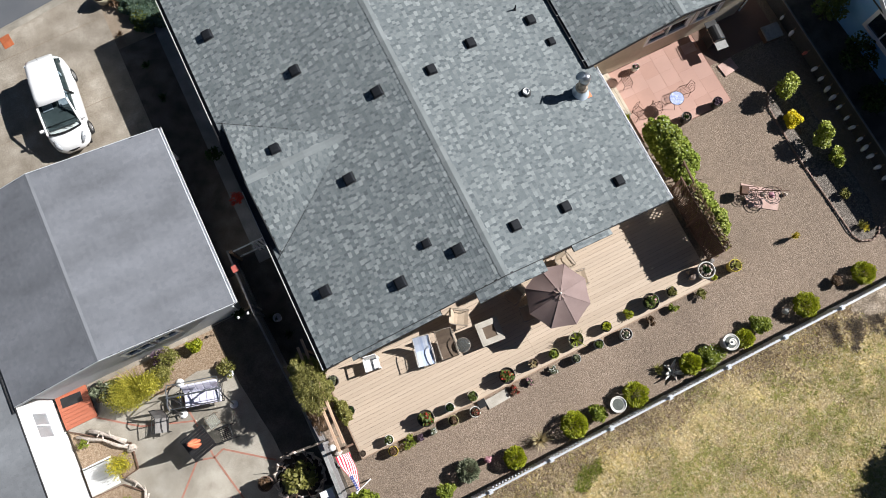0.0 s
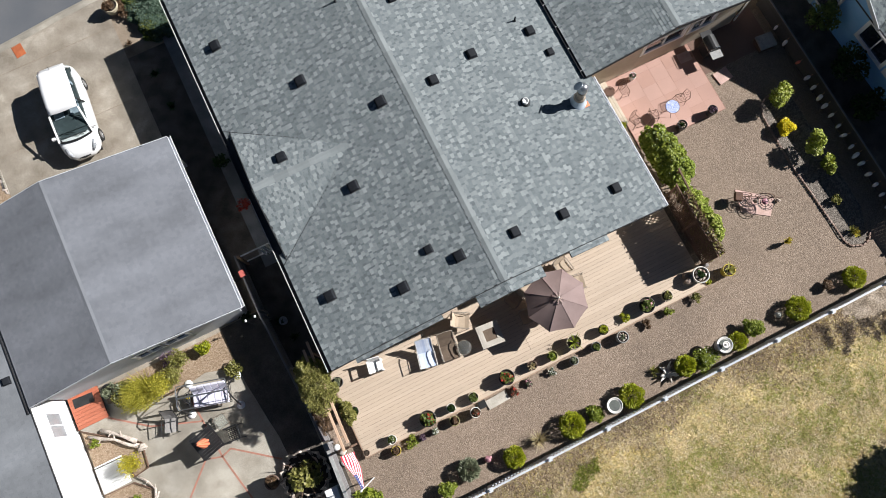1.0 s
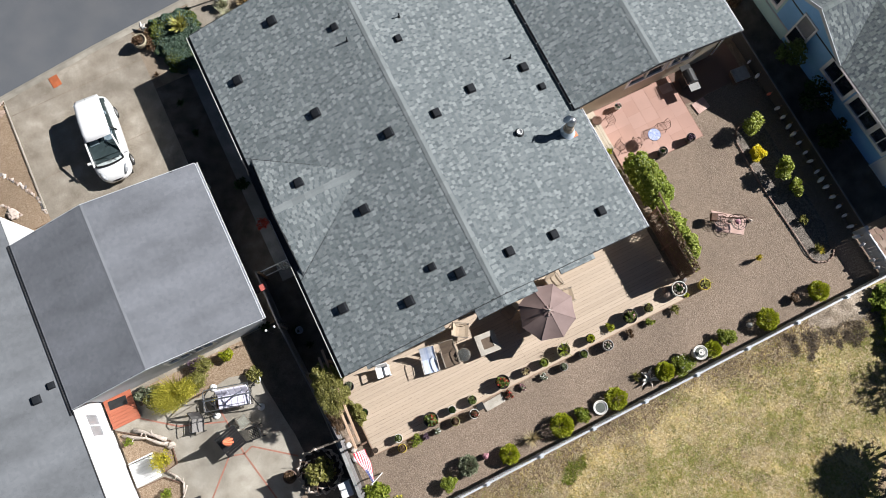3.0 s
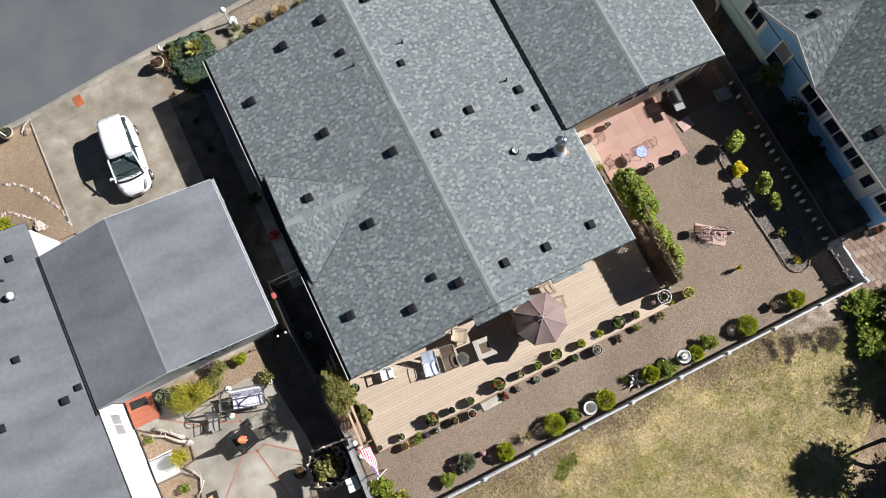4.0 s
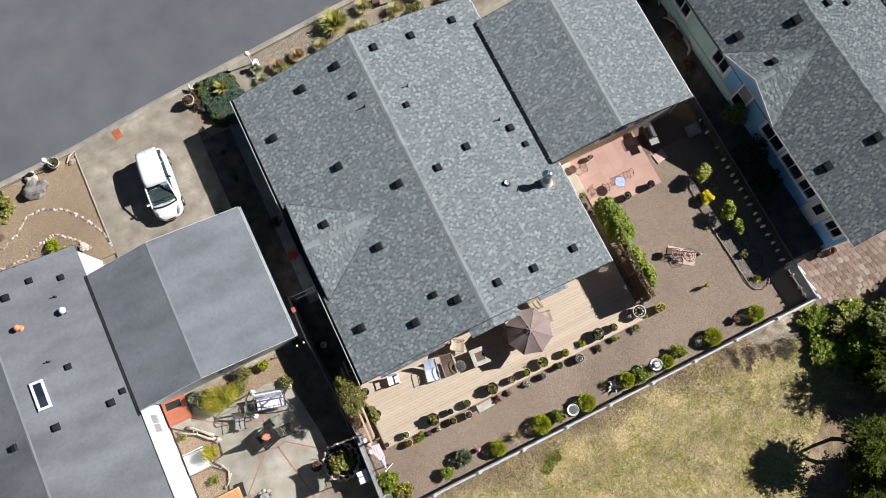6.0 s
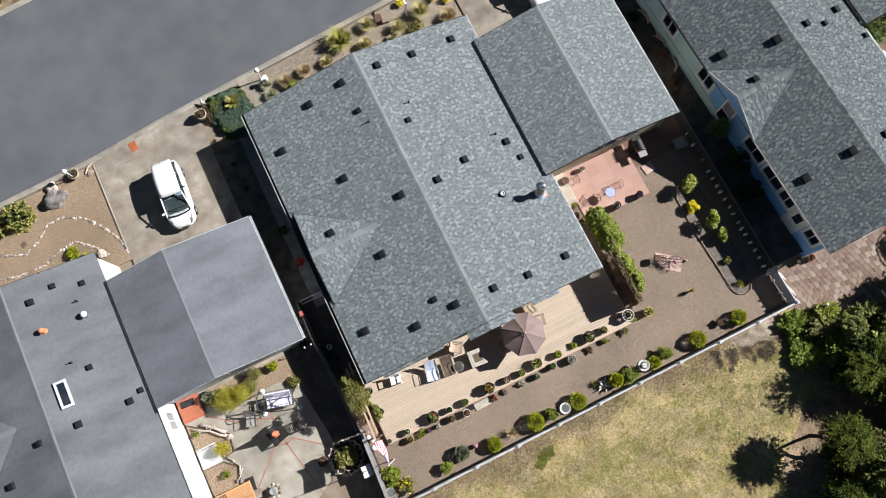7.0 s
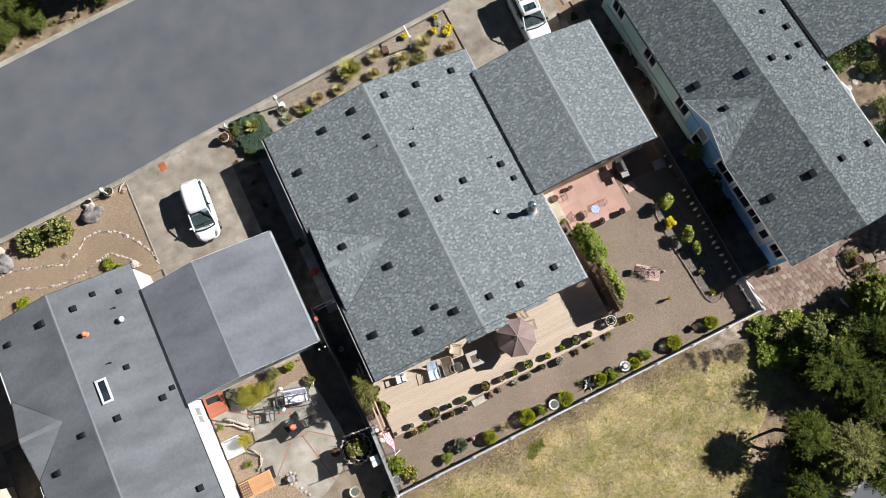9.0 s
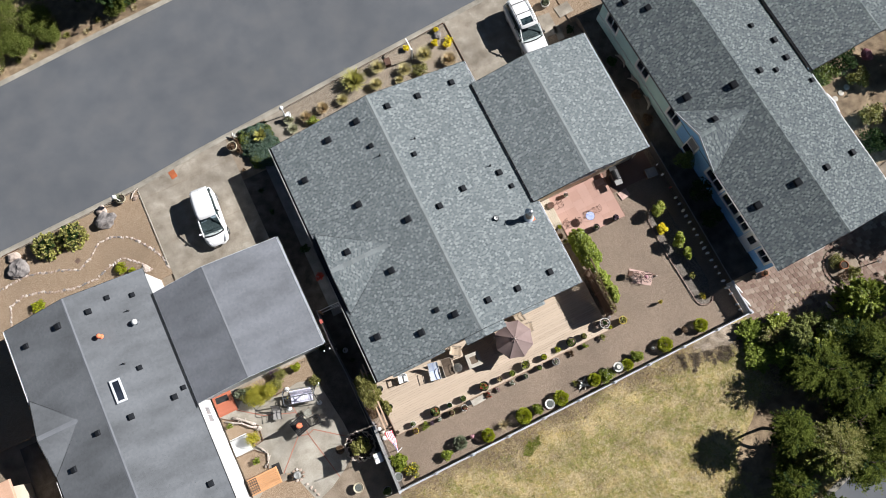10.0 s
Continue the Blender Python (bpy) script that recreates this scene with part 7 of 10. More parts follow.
for q in ((-0.48, -0.48, 0.48, -0.24), (-0.48, 0.24, 0.48, 0.48), (-0.48, -0.24, -0.24, 0.24), (0.24, -0.24, 0.48, 0.24)):
    part("rim", box(q[0], q[1], 0.55, q[2], q[3], 0.61, bevel=0.012), "slab", fp)
part("burner", box(-0.24, -0.24, 0.5, 0.24, 0.24, 0.585), "brown_sling", fp)
part("body", box(-0.4, -0.4, 0.02, 0.4, 0.4, 0.55), "dark_wood", fp)

um = thing("patio_umbrella", "open mauve-brown canvas umbrella over a table", "umbrella", 5.6, 1.72, DZ, 6)
part("pole", tube([(0, 0, 0.0), (0, 0, 2.4)], 0.025, None, 10), "tube", um)
part("base", lathe([(0.3, 0), (0.3, 0.05), (0.1, 0.09), (0.04, 0.25), (0, 0.25)], 20), "black_metal", um, smooth=True)
RU, ZT, ZB = 1.3, 2.32, 1.66
for k in range(8):
    a0, a1 = math.pi / 4 * k, math.pi / 4 * (k + 1)
    bm = bmesh.new()
    rows = []
    for i in range(7):
        t = 0.12 + 0.88 * i / 6
        row = []
        for j in range(5):
            f = j / 4
            a = a0 + (a1 - a0) * f
            chord = math.cos(math.pi / 8) / math.cos((f - 0.5) * math.pi / 4)
            sag = 1 - math.sin(f * math.pi) * 0.018 * t
            r = RU * t * chord * sag * (1.0)
            row.append(bm.verts.new((r * math.cos(a), r * math.sin(a), ZT - (ZT - ZB) * (t ** 1.15) - 0.03 * math.sin(f * math.pi) * t)))
        rows.append(row)
    for A, B in zip(rows, rows[1:]):
        for j in range(4):
            bm.faces.new((A[j], A[j + 1], B[j + 1], B[j]))
    part("canopy_panel", bm, "umbrella", um, smooth=True)
    part("seam", tube([(RU * t_ * math.cos(a0), RU * t_ * math.sin(a0), ZT - (ZT - ZB) * (t_ ** 1.15) + 0.004) for t_ in (0.12, 0.4, 0.7, 1.0)], 0.006, None, 4), "umbrella", um)
    part("rib", tube([(0, 0, ZT - 0.03), (RU * 0.5 * math.cos(a0), RU * 0.5 * math.sin(a0), ZT - 0.03 - (ZT - ZB) * 0.45), (RU * math.cos(a0), RU * math.sin(a0), ZB - 0.02)], 0.01, None, 5), "tube", um)
for k in range(8):
    a0 = math.pi / 4 * k
    bm = bmesh.new()
    fan = [bm.verts.new((r * math.cos(a0 + d), r * math.sin(a0 + d), ZT + z)) for r, d, z in ((0.03, 0.0, 0.05), (0.24, 0.06, -0.05), (0.26, 0.39, -0.1), (0.24, 0.73, -0.05), (0.03, 0.78, 0.05))]
    bm.faces.new((fan[0], fan[1], fan[2]))
    bm.faces.new((fan[0], fan[2], fan[4]))
    bm.faces.new((fan[4], fan[2], fan[3]))
    part("vent_flap", bm, "umbrella", um)
part("finial", lathe([(0.03, ZT + 0.11), (0.04, ZT + 0.15), (0, ZT + 0.19)], 10), "pot_white", um, smooth=True)
dt = thing("patio_table", "round glass-topped patio table under an umbrella", "table", 5.6, 1.72, DZ)
part("top", lathe([(0.05, 0.7), (0.62, 0.7), (0.63, 0.71), (0.62, 0.72), (0.05, 0.72)], 28), "tan_sling", dt, smooth=True)
for a in (0.8, 2.4, 3.9, 5.5):
    part("leg", tube([(0.5 * math.cos(a), 0.5 * math.sin(a), 0), (0.42 * math.cos(a), 0.42 * math.sin(a), 0.7)], 0.018, None, 6), "tube", dt)


def wire_chair(x, y, z, rz, label):
    c = thing("bistro_chair", label, "chair", x, y, z, rz, "bistro chairs")
    for k in range(7):
        part("seat_wire", tube([(-0.18 + 0.06 * k, -0.18, 0.44), (-0.18 + 0.06 * k, 0.18, 0.44)], 0.007, None, 4), "rust", c)
    part("seat_rim", tube([(-0.2, -0.18, 0.44), (0, -0.22, 0.44), (0.2, -0.18, 0.44), (0.2, 0.18, 0.44), (-0.2, 0.18, 0.44)], 0.012, None, 5, True), "rust", c)
    part("back_frame", tube([(-0.2, 0.18, 0.44), (-0.22, 0.24, 0.8), (0, 0.28, 0.92), (0.22, 0.24, 0.8), (0.2, 0.18, 0.44)], 0.012, None, 5), "rust", c)
    for k in range(3):
        part("scroll", tube([(-0.1 + 0.1 * k, 0.19, 0.46), (-0.14 + 0.1 * k, 0.22, 0.65), (-0.06 + 0.1 * k, 0.25, 0.72), (-0.1 + 0.1 * k, 0.27, 0.87)], 0.008, None, 4), "rust", c)
    for sx, sy in ((-0.19, -0.17), (0.19, -0.17), (-0.19, 0.17), (0.19, 0.17)):
        part("leg", tube([(sx, sy, 0.44), (sx * 1.15, sy * 1.2, 0)], 0.011, None, 5), "rust", c)


mt = thing("mosaic_table", "small round blue and white mosaic table", "table", 14.39, 7.05, 0.05)
part("top", lathe([(0, 0.69), (0.3, 0.69), (0.305, 0.705), (0.3, 0.72), (0, 0.72)], 28), "mosaic", mt)
part("rim", tube([(0.308 * math.cos(a * 0.2618), 0.308 * math.sin(a * 0.2618), 0.705) for a in range(24)], 0.012, None, 5, True), "black_metal", mt)
for a in (0.5, 2.6, 4.7):
    part("leg", tube([(0.26 * math.cos(a), 0.26 * math.sin(a), 0), (0.05 * math.cos(a), 0.05 * math.sin(a), 0.35), (0.25 * math.cos(a), 0.25 * math.sin(a), 0.69)], 0.01, None, 5), "black_metal", mt)
wire_chair(15.05, 7.3, 0.05, -100, "rusty wire bistro chair beside a mosaic table")
wire_chair(13.6, 7.15, 0.05, 80, "dark wire bistro chair drawn up to a table")
wire_chair(12.75, 7.3, 0.05, 20, "rusty wire chair near the steps")
wire_chair(13.0, 8.75, 0.05, 0, "rusty wire chair against the cream wall")
wt = thing("wire_table", "low round wire plant stand against the wall", "table", 12.35, 8.95, 0.05)
part("ring", tube([(0.24 * math.cos(a * 0.4488), 0.24 * math.sin(a * 0.4488), 0.5) for a in range(14)], 0.012, None, 5, True), "rust", wt)
part("shelf", lathe([(0, 0.48), (0.22, 0.48), (0.22, 0.49), (0, 0.49)], 16), "rust", wt)
for a in (0.5, 2.6, 4.7):
    part("leg", tube([(0.22 * math.cos(a), 0.22 * math.sin(a), 0), (0.22 * math.cos(a), 0.22 * math.sin(a), 0.5)], 0.01, None, 5), "rust", wt)

grill = thing("gas_grill", "black gas grill with steel lid band and side shelf", "grill", 17.38, 8.85, 0.02, -95)
part("cart", box(-0.3, -0.28, 0.1, 0.3, 0.28, 0.75, bevel=0.02), "black", grill)
bm = bmesh.new()
prof = [(0.28 * math.cos(a * math.pi / 8), 0.78 + 0.24 * math.sin(a * math.pi / 8)) for a in range(9)]
A = [bm.verts.new((-0.36, y, z)) for y, z in prof]
B = [bm.verts.new((0.36, y, z)) for y, z in prof]
for k in range(8):
    bm.faces.new((A[k], A[k + 1], B[k + 1], B[k]))
bm.faces.new(A)
bm.faces.new(B)
part("lid", bm, "black", grill, smooth=False)
part("lid_band", tube([(0.33, 0.27, 0.8), (0.33, 0.2, 0.97), (0.33, 0.0, 1.035), (0.33, -0.2, 0.97), (0.33, -0.27, 0.8)], 0.025, None, 6), "chrome", grill)
part("handle", tube([(-0.3, -0.33, 0.9), (0.3, -0.33, 0.9)], 0.014, None, 6), "chrome", grill)
part("side_shelf", box(0.36, -0.26, 0.76, 0.72, 0.26, 0.79), "pot_grey", grill, "grey metal side shelf")
part("side_shelf", box(-0.66, -0.26, 0.76, -0.36, 0.26, 0.79), "black", grill)
for sx in (-0.28, 0.28):
    part("wheel", lathe([(0, -0.02), (0.09, -0.02), (0.09, 0.02), (0, 0.02)], 14, at=(sx, 0.2, 0.09)), "rubber", grill)
    part("leg", box(sx - 0.02, -0.26, 0, sx + 0.02, -0.22, 0.12), "black", grill)
pc = thing("patio_cube", "dark cushioned stool in deep shade", "stool", 19.9, 8.0, 0.02, -5)
part("cushion", box(-0.4, -0.35, 0.3, 0.4, 0.35, 0.42, bevel=0.05), "pot_grey", pc)
part("frame", box(-0.36, -0.31, 0, 0.36, 0.31, 0.3), "dark_wood", pc)

# buoys hung along the eastern fence
BUOY_Y = (8.3, 7.5, 6.4, 5.6, 5.1, 4.6, 4.15, 3.65, 3.1, 2.6, 2.05, 1.65, 1.2, 0.65, 0.15, -0.35, -0.95, -1.5, -1.9, -2.75, -3.15)
random.seed(31)
for i, y in enumerate(BUOY_Y):
    s = random.uniform(0.65, 1.0)
    b = thing("fishing_buoy", "faded red fishing buoy on a fence" if i == 2 else "pale worn fishing buoy hung on a fence", "buoy", 20.5, y, 0.78, 0, "buoys on the fence")
    b.matrix_basis = pose(20.46, y, 0.8, random.uniform(-12, 12), random.uniform(18, 40), 0) @ Matrix.Scale(s * 0.86, 4)
    part("float", lathe([(0.02, -0.42), (0.07, -0.36), (0.11, -0.2), (0.1, -0.05), (0.05, 0.03), (0.0, 0.04)], 12), "buoy_red" if i == 2 else "buoy", b, smooth=True)
    part("stick", tube([(0, 0, 0.0), (0, 0, 0.22)], 0.018, None, 6), "wood", b)
    part("cord", tube([(0, 0, 0.18), b.matrix_basis.inverted() @ Vector((20.74, y, 0.93))], 0.005, None, 4), "black", b)

# ornaments in the gravel
rug = solid("paving_mat", prism([(14.98, 1.66), (16.02, 0.94), (16.6, 1.6), (15.25, 2.66)], 0.0, 0.03), "pink_slab", "pink flat slab under an iron ornament", "slab")
bk = thing("iron_planter", "rusty iron tricycle planter with round baskets", "planter", 15.72, 1.82, 0.03, -33)
for x, r in ((0.3, 0.38), (-0.5, 0.27)):
    part("wheel", tube([(x + r * math.cos(a * 0.3491), 0.18, r + r * math.sin(a * 0.3491)) for a in range(18)], 0.018, None, 5, True), "rust", bk)
    for q, z_ in ((1.0, 1.3), (0.8, 1.12), (0.5, 1.0), (0.25, 0.98)):
        part("basket_ring", tube([(x + q * r * math.cos(a * 0.3491), -0.1 + q * r * math.sin(a * 0.3491), r * z_) for a in range(18)], 0.014, None, 5, True), "black_metal", bk)
    for k in range(8):
        a = k * math.pi / 4
        part("spoke", tube([(x, -0.1, r * 1.1), (x + r * 0.95 * math.cos(a), -0.1 + r * 0.95 * math.sin(a), r * 1.3)], 0.01, None, 4), "black_metal", bk)
part("frame", tube([(-0.8, 0.0, 0.5), (-0.35, 0.05, 0.45), (0.1, 0.05, 0.6), (0.45, 0.0, 0.9), (0.9, 0.1, 0.75)], 0.02, None, 5), "rust", bk)
part("front_box", box(-1.0, -0.18, 0.3, -0.7, 0.18, 0.55, bevel=0.01), "rust", bk)
part("pebble", rock_mesh("pebble", 0.14, "stone_white", 77, 0.7, 1), None, bk).location = (-0.1, -0.1, 0.4)
part("pebble", rock_mesh("pebble", 0.17, "fl_pink", 78, 0.4, 1), None, bk).location = (0.25, -0.1, 0.52)
part("front_stone", rock_mesh("front_stone", 0.13, "stone_white", 79, 0.8, 1), None, bk).location = (1.0, 0.15, 0.05)


def bird_bath(x, y, r, h, mat, label, tiers=1):
    b = thing("bird_bath", label, "bird bath", x, y, 0, 0, "bird baths")
    part("pedestal", lathe([(r * 0.6, 0), (r * 0.6, 0.05), (r * 0.25, 0.12), (r * 0.2, h * 0.8), (r * 0.35, h * 0.9), (0, h * 0.9)], 18), mat, b, smooth=True)
    part("bowl", lathe([(r * 0.3, h * 0.85), (r * 0.8, h * 0.92), (r, h), (r * 0.97, h + 0.03), (r * 0.88, h), (r * 0.6, h - 0.05), (0, h - 0.06)], 28), mat, b, smooth=True)
    part("water", lathe([(0, h - 0.035), (r * 0.8, h - 0.035), (r * 0.8, h - 0.04)], 24), "water", b)
    for k in range(tiers):
        part("upper_bowl", lathe([(r * 0.1, h - 0.05), (r * 0.12, h + 0.1), (r * 0.36, h + 0.14), (r * 0.42, h + 0.18), (r * 0.33, h + 0.16), (r * 0.12, h + 0.12), (r * 0.1, h + 0.2), (0, h + 0.22)], 22), mat, b, smooth=True)


bird_bath(5.96, -3.05, 0.33, 0.65, "pot_white", "white round bird bath by the fence", 0)
bird_bath(11.16, -2.9, 0.34, 0.7, "pot_white", "two-tiered pale stone bird bath by the fence")
bird_bath(-7.63, -2.35, 0.34, 0.4, "pot_cream", "low round stone basin on dry lawn", 0)
bird_bath(-5.0, -2.85, 0.3, 0.6, "pot_grey", "grey round fountain top by the fence corner", 0)
dr = thing("driftwood_sculpture", "white twisted driftwood branches among dark stones", "driftwood", 8.66, -2.95)
rng_d = random.Random(57)
for i in range(11):
    a, L = i * 0.61 + rng_d.uniform(-0.3, 0.3), rng_d.uniform(0.25, 0.55)
    p = Vector((rng_d.uniform(-0.12, 0.12), rng_d.uniform(-0.1, 0.1), 0.05))
    pts, rad = [tuple(p)], [0.075]
    for q in range(4):
        a += rng_d.uniform(-0.7, 0.7)
        p = p + Vector((math.cos(a) * L / 4, math.sin(a) * L / 4, rng_d.uniform(0.0, 0.13)))
        pts.append(tuple(p))
        rad.append((0.075, 0.06, 0.04, 0.015)[q] * rng_d.uniform(0.8, 1.25))
    part("branch", tube(pts, rad, None, 6), "pot_white" if i % 4 else "driftwood", dr, smooth=True)
for i in range(6):
    ob = part("stone", rock_mesh("stone", 0.13, "stone", 90 + i, 0.7, 1), None, dr)
    ob.location = (-0.45 + 0.13 * i, 0.28 - 0.12 * (i % 3), 0)
for x, y, lab, m_ in ((0.44, -2.7, "small pink garden ornament bird on a stake", "fl_pink"), (14.0, -2.85, "small white garden ornament by a shrub", "pot_white"), (12.3, 0.3, "grey craggy rock ornament at the deck corner", "stone")):
    o = thing("garden_ornament", lab, "ornament", x, y, 0)
    part("figure", rock_mesh("figure", 0.16, m_, int(x * 7), 1.2, 2), None, o).location = (0, 0, 0.15)
    part("stake", tube([(0, 0, 0), (0.05, 0, 0.2)], 0.015, None, 5), "black_metal", o)
rk = thing("rock_ornament", "craggy dark and white rock sculpture beside a planter", "ornament", 11.3, 0.15, DZ)
for i in range(6):
    ob = part("rock", rock_mesh("rock", 0.17, "stone_white" if i % 2 else "stone", 200 + i, 1.1, 2), None, rk)
    ob.location = (0.14 * math.sin(i * 2), 0.14 * math.cos(i * 2), 0.13 * (i // 2))

# flag on a pole
fl = thing("flag_on_pole", "striped red, white and blue flag on a tall white pole", "flag", -4.05, -1.32)
part("pole", tube([(0, 0, -0.1), (0, 0, 2.2), (0, 0, 4.38)], [0.028, 0.024, 0.018], None, 8), "white", fl)
part("finial", lathe([(0, 4.36), (0.05, 4.41), (0, 4.46)], 10), "white", fl, smooth=True)
for z in (3.06, 3.92):
    part("clip", tube([(0, 0, z), (-0.05, 0.03, z)], 0.014, None, 5), "metal", fl)
HT, HB, FT, FB = (Vector(p) for p in ((-0.03, 0.02, 3.95), (-0.03, 0.02, 3.05), (-0.3, 1.36, 3.7), (0.18, 1.3, 3.0)))


def flag_at(u, v):
    """u along the fly, v down the hoist, in 0..1: a cloth in a light breeze, twisted over at the fly."""
    p = (HT * (1 - v) + HB * v) * (1 - u) + (FT * (1 - v) + FB * v) * u
    w = 0.11 * math.sin(6.5 * u + 5.0 * v) * (0.3 + 0.7 * u)
    return (p.x + w * 0.6, p.y, p.z - 0.12 * math.sin(math.pi * u) + w)


def cloth(u0, u1, v0, v1, nu, off=0.0):
    bm = bmesh.new()
    g_ = [[bm.verts.new(Vector(flag_at(u0 + (u1 - u0) * i / nu, v)) + Vector((off, 0, off))) for i in range(nu + 1)] for v in (v0, v1)]
    for i in range(nu):
        bm.faces.new((g_[0][i], g_[0][i + 1], g_[1][i + 1], g_[1][i]))
    return bm


for k in range(13):
    part("stripe", cloth(0.4 if k < 7 else 0.0, 1.0, k / 13, (k + 1) / 13, 16), "flag_red" if k % 2 == 0 else "flag_white", fl, smooth=True)
for k in range(7):
    part("canton", cloth(0.0, 0.4, k / 13, (k + 1) / 13, 8), "flag_blue", fl, smooth=True)
bm = bmesh.new()
for i in range(6):
    for j in range(5):
        for side in (0.006, -0.006):
            c = Vector(flag_at(0.04 + 0.064 * i, 0.05 + 0.1 * j)) + Vector((side * 2, -side, side))
            e1 = (Vector(flag_at(0.05 + 0.064 * i, 0.05 + 0.1 * j)) - Vector(flag_at(0.03 + 0.064 * i, 0.05 + 0.1 * j))).normalized() * 0.022
            e2 = (Vector(flag_at(0.04 + 0.064 * i, 0.06 + 0.1 * j)) - Vector(flag_at(0.04 + 0.064 * i, 0.04 + 0.1 * j))).normalized() * 0.022
            bm.faces.new([bm.verts.new(c + e1), bm.verts.new(c + e2), bm.verts.new(c - e1), bm.verts.new(c - e2)])
part("star_field", bm, "flag_white", fl, kind="stuff")
for i, (x, y, r, mat, f_) in enumerate(((-4.5, -1.9, 0.55, "leaf_bright", None), (-4.0, -2.85, 0.5, "leaf_olive", "fl_yellow"), (-4.6, -2.3, 0.4, "leaf_bright", None))):
    bush(x, y, r, 0.75, mat, "leafy shrub at the fence corner", 700 + i, 900, 0.085, flowers=f_)
for i, (x, y) in enumerate(((-4.75, 0.15), (-4.8, -0.35), (-4.85, 0.7))):
    solid("ornament_stone", rock_mesh("ornament_stone", 0.15, "stone_white", 240 + i, 0.9, 2), None, "pale ornament stone on the fence side", "rock", x=x, y=y)


# ---- cars ----
def loft(rings, bm=None, caps=True):
    bm = bm or bmesh.new()
    R = [[bm.verts.new(p) for p in r] for r in rings]
    n = len(R[0])
    for A, B in zip(R, R[1:]):
        for k in range(n):
            bm.faces.new((A[k], A[(k + 1) % n], B[(k + 1) % n], B[k]))
    if caps:
        bm.faces.new(R[0])
        bm.faces.new(R[-1])
    return bm


def body_ring(y, w, zb, zs, zt):
    half = [(w * 0.86, zb), (w * 0.97, zb + 0.1), (w, (zb + zs) / 2), (w * 0.985, zs - 0.08), (w * 0.93, zs), (w * 0.7, zs + (zt - zs) * 0.75), (w * 0.3, zt)]
    return [(x, y, z) for x, z in half] + [(-x, y, z) for x, z in half[::-1]]


def cabin_ring(y, wl, zl, wt, zt):
    half = [(wl, zl), (wl * 0.4 + wt * 0.6, zl + (zt - zl) * 0.62), (wt, zt - 0.05), (wt * 0.8, zt), (wt * 0.4, zt + 0.015)]
    return [(x, y, z) for x, z in half] + [(-x, y, z) for x, z in half[::-1]]


def wheel(parent, x, y, r, w):
    s = 1 if x > 0 else -1
    t = part("tyre", lathe([(r * 0.6, -w / 2), (r * 0.95, -w / 2), (r, -w * 0.3), (r, w * 0.3), (r * 0.95, w / 2), (r * 0.6, w / 2)], 24), "rubber", parent, smooth=True)
    t.matrix_basis = pose(x, y, r, 0, 90, 0)
    part("rim", lathe([(0, s * w * 0.38), (r * 0.2, s * w * 0.4), (r * 0.58, s * w * 0.34), (r * 0.62, s * w * 0.48)], 20), "rim", t, smooth=True)


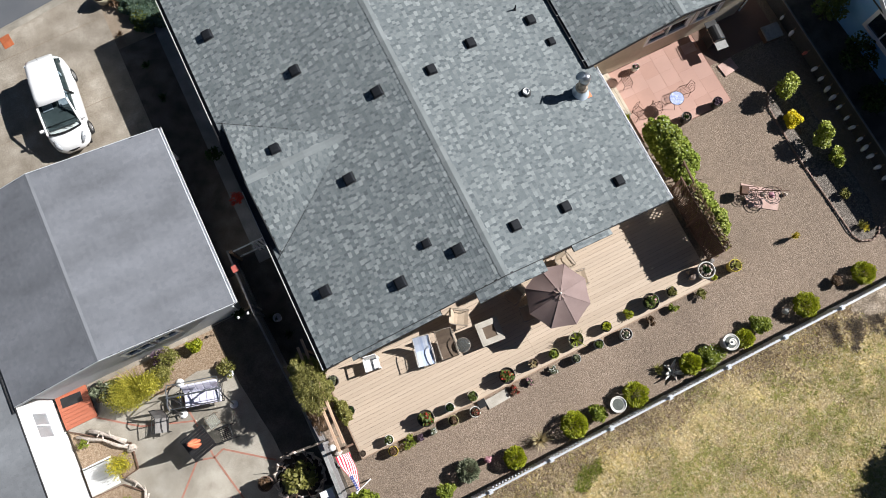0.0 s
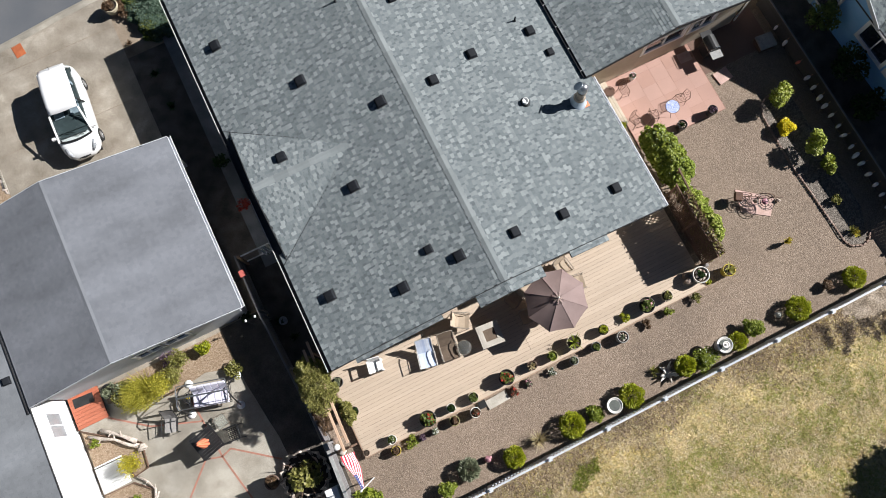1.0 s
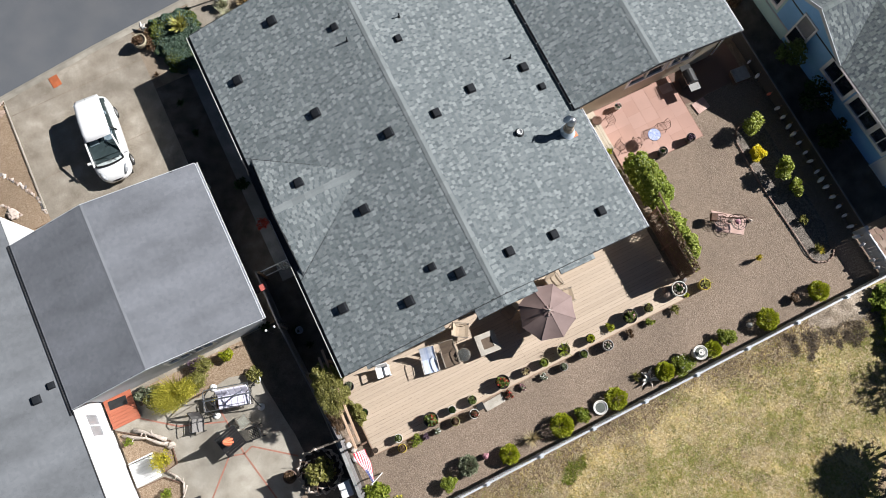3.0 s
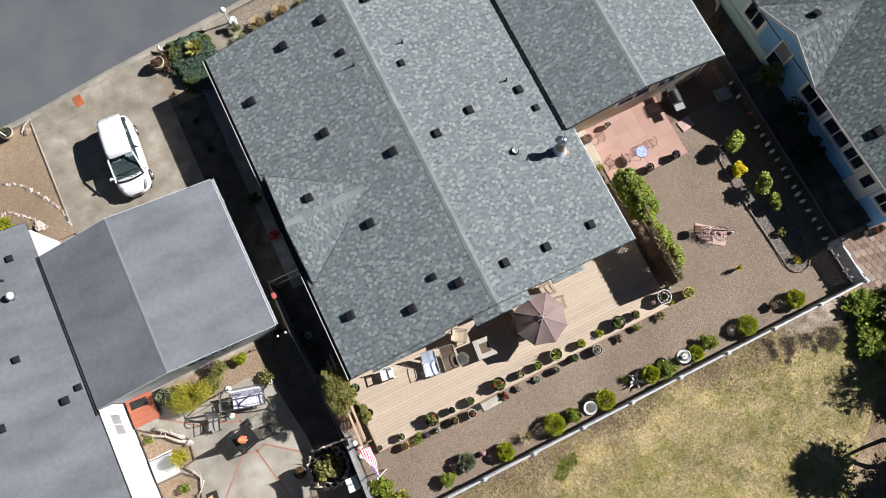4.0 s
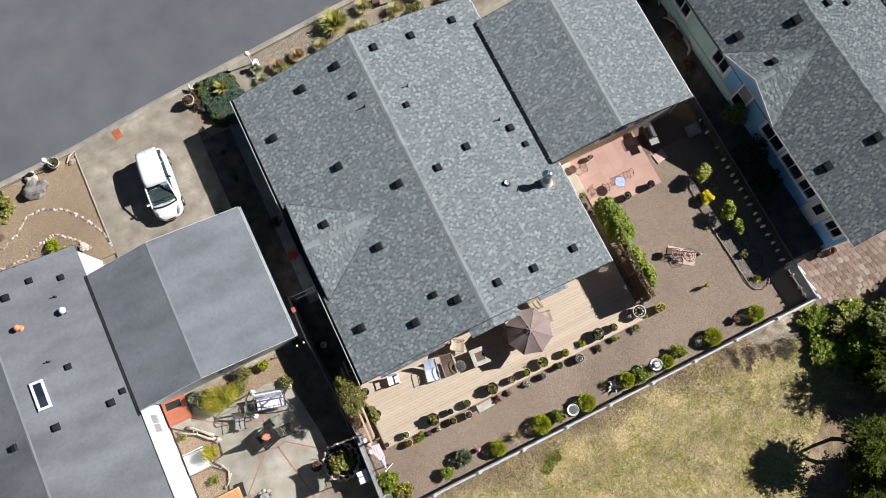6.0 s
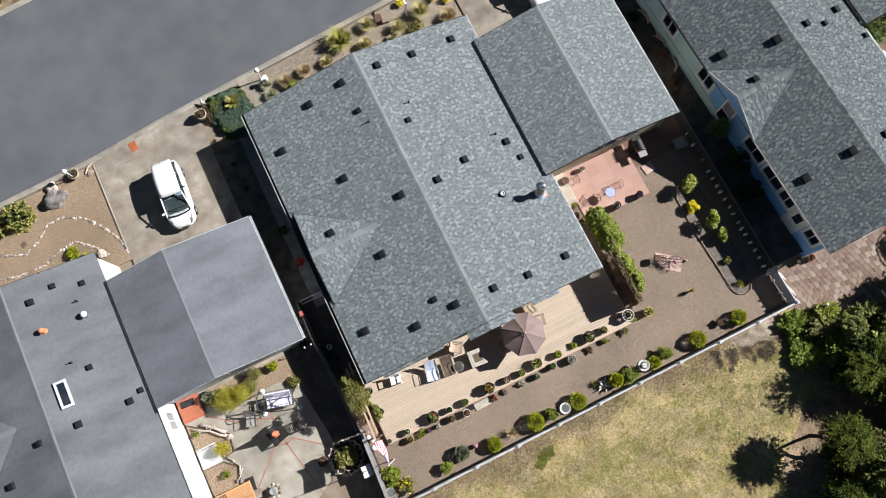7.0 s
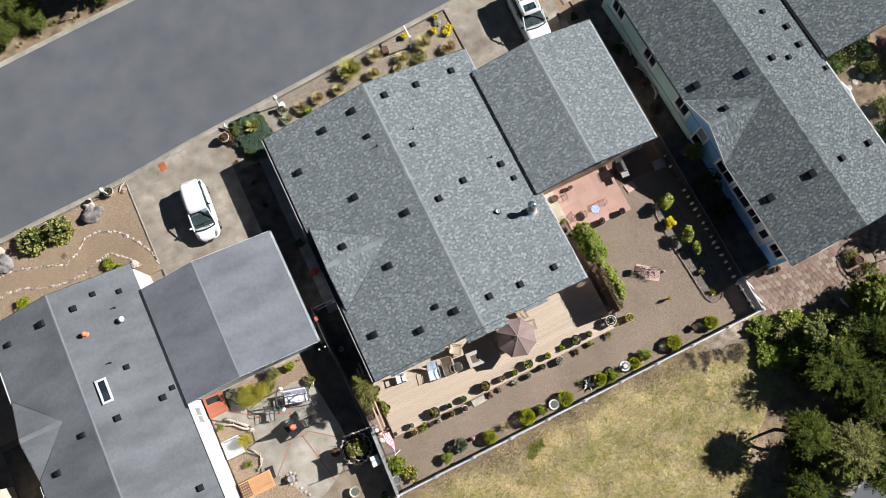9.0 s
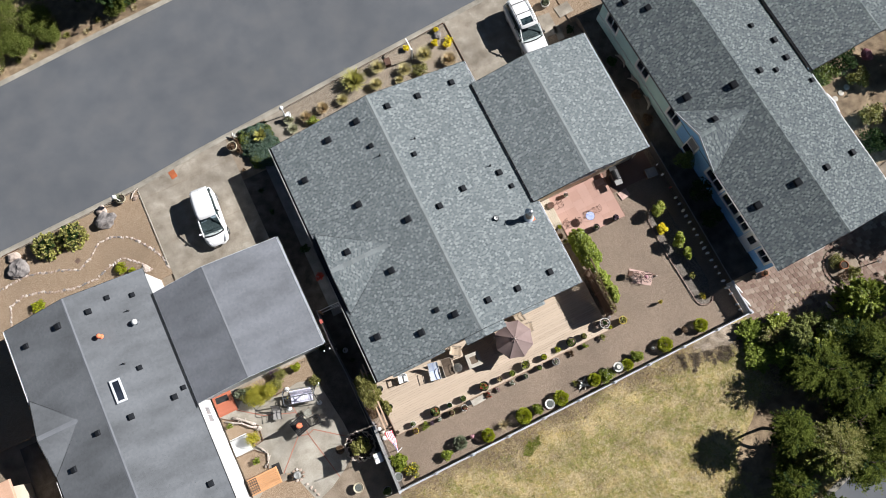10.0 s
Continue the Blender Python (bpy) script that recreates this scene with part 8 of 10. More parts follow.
def car(name, label, x, y, rz, body, cabin, roof_rows, wheels, suv=False):
    c = thing(name, label, "car", x, y, 0.015, rz)
    b = part("body", loft([body_ring(*s) for s in body]), "car_white", c, "white painted body", smooth=True)
    rings = [cabin_ring(*s) for s in cabin]
    # the windscreen bows forward in the middle
    for ri, bow in ((-2, 0.07), (-1, 0.13)):
        rings[ri] = [(q, yy + bow * (1 - (q / cabin[ri][1]) ** 2), zz) for q, yy, zz in rings[ri]]
    part("glazing", loft(rings), "car_pane", c, "tinted glass", smooth=True).visible_shadow = False
    # the cabin inside: floor, dashboard, seats and steering wheel
    zf = max(q[4] for q in body) + 0.015
    y0_, y1_, wi = cabin[0][0] + 0.12, cabin[-1][0] - 0.28, cabin[2][1] - 0.08
    part("cabin_floor", box(-wi, y0_, zf, wi, y1_, zf + 0.012), "car_trim", c)
    part("dashboard", box(-wi * 0.9, y1_ - 0.42, zf + 0.013, wi * 0.9, y1_ - 0.02, zf + 0.05, bevel=0.015), "car_trim", c)
    part("dash_top", box(-wi * 0.86, y1_ - 0.02, zf - 0.002, wi * 0.86, cabin[-1][0] - 0.1, zf + 0.012), "car_trim", c)
    part("steering_wheel", tube([(-0.36 + 0.17 * math.cos(a * 0.449), y1_ - 0.5, zf + 0.1 + 0.1 * math.sin(a * 0.449)) for a in range(14)], 0.014, None, 5, True), "black", c)
    for s in (-1, 1):
        st_ = part("front_seat", box(s * 0.36 - 0.22, y1_ - 1.2, zf + 0.013, s * 0.36 + 0.22, y1_ - 0.72, zf + 0.07, bevel=0.02), "car_seat", c)
        part("seat_back", box(s * 0.36 - 0.21, y1_ - 1.32, zf + 0.013, s * 0.36 + 0.21, y1_ - 1.2, zf + 0.3, bevel=0.03), "car_seat", st_)
        part("headrest", box(s * 0.36 - 0.12, y1_ - 1.34, zf + 0.305, s * 0.36 + 0.12, y1_ - 1.24, zf + 0.4, bevel=0.03), "car_trim", st_)
    part("rear_seat", box(-wi * 0.85, y0_ + 0.75, zf + 0.013, wi * 0.85, y0_ + 0.9, zf + 0.28, bevel=0.03), "car_seat", c)
    # painted roof with a little thickness, proud of the glass
    rr = []
    for yy, w, z in roof_rows:
        h_ = [(w, z - 0.035), (w * 0.97, z + 0.005), (w * 0.75, z + 0.03), (w * 0.35, z + 0.042)]
        rr.append([(q, yy, zz) for q, zz in h_] + [(-q, yy, zz) for q, zz in h_[::-1]])
    rr[-1] = [(q, yy + 0.07 * (1 - (q / roof_rows[-1][1]) ** 2), zz) for q, yy, zz in rr[-1]]
    part("roof_panel", loft(rr), "car_white", c, smooth=True)
    W0, W1 = cabin[-1], cabin[-2]
    for s in (-1, 1):
        part("windscreen_pillar", tube([(s * W0[1] * 0.99, W0[0], W0[2] + 0.02), (s * (W1[3] + 0.01), W1[0], W1[4] - 0.02)], 0.045, None, 6), "car_white", c)
        m0 = cabin[len(cabin) // 2]
        part("door_pillar", tube([(s * (m0[1] + 0.004), m0[0], m0[2]), (s * (m0[3] + 0.012), m0[0], m0[4] - 0.04)], 0.035, None, 6), "black", c)
        R0, R1 = cabin[0], cabin[1]
        part("rear_pillar", tube([(s * R0[1] * 0.96, R0[0] + 0.05, R0[2]), (s * R1[3], R1[0], R1[4] - 0.02)], [0.035, 0.055], None, 6), "car_white", c)
        mi = part("mirror", box(s * (W0[1] + 0.12) - 0.1, W0[0] - 0.3, W0[2] + 0.02, s * (W0[1] + 0.12) + 0.1, W0[0] - 0.17, W0[2] + 0.15, bevel=0.03), "black" if suv else "car_white", c)
        f = body[-2]
        part("headlamp", tube([(s * f[1] * 0.66, f[0] + 0.1, f[3] - 0.02), (s * f[1] * 0.82, f[0] - 0.08, f[3] + 0.035), (s * f[1] * 0.88, f[0] - 0.3, f[3] + 0.08), (s * f[1] * 0.9, f[0] - 0.52, f[3] + 0.11)], [0.05, 0.11, 0.09, 0.02], None, 8), "lamp_glass", c, "clear swept headlamp", smooth=True)
        part("wiper", tube([(s * 0.12 - 0.25, W0[0] - 0.02, W0[2] + 0.05), (s * 0.12 + 0.35, W0[0] - 0.3, W0[2] + 0.2)], 0.012, None, 4), "black", c)
    f = body[-1]
    part("grille", tube([(-f[1] * 0.6, f[0] - 0.02, f[3] - 0.02), (0, f[0] + 0.03, f[3] - 0.02), (f[1] * 0.6, f[0] - 0.02, f[3] - 0.02)], 0.04, None, 6), "black", c)
    part("cowl", tube([(q * W0[1], W0[0] - 0.02 + 0.14 * (1 - q * q), W0[2] + 0.03 + 0.03 * (1 - q * q)) for q in (-0.9, -0.6, -0.3, 0, 0.3, 0.6, 0.9)], 0.045, None, 6), "black", c)
    for wx, wy, r in wheels:
        for s in (-1, 1):
            wheel(c, s * wx, wy, r, 0.21)
    part("underbody", box(-body[2][1] * 0.8, body[1][0], 0.18, body[2][1] * 0.8, body[-2][0], 0.35), "black", c)
    return c


HATCH_BODY = [(-2.1, 0.5, 0.4, 0.75, 0.85), (-1.96, 0.74, 0.28, 0.9, 0.97), (-1.5, 0.86, 0.2, 0.95, 1.0), (-0.6, 0.87, 0.18, 0.93, 1.0), (0.3, 0.87, 0.18, 0.92, 0.99), (1.0, 0.86, 0.18, 0.9, 0.97), (1.5, 0.82, 0.2, 0.83, 0.9), (1.75, 0.77, 0.22, 0.75, 0.83), (1.95, 0.68, 0.25, 0.67, 0.75), (2.14, 0.42, 0.32, 0.57, 0.63)]
HATCH_CABIN = [(-1.98, 0.68, 0.9, 0.55, 1.2), (-1.72, 0.74, 0.92, 0.6, 1.44), (-0.9, 0.8, 0.92, 0.63, 1.5), (-0.1, 0.81, 0.92, 0.64, 1.5), (0.3, 0.8, 0.92, 0.63, 1.46), (1.36, 0.76, 0.9, 0.72, 0.97)]
HATCH_ROOF = [(-1.95, 0.58, 1.33), (-1.7, 0.62, 1.46), (-0.9, 0.65, 1.51), (-0.1, 0.65, 1.51), (0.28, 0.63, 1.48)]
hb = car("hatchback", "small white hatchback parked on a concrete driveway", -9.42, 18.6, 176.2, HATCH_BODY, HATCH_CABIN, HATCH_ROOF, ((0.76, 1.3, 0.3), (0.76, -1.3, 0.3)))
part("aerial", tube([(0, -1.75, 1.49), (0, -1.85, 1.6)], 0.008, None, 5), "black", hb)
SUV_BODY = [(-2.32, 0.72, 0.45, 0.9, 1.0), (-2.25, 0.86, 0.32, 1.05, 1.1), (-1.6, 0.92, 0.26, 1.08, 1.12), (-0.4, 0.93, 0.25, 1.06, 1.12), (0.8, 0.93, 0.25, 1.05, 1.13), (1.3, 0.92, 0.25, 1.03, 1.12), (2.0, 0.88, 0.28, 0.95, 1.03), (2.3, 0.78, 0.34, 0.86, 0.92), (2.38, 0.68, 0.4, 0.75, 0.8)]
SUV_CABIN = [(-2.2, 0.8, 1.05, 0.68, 1.5), (-2.05, 0.83, 1.06, 0.7, 1.68), (-1.2, 0.86, 1.06, 0.73, 1.74), (-0.2, 0.87, 1.06, 0.74, 1.74), (0.35, 0.86, 1.06, 0.72, 1.7), (1.12, 0.82, 1.08, 0.76, 1.15)]
SUV_ROOF = [(-2.15, 0.68, 1.62), (-1.95, 0.71, 1.71), (-1.2, 0.74, 1.75), (-0.2, 0.74, 1.75), (0.36, 0.71, 1.71)]
sv = car("suv", "white sport utility car with roof rails and sunroof", 16.9, 21.6, 177, SUV_BODY, SUV_CABIN, SUV_ROOF, ((0.8, 1.45, 0.36), (0.8, -1.4, 0.36)), True)
for s in (-1, 1):
    part("roof_rail", tube([(s * 0.6, -1.9, 1.76), (s * 0.6, -1.7, 1.83), (s * 0.6, 0.0, 1.83), (s * 0.6, 0.2, 1.77)], 0.02, None, 6), "black", sv)
for yy in (-1.6, -0.75):
    part("cross_bar", tube([(-0.6, yy, 1.83), (0.6, yy, 1.83)], 0.022, None, 6), "black", sv)
part("sunroof", box(-0.42, -0.35, 1.775, 0.42, 0.15, 1.802, bevel=0.01), "car_glass", sv)


# ---- western neighbour's patio ----
rd = thing("red_porch", "small orange-red painted board porch", "porch", -14.1, 5.7, 0, 0)
random.seed(14)
for i in range(10):
    part("board", box(0.0, i * 0.15, 0.14, 1.3, i * 0.15 + 0.143, 0.18 + random.uniform(-0.002, 0.002), bevel=0.004), "red_deck", rd)
part("base", box(0.02, 0.02, 0, 1.27, 1.47, 0.135), "dark_wood", rd)
solid("door_mat", box(-0.42, -0.2, 0.0, 0.42, 0.2, 0.015), "black_sling", "dark doormat on a red porch", "mat", x=-13.5, y=6.75, z=0.182, rz=-4)
wkw = thing("plank_walk", "bleached white plank walkway to the wall", "boardwalk", -14.1, 2.9, 0, 0)
for i in range(8):
    part("plank", box(0, i * 0.145, 0.05, 1.18, i * 0.145 + 0.137, 0.1, bevel=0.004), "white_wall", wkw)
for bx0, pts in enumerate((((-14.1, 5.65), (-12.0, 4.15), (-12.1, 3.1), (-12.75, 3.0), (-12.75, 3.95), (-14.1, 3.98)), ((-14.1, 2.85), (-12.85, 2.8), (-12.2, 2.2), (-12.5, 1.2), (-14.1, 1.3)))):
    area("planting_bed", list(pts), "gravel_front", "tan bark planting bed edged in dark timber", "ground", 0.035, 0.0)
    for (ax, ay), (bx_, by_) in zip(pts, pts[1:]):
        L = math.hypot(bx_ - ax, by_ - ay)
        solid("bed_edging", box(0, -0.02, 0, L, 0.02, 0.1), "dark_wood", "thin dark timber bed edging", "edging", "structure", x=ax, y=ay, rz=math.degrees(math.atan2(by_ - ay, bx_ - ax)))
for i, (pts, r) in enumerate(((((-13.85, 5.3, 0.12), (-13.4, 4.98, 0.17), (-12.9, 4.72, 0.2), (-12.5, 4.3, 0.18), (-12.1, 4.05, 0.16)), 0.075), (((-13.3, 5.3, 0.1), (-12.95, 5.05, 0.17), (-12.6, 4.75, 0.23), (-12.1, 4.25, 0.25)), 0.09), (((-12.62, 2.95, 0.1), (-12.3, 2.62, 0.16), (-12.12, 2.2, 0.14), (-12.3, 1.75, 0.1)), 0.055), (((-12.05, 2.05, 0.1), (-12.3, 1.7, 0.14), (-12.62, 1.45, 0.1)), 0.06))):
    lg = thing("driftwood_log", "bleached grey driftwood log beside a bed", "driftwood", group="driftwood logs")
    part("log", tube(pts, [r * (0.75 + 0.3 * math.sin(2.1 * k + i) + 0.08 * k) for k in range(len(pts))], None, 9), "driftwood", lg, smooth=True)
    for q in (1, 2):
        part("knot", tube([pts[q], (pts[q][0] + 0.1 - 0.2 * (q % 2), pts[q][1] + 0.2 - 0.35 * (q % 2), pts[q][2] + 0.14)], [r * 0.55, r * 0.15], None, 6), "driftwood", lg)
solid("driftwood_stump", rock_mesh("driftwood_stump", 0.22, "driftwood", 66, 1.2, 2), None, "pale driftwood stump at a bed corner", "driftwood", x=-12.05, y=3.95, z=0.03)
yb = bush(-12.55, 3.5, 0.52, 0.9, "leaf_feather", "upright shrub covered in yellow flowers", 801, 1300, 0.035, flowers="fl_yellow", z=0.03, lumps=20)
part("plume", blades("plume", "leaf_gold", 130, 0.62, 1.05, 802, 0.012, 0.35), None, yb)
bush(-13.7, 4.9, 0.22, 0.3, "leaf_bright", "small bright plant in a bark bed", 803, 150, 0.06, z=0.03)
bush(-12.95, 2.05, 0.25, 0.4, "leaf_bright", "small clipped green shrub in a bed", 804, 420, 0.05, z=0.03)
gb = bush(-10.9, 5.9, 0.95, 1.1, "leaf_feather", "large feathery yellow-green shrub by a wall", 805, 13000, 0.034, stretch=(1.15, 0.75), lumps=34)
part("plume", blades("plume", "leaf_feather", 420, 1.0, 1.35, 816, 0.012, 0.3), None, gb)
# olive leaves on the side away from the sun paint its shade
part("shaded_foliage", quads("shaded_foliage", "leaf_olive", clumps(815, 2600, (0.6, 0.55, 0.4), 16, centre=(-0.75, 0.25, 0)), 0.06, seed=86), None, gb)
bush(-9.9, 6.0, 0.5, 0.8, "leaf_olive", "olive shrub with yellow flowers", 806, 2000, 0.045, lumps=18)
bush(-12.1, 6.55, 0.5, 0.8, "leaf_sage", "grey-green bush with dark hoses below a wall", 807, 700, 0.07)
bush(-9.4, 6.5, 0.5, 0.7, "leaf_olive", "low olive shrub under a window", 808, 1200, 0.05, lumps=14)
bush(-9.6, 6.75, 0.35, 0.6, "fl_purple", "small purple-grey shrub in shade", 809, 350, 0.06)
bush(-8.2, 6.5, 0.35, 0.6, "leaf_lime", "small yellow-green shrub in gravel", 810, 1000, 0.05, lumps=12)
bush(-7.4, 5.15, 0.4, 0.45, "leaf_olive", "spreading olive plant at the patio edge", 811, 900, 0.05, lumps=12)
bush(-6.1, 7.0, 0.3, 0.5, "leaf_dark", "dark plant by the carport corner", 812, 240, 0.06)
hose = thing("garden_hose", "coiled dark garden hose under a shrub", "hose", -12.45, 6.65, 0.05)
for k in range(4):
    part("coil", tube([((0.24 + 0.02 * k) * math.cos(a * 0.3491), (0.24 + 0.02 * k) * math.sin(a * 0.3491), 0.03 + 0.04 * k) for a in range(18)], 0.02, None, 5, True), "black", hose)
arch = thing("trellis_frame", "thin black metal trellis frame by the carport", "trellis", -5.9, 6.5)
for x in (0.0, 0.4):
    part("upright", tube([(x, 0, 0), (x, 0, 1.6)], 0.012, None, 5), "black_metal", arch)
    part("knob", lathe([(0, 1.58), (0.06, 1.64), (0, 1.7)], 10, at=(x, 0, 0)), "white", arch)
for z in (0.5, 1.0, 1.5):
    part("rung", tube([(0, 0, z), (0.4, 0, z)], 0.008, None, 4), "black_metal", arch)

# swing seat
sw = thing("swing_seat", "black-framed garden swing with a lavender cushion and bare grey canopy bars", "swing", -8.57, 4.6, 0.02, -15.3)
for sx in (-1, 1):
    for sy in (-1, 1):
        part("leg", tube([(sx * 1.02, sy * 0.63, 0.03), (sx * 1.07, sy * 0.5, 0.7), (sx * 1.05, sy * 0.3, 1.25), (sx * 1.0, sy * 0.05, 1.62)], 0.03, None, 8), "black_metal", sw, smooth=True)
        part("foot", lathe([(0.17, 0), (0.17, 0.03), (0.12, 0.07), (0.04, 0.09), (0, 0.09)], 16, at=(sx * 1.02, sy * 0.63, 0)), "white", sw, "white round base pad", smooth=True)
        part("hanger", tube([(sx * 0.84, sy * 0.05, 1.6), (sx * 0.8, sy * 0.3, 0.62)], 0.014, None, 5), "black_metal", sw)
    part("armrest", tube([(sx * 0.8, -0.36, 0.5), (sx * 0.83, -0.38, 0.74), (sx * 0.83, 0.1, 0.78), (sx * 0.8, 0.36, 0.62)], 0.022, None, 6), "black_metal", sw, smooth=True)
    part("canopy_arm", tube([(sx * 1.0, 0.0, 1.64), (sx * 1.0, -0.28, 1.72), (sx * 0.96, -0.46, 1.66)], 0.022, None, 6), "metal", sw)
    part("canopy_arm", tube([(sx * 1.0, 0.0, 1.64), (sx * 1.0, 0.28, 1.72), (sx * 0.96, 0.46, 1.66)], 0.022, None, 6), "metal", sw)
part("top_bar", tube([(-1.05, 0, 1.64), (1.05, 0, 1.64)], 0.034, None, 8), "metal", sw, "grey galvanised bar")
for sy in (-0.46, 0.46):
    part("canopy_bar", tube([(-0.96, sy, 1.66), (0.96, sy, 1.66)], 0.02, None, 6), "metal", sw)
part("seat_frame", tube([(-0.8, -0.42, 0.44), (0.8, -0.42, 0.44), (0.8, 0.3, 0.46), (-0.8, 0.3, 0.46)], 0.024, None, 6, True), "black_metal", sw)
for k in range(5):
    part("cushion_pad", box(-0.72 + 0.288 * k, -0.44, 0.46, -0.72 + 0.288 * (k + 1) - 0.006, 0.16, 0.57, bevel=0.03), "cushion", sw, "pale lavender seat cushion")
    part("back_pad", box(-0.72 + 0.288 * k, 0.12, 0.56, -0.72 + 0.288 * (k + 1) - 0.006, 0.22, 1.0, bevel=0.03, turn=Matrix.Translation((0, 0.16, 0.55)) @ Matrix.Rotation(-0.55, 4, "X") @ Matrix.Translation((0, -0.16, -0.55))), "cushion", sw)
part("side_table", box(-1.0, -0.25, 0.55, -0.82, 0.2, 0.58, bevel=0.01), "black", sw)
part("side_pillow", rock_mesh("side_pillow", 0.09, "fl_yellow", 5, 0.7, 2), None, sw).location = (-0.9, 0.05, 0.58)

tb = thing("garden_table", "square black slatted metal table", "table", -9.39, 2.88, 0.02, 15)
for i in range(9):
    part("slat", box(-0.51, -0.51 + i * 0.1145, 0.69, 0.51, -0.51 + i * 0.1145 + 0.104, 0.715, bevel=0.004), "black", tb)
for sx in (-0.46, 0.46):
    part("rail", box(sx - 0.02, -0.51, 0.65, sx + 0.02, 0.51, 0.688), "black", tb)
    for sy in (-0.46, 0.46):
        part("leg", box(sx - 0.025, sy - 0.025, 0, sx + 0.025, sy + 0.025, 0.65), "black", tb)
cl = thing("closed_parasol", "closed orange parasol standing through a black table", "parasol", -9.36, 2.88, 0.02)
part("base", lathe([(0.26, 0), (0.26, 0.04), (0.05, 0.09), (0.03, 0.3), (0, 0.3)], 18), "black_metal", cl, smooth=True)
part("pole", tube([(0, 0, 0.25), (0, 0, 2.0)], 0.02, None, 8), "black_metal", cl)
rng_c = random.Random(12)
for k in range(8):
    a = k * 0.785 + rng_c.uniform(-0.2, 0.2)
    w = rng_c.uniform(0.85, 1.2)
    line = [(0.03 * math.cos(a), 0.03 * math.sin(a), 1.98), (0.07 * math.cos(a), 0.07 * math.sin(a), 1.75), (0.11 * w * math.cos(a + 0.2), 0.11 * w * math.sin(a + 0.2), 1.4), (0.14 * w * math.cos(a + 0.3), 0.14 * w * math.sin(a + 0.3), 1.1), (0.12 * w * math.cos(a + 0.3), 0.12 * w * math.sin(a + 0.3), 0.92 + 0.05 * (k % 3))]
    part("canopy_fold", tube(line, [0.015, 0.035, 0.055, 0.065, 0.03], None, 8), "orange", cl, smooth=True)


def lattice_chair(x, y, z, rz, label):
    """A moulded garden chair with open lattice seat and back; its front looks along local -y."""
    c = thing("garden_chair", label, "chair", x, y, z, rz)
    for k in range(7):
        u = -0.21 + 0.07 * k
        part("seat_slat", box(u - 0.014, -0.24, 0.4, u + 0.014, 0.2, 0.418), "black", c)
        part("back_slat", tube([(u, 0.2, 0.42), (u * 1.03, 0.27, 0.62), (u * 0.98, 0.33, 0.82 - 0.5 * u * u)], 0.012, None, 5), "black", c)
    for k in range(5):
        v = -0.2 + 0.09 * k
        part("seat_bar", box(-0.225, v - 0.012, 0.38, 0.225, v + 0.012, 0.3995), "black", c)
    for zz, yy in ((0.5, 0.235), (0.6, 0.27), (0.7, 0.305)):
        part("back_bar", tube([(-0.22, yy - 0.02, zz), (0, yy + 0.02, zz), (0.22, yy - 0.02, zz)], 0.011, None, 5), "black", c)
    part("back_frame", tube([(-0.25, 0.2, 0.42), (-0.26, 0.27, 0.65), (-0.2, 0.33, 0.82), (0, 0.36, 0.86), (0.2, 0.33, 0.82), (0.26, 0.27, 0.65), (0.25, 0.2, 0.42)], 0.024, None, 6), "black", c, smooth=True)
    for sx in (-1, 1):
        part("arm", box(sx * 0.28 - 0.032, -0.3, 0.615, sx * 0.28 + 0.032, 0.26, 0.64, bevel=0.01), "black", c)
        part("leg", tube([(sx * 0.3, -0.3, 0), (sx * 0.26, -0.24, 0.4), (sx * 0.28, -0.27, 0.615)], 0.022, None, 6), "black", c)
        part("leg", tube([(sx * 0.29, 0.34, 0), (sx * 0.25, 0.2, 0.42)], 0.022, None, 6), "black", c)
    return c


lattice_chair(-8.38, 2.78, 0.02, -94, "black moulded garden chair with open lattice seat and back")
sling_chair(-10.55, 4.2, 0.02, -20, "taupe_sling", "black_metal", "grey sling rocking chair on the patio", w=0.55, back=0.6, recline=30)
st2 = thing("side_table", "small smoked glass side table", "table", -8.65, 3.43, 0.02, 14)
part("top", box(-0.24, -0.24, 0.44, 0.24, 0.24, 0.45), "glass_top", st2)
part("rim", tube([(-0.25, -0.25, 0.445), (0.25, -0.25, 0.445), (0.25, 0.25, 0.445), (-0.25, 0.25, 0.445)], 0.012, None, 5, True), "brown_sling", st2)
for sx in (-0.24, 0.24):
    for sy in (-0.24, 0.24):
        part("leg", tube([(sx, sy, 0), (sx, sy, 0.44)], 0.01, None, 5), "brown_sling", st2)

# round planter with driftwood and rocks
pl = thing("driftwood_planter", "round bed of succulents ringed with driftwood", "planter", -6.45, -0.02, 0.02)
pl.matrix_basis = pl.matrix_basis @ Matrix.Scale(1.28, 4)
part("soil", lathe([(0.75, 0), (0.7, 0.15), (0.4, 0.25), (0, 0.28)], 20, wobble=0.05), "potting_soil", pl)
random.seed(77)
for k in range(16):
    a = k * 0.393
    part("driftwood", tube([(0.62 * math.cos(a), 0.62 * math.sin(a), 0.1), (0.78 * math.cos(a + 0.25), 0.78 * math.sin(a + 0.25), 0.22), (0.74 * math.cos(a + 0.5), 0.74 * math.sin(a + 0.5), 0.16)], [0.05, 0.06, 0.025], None, 6), "driftwood", pl)
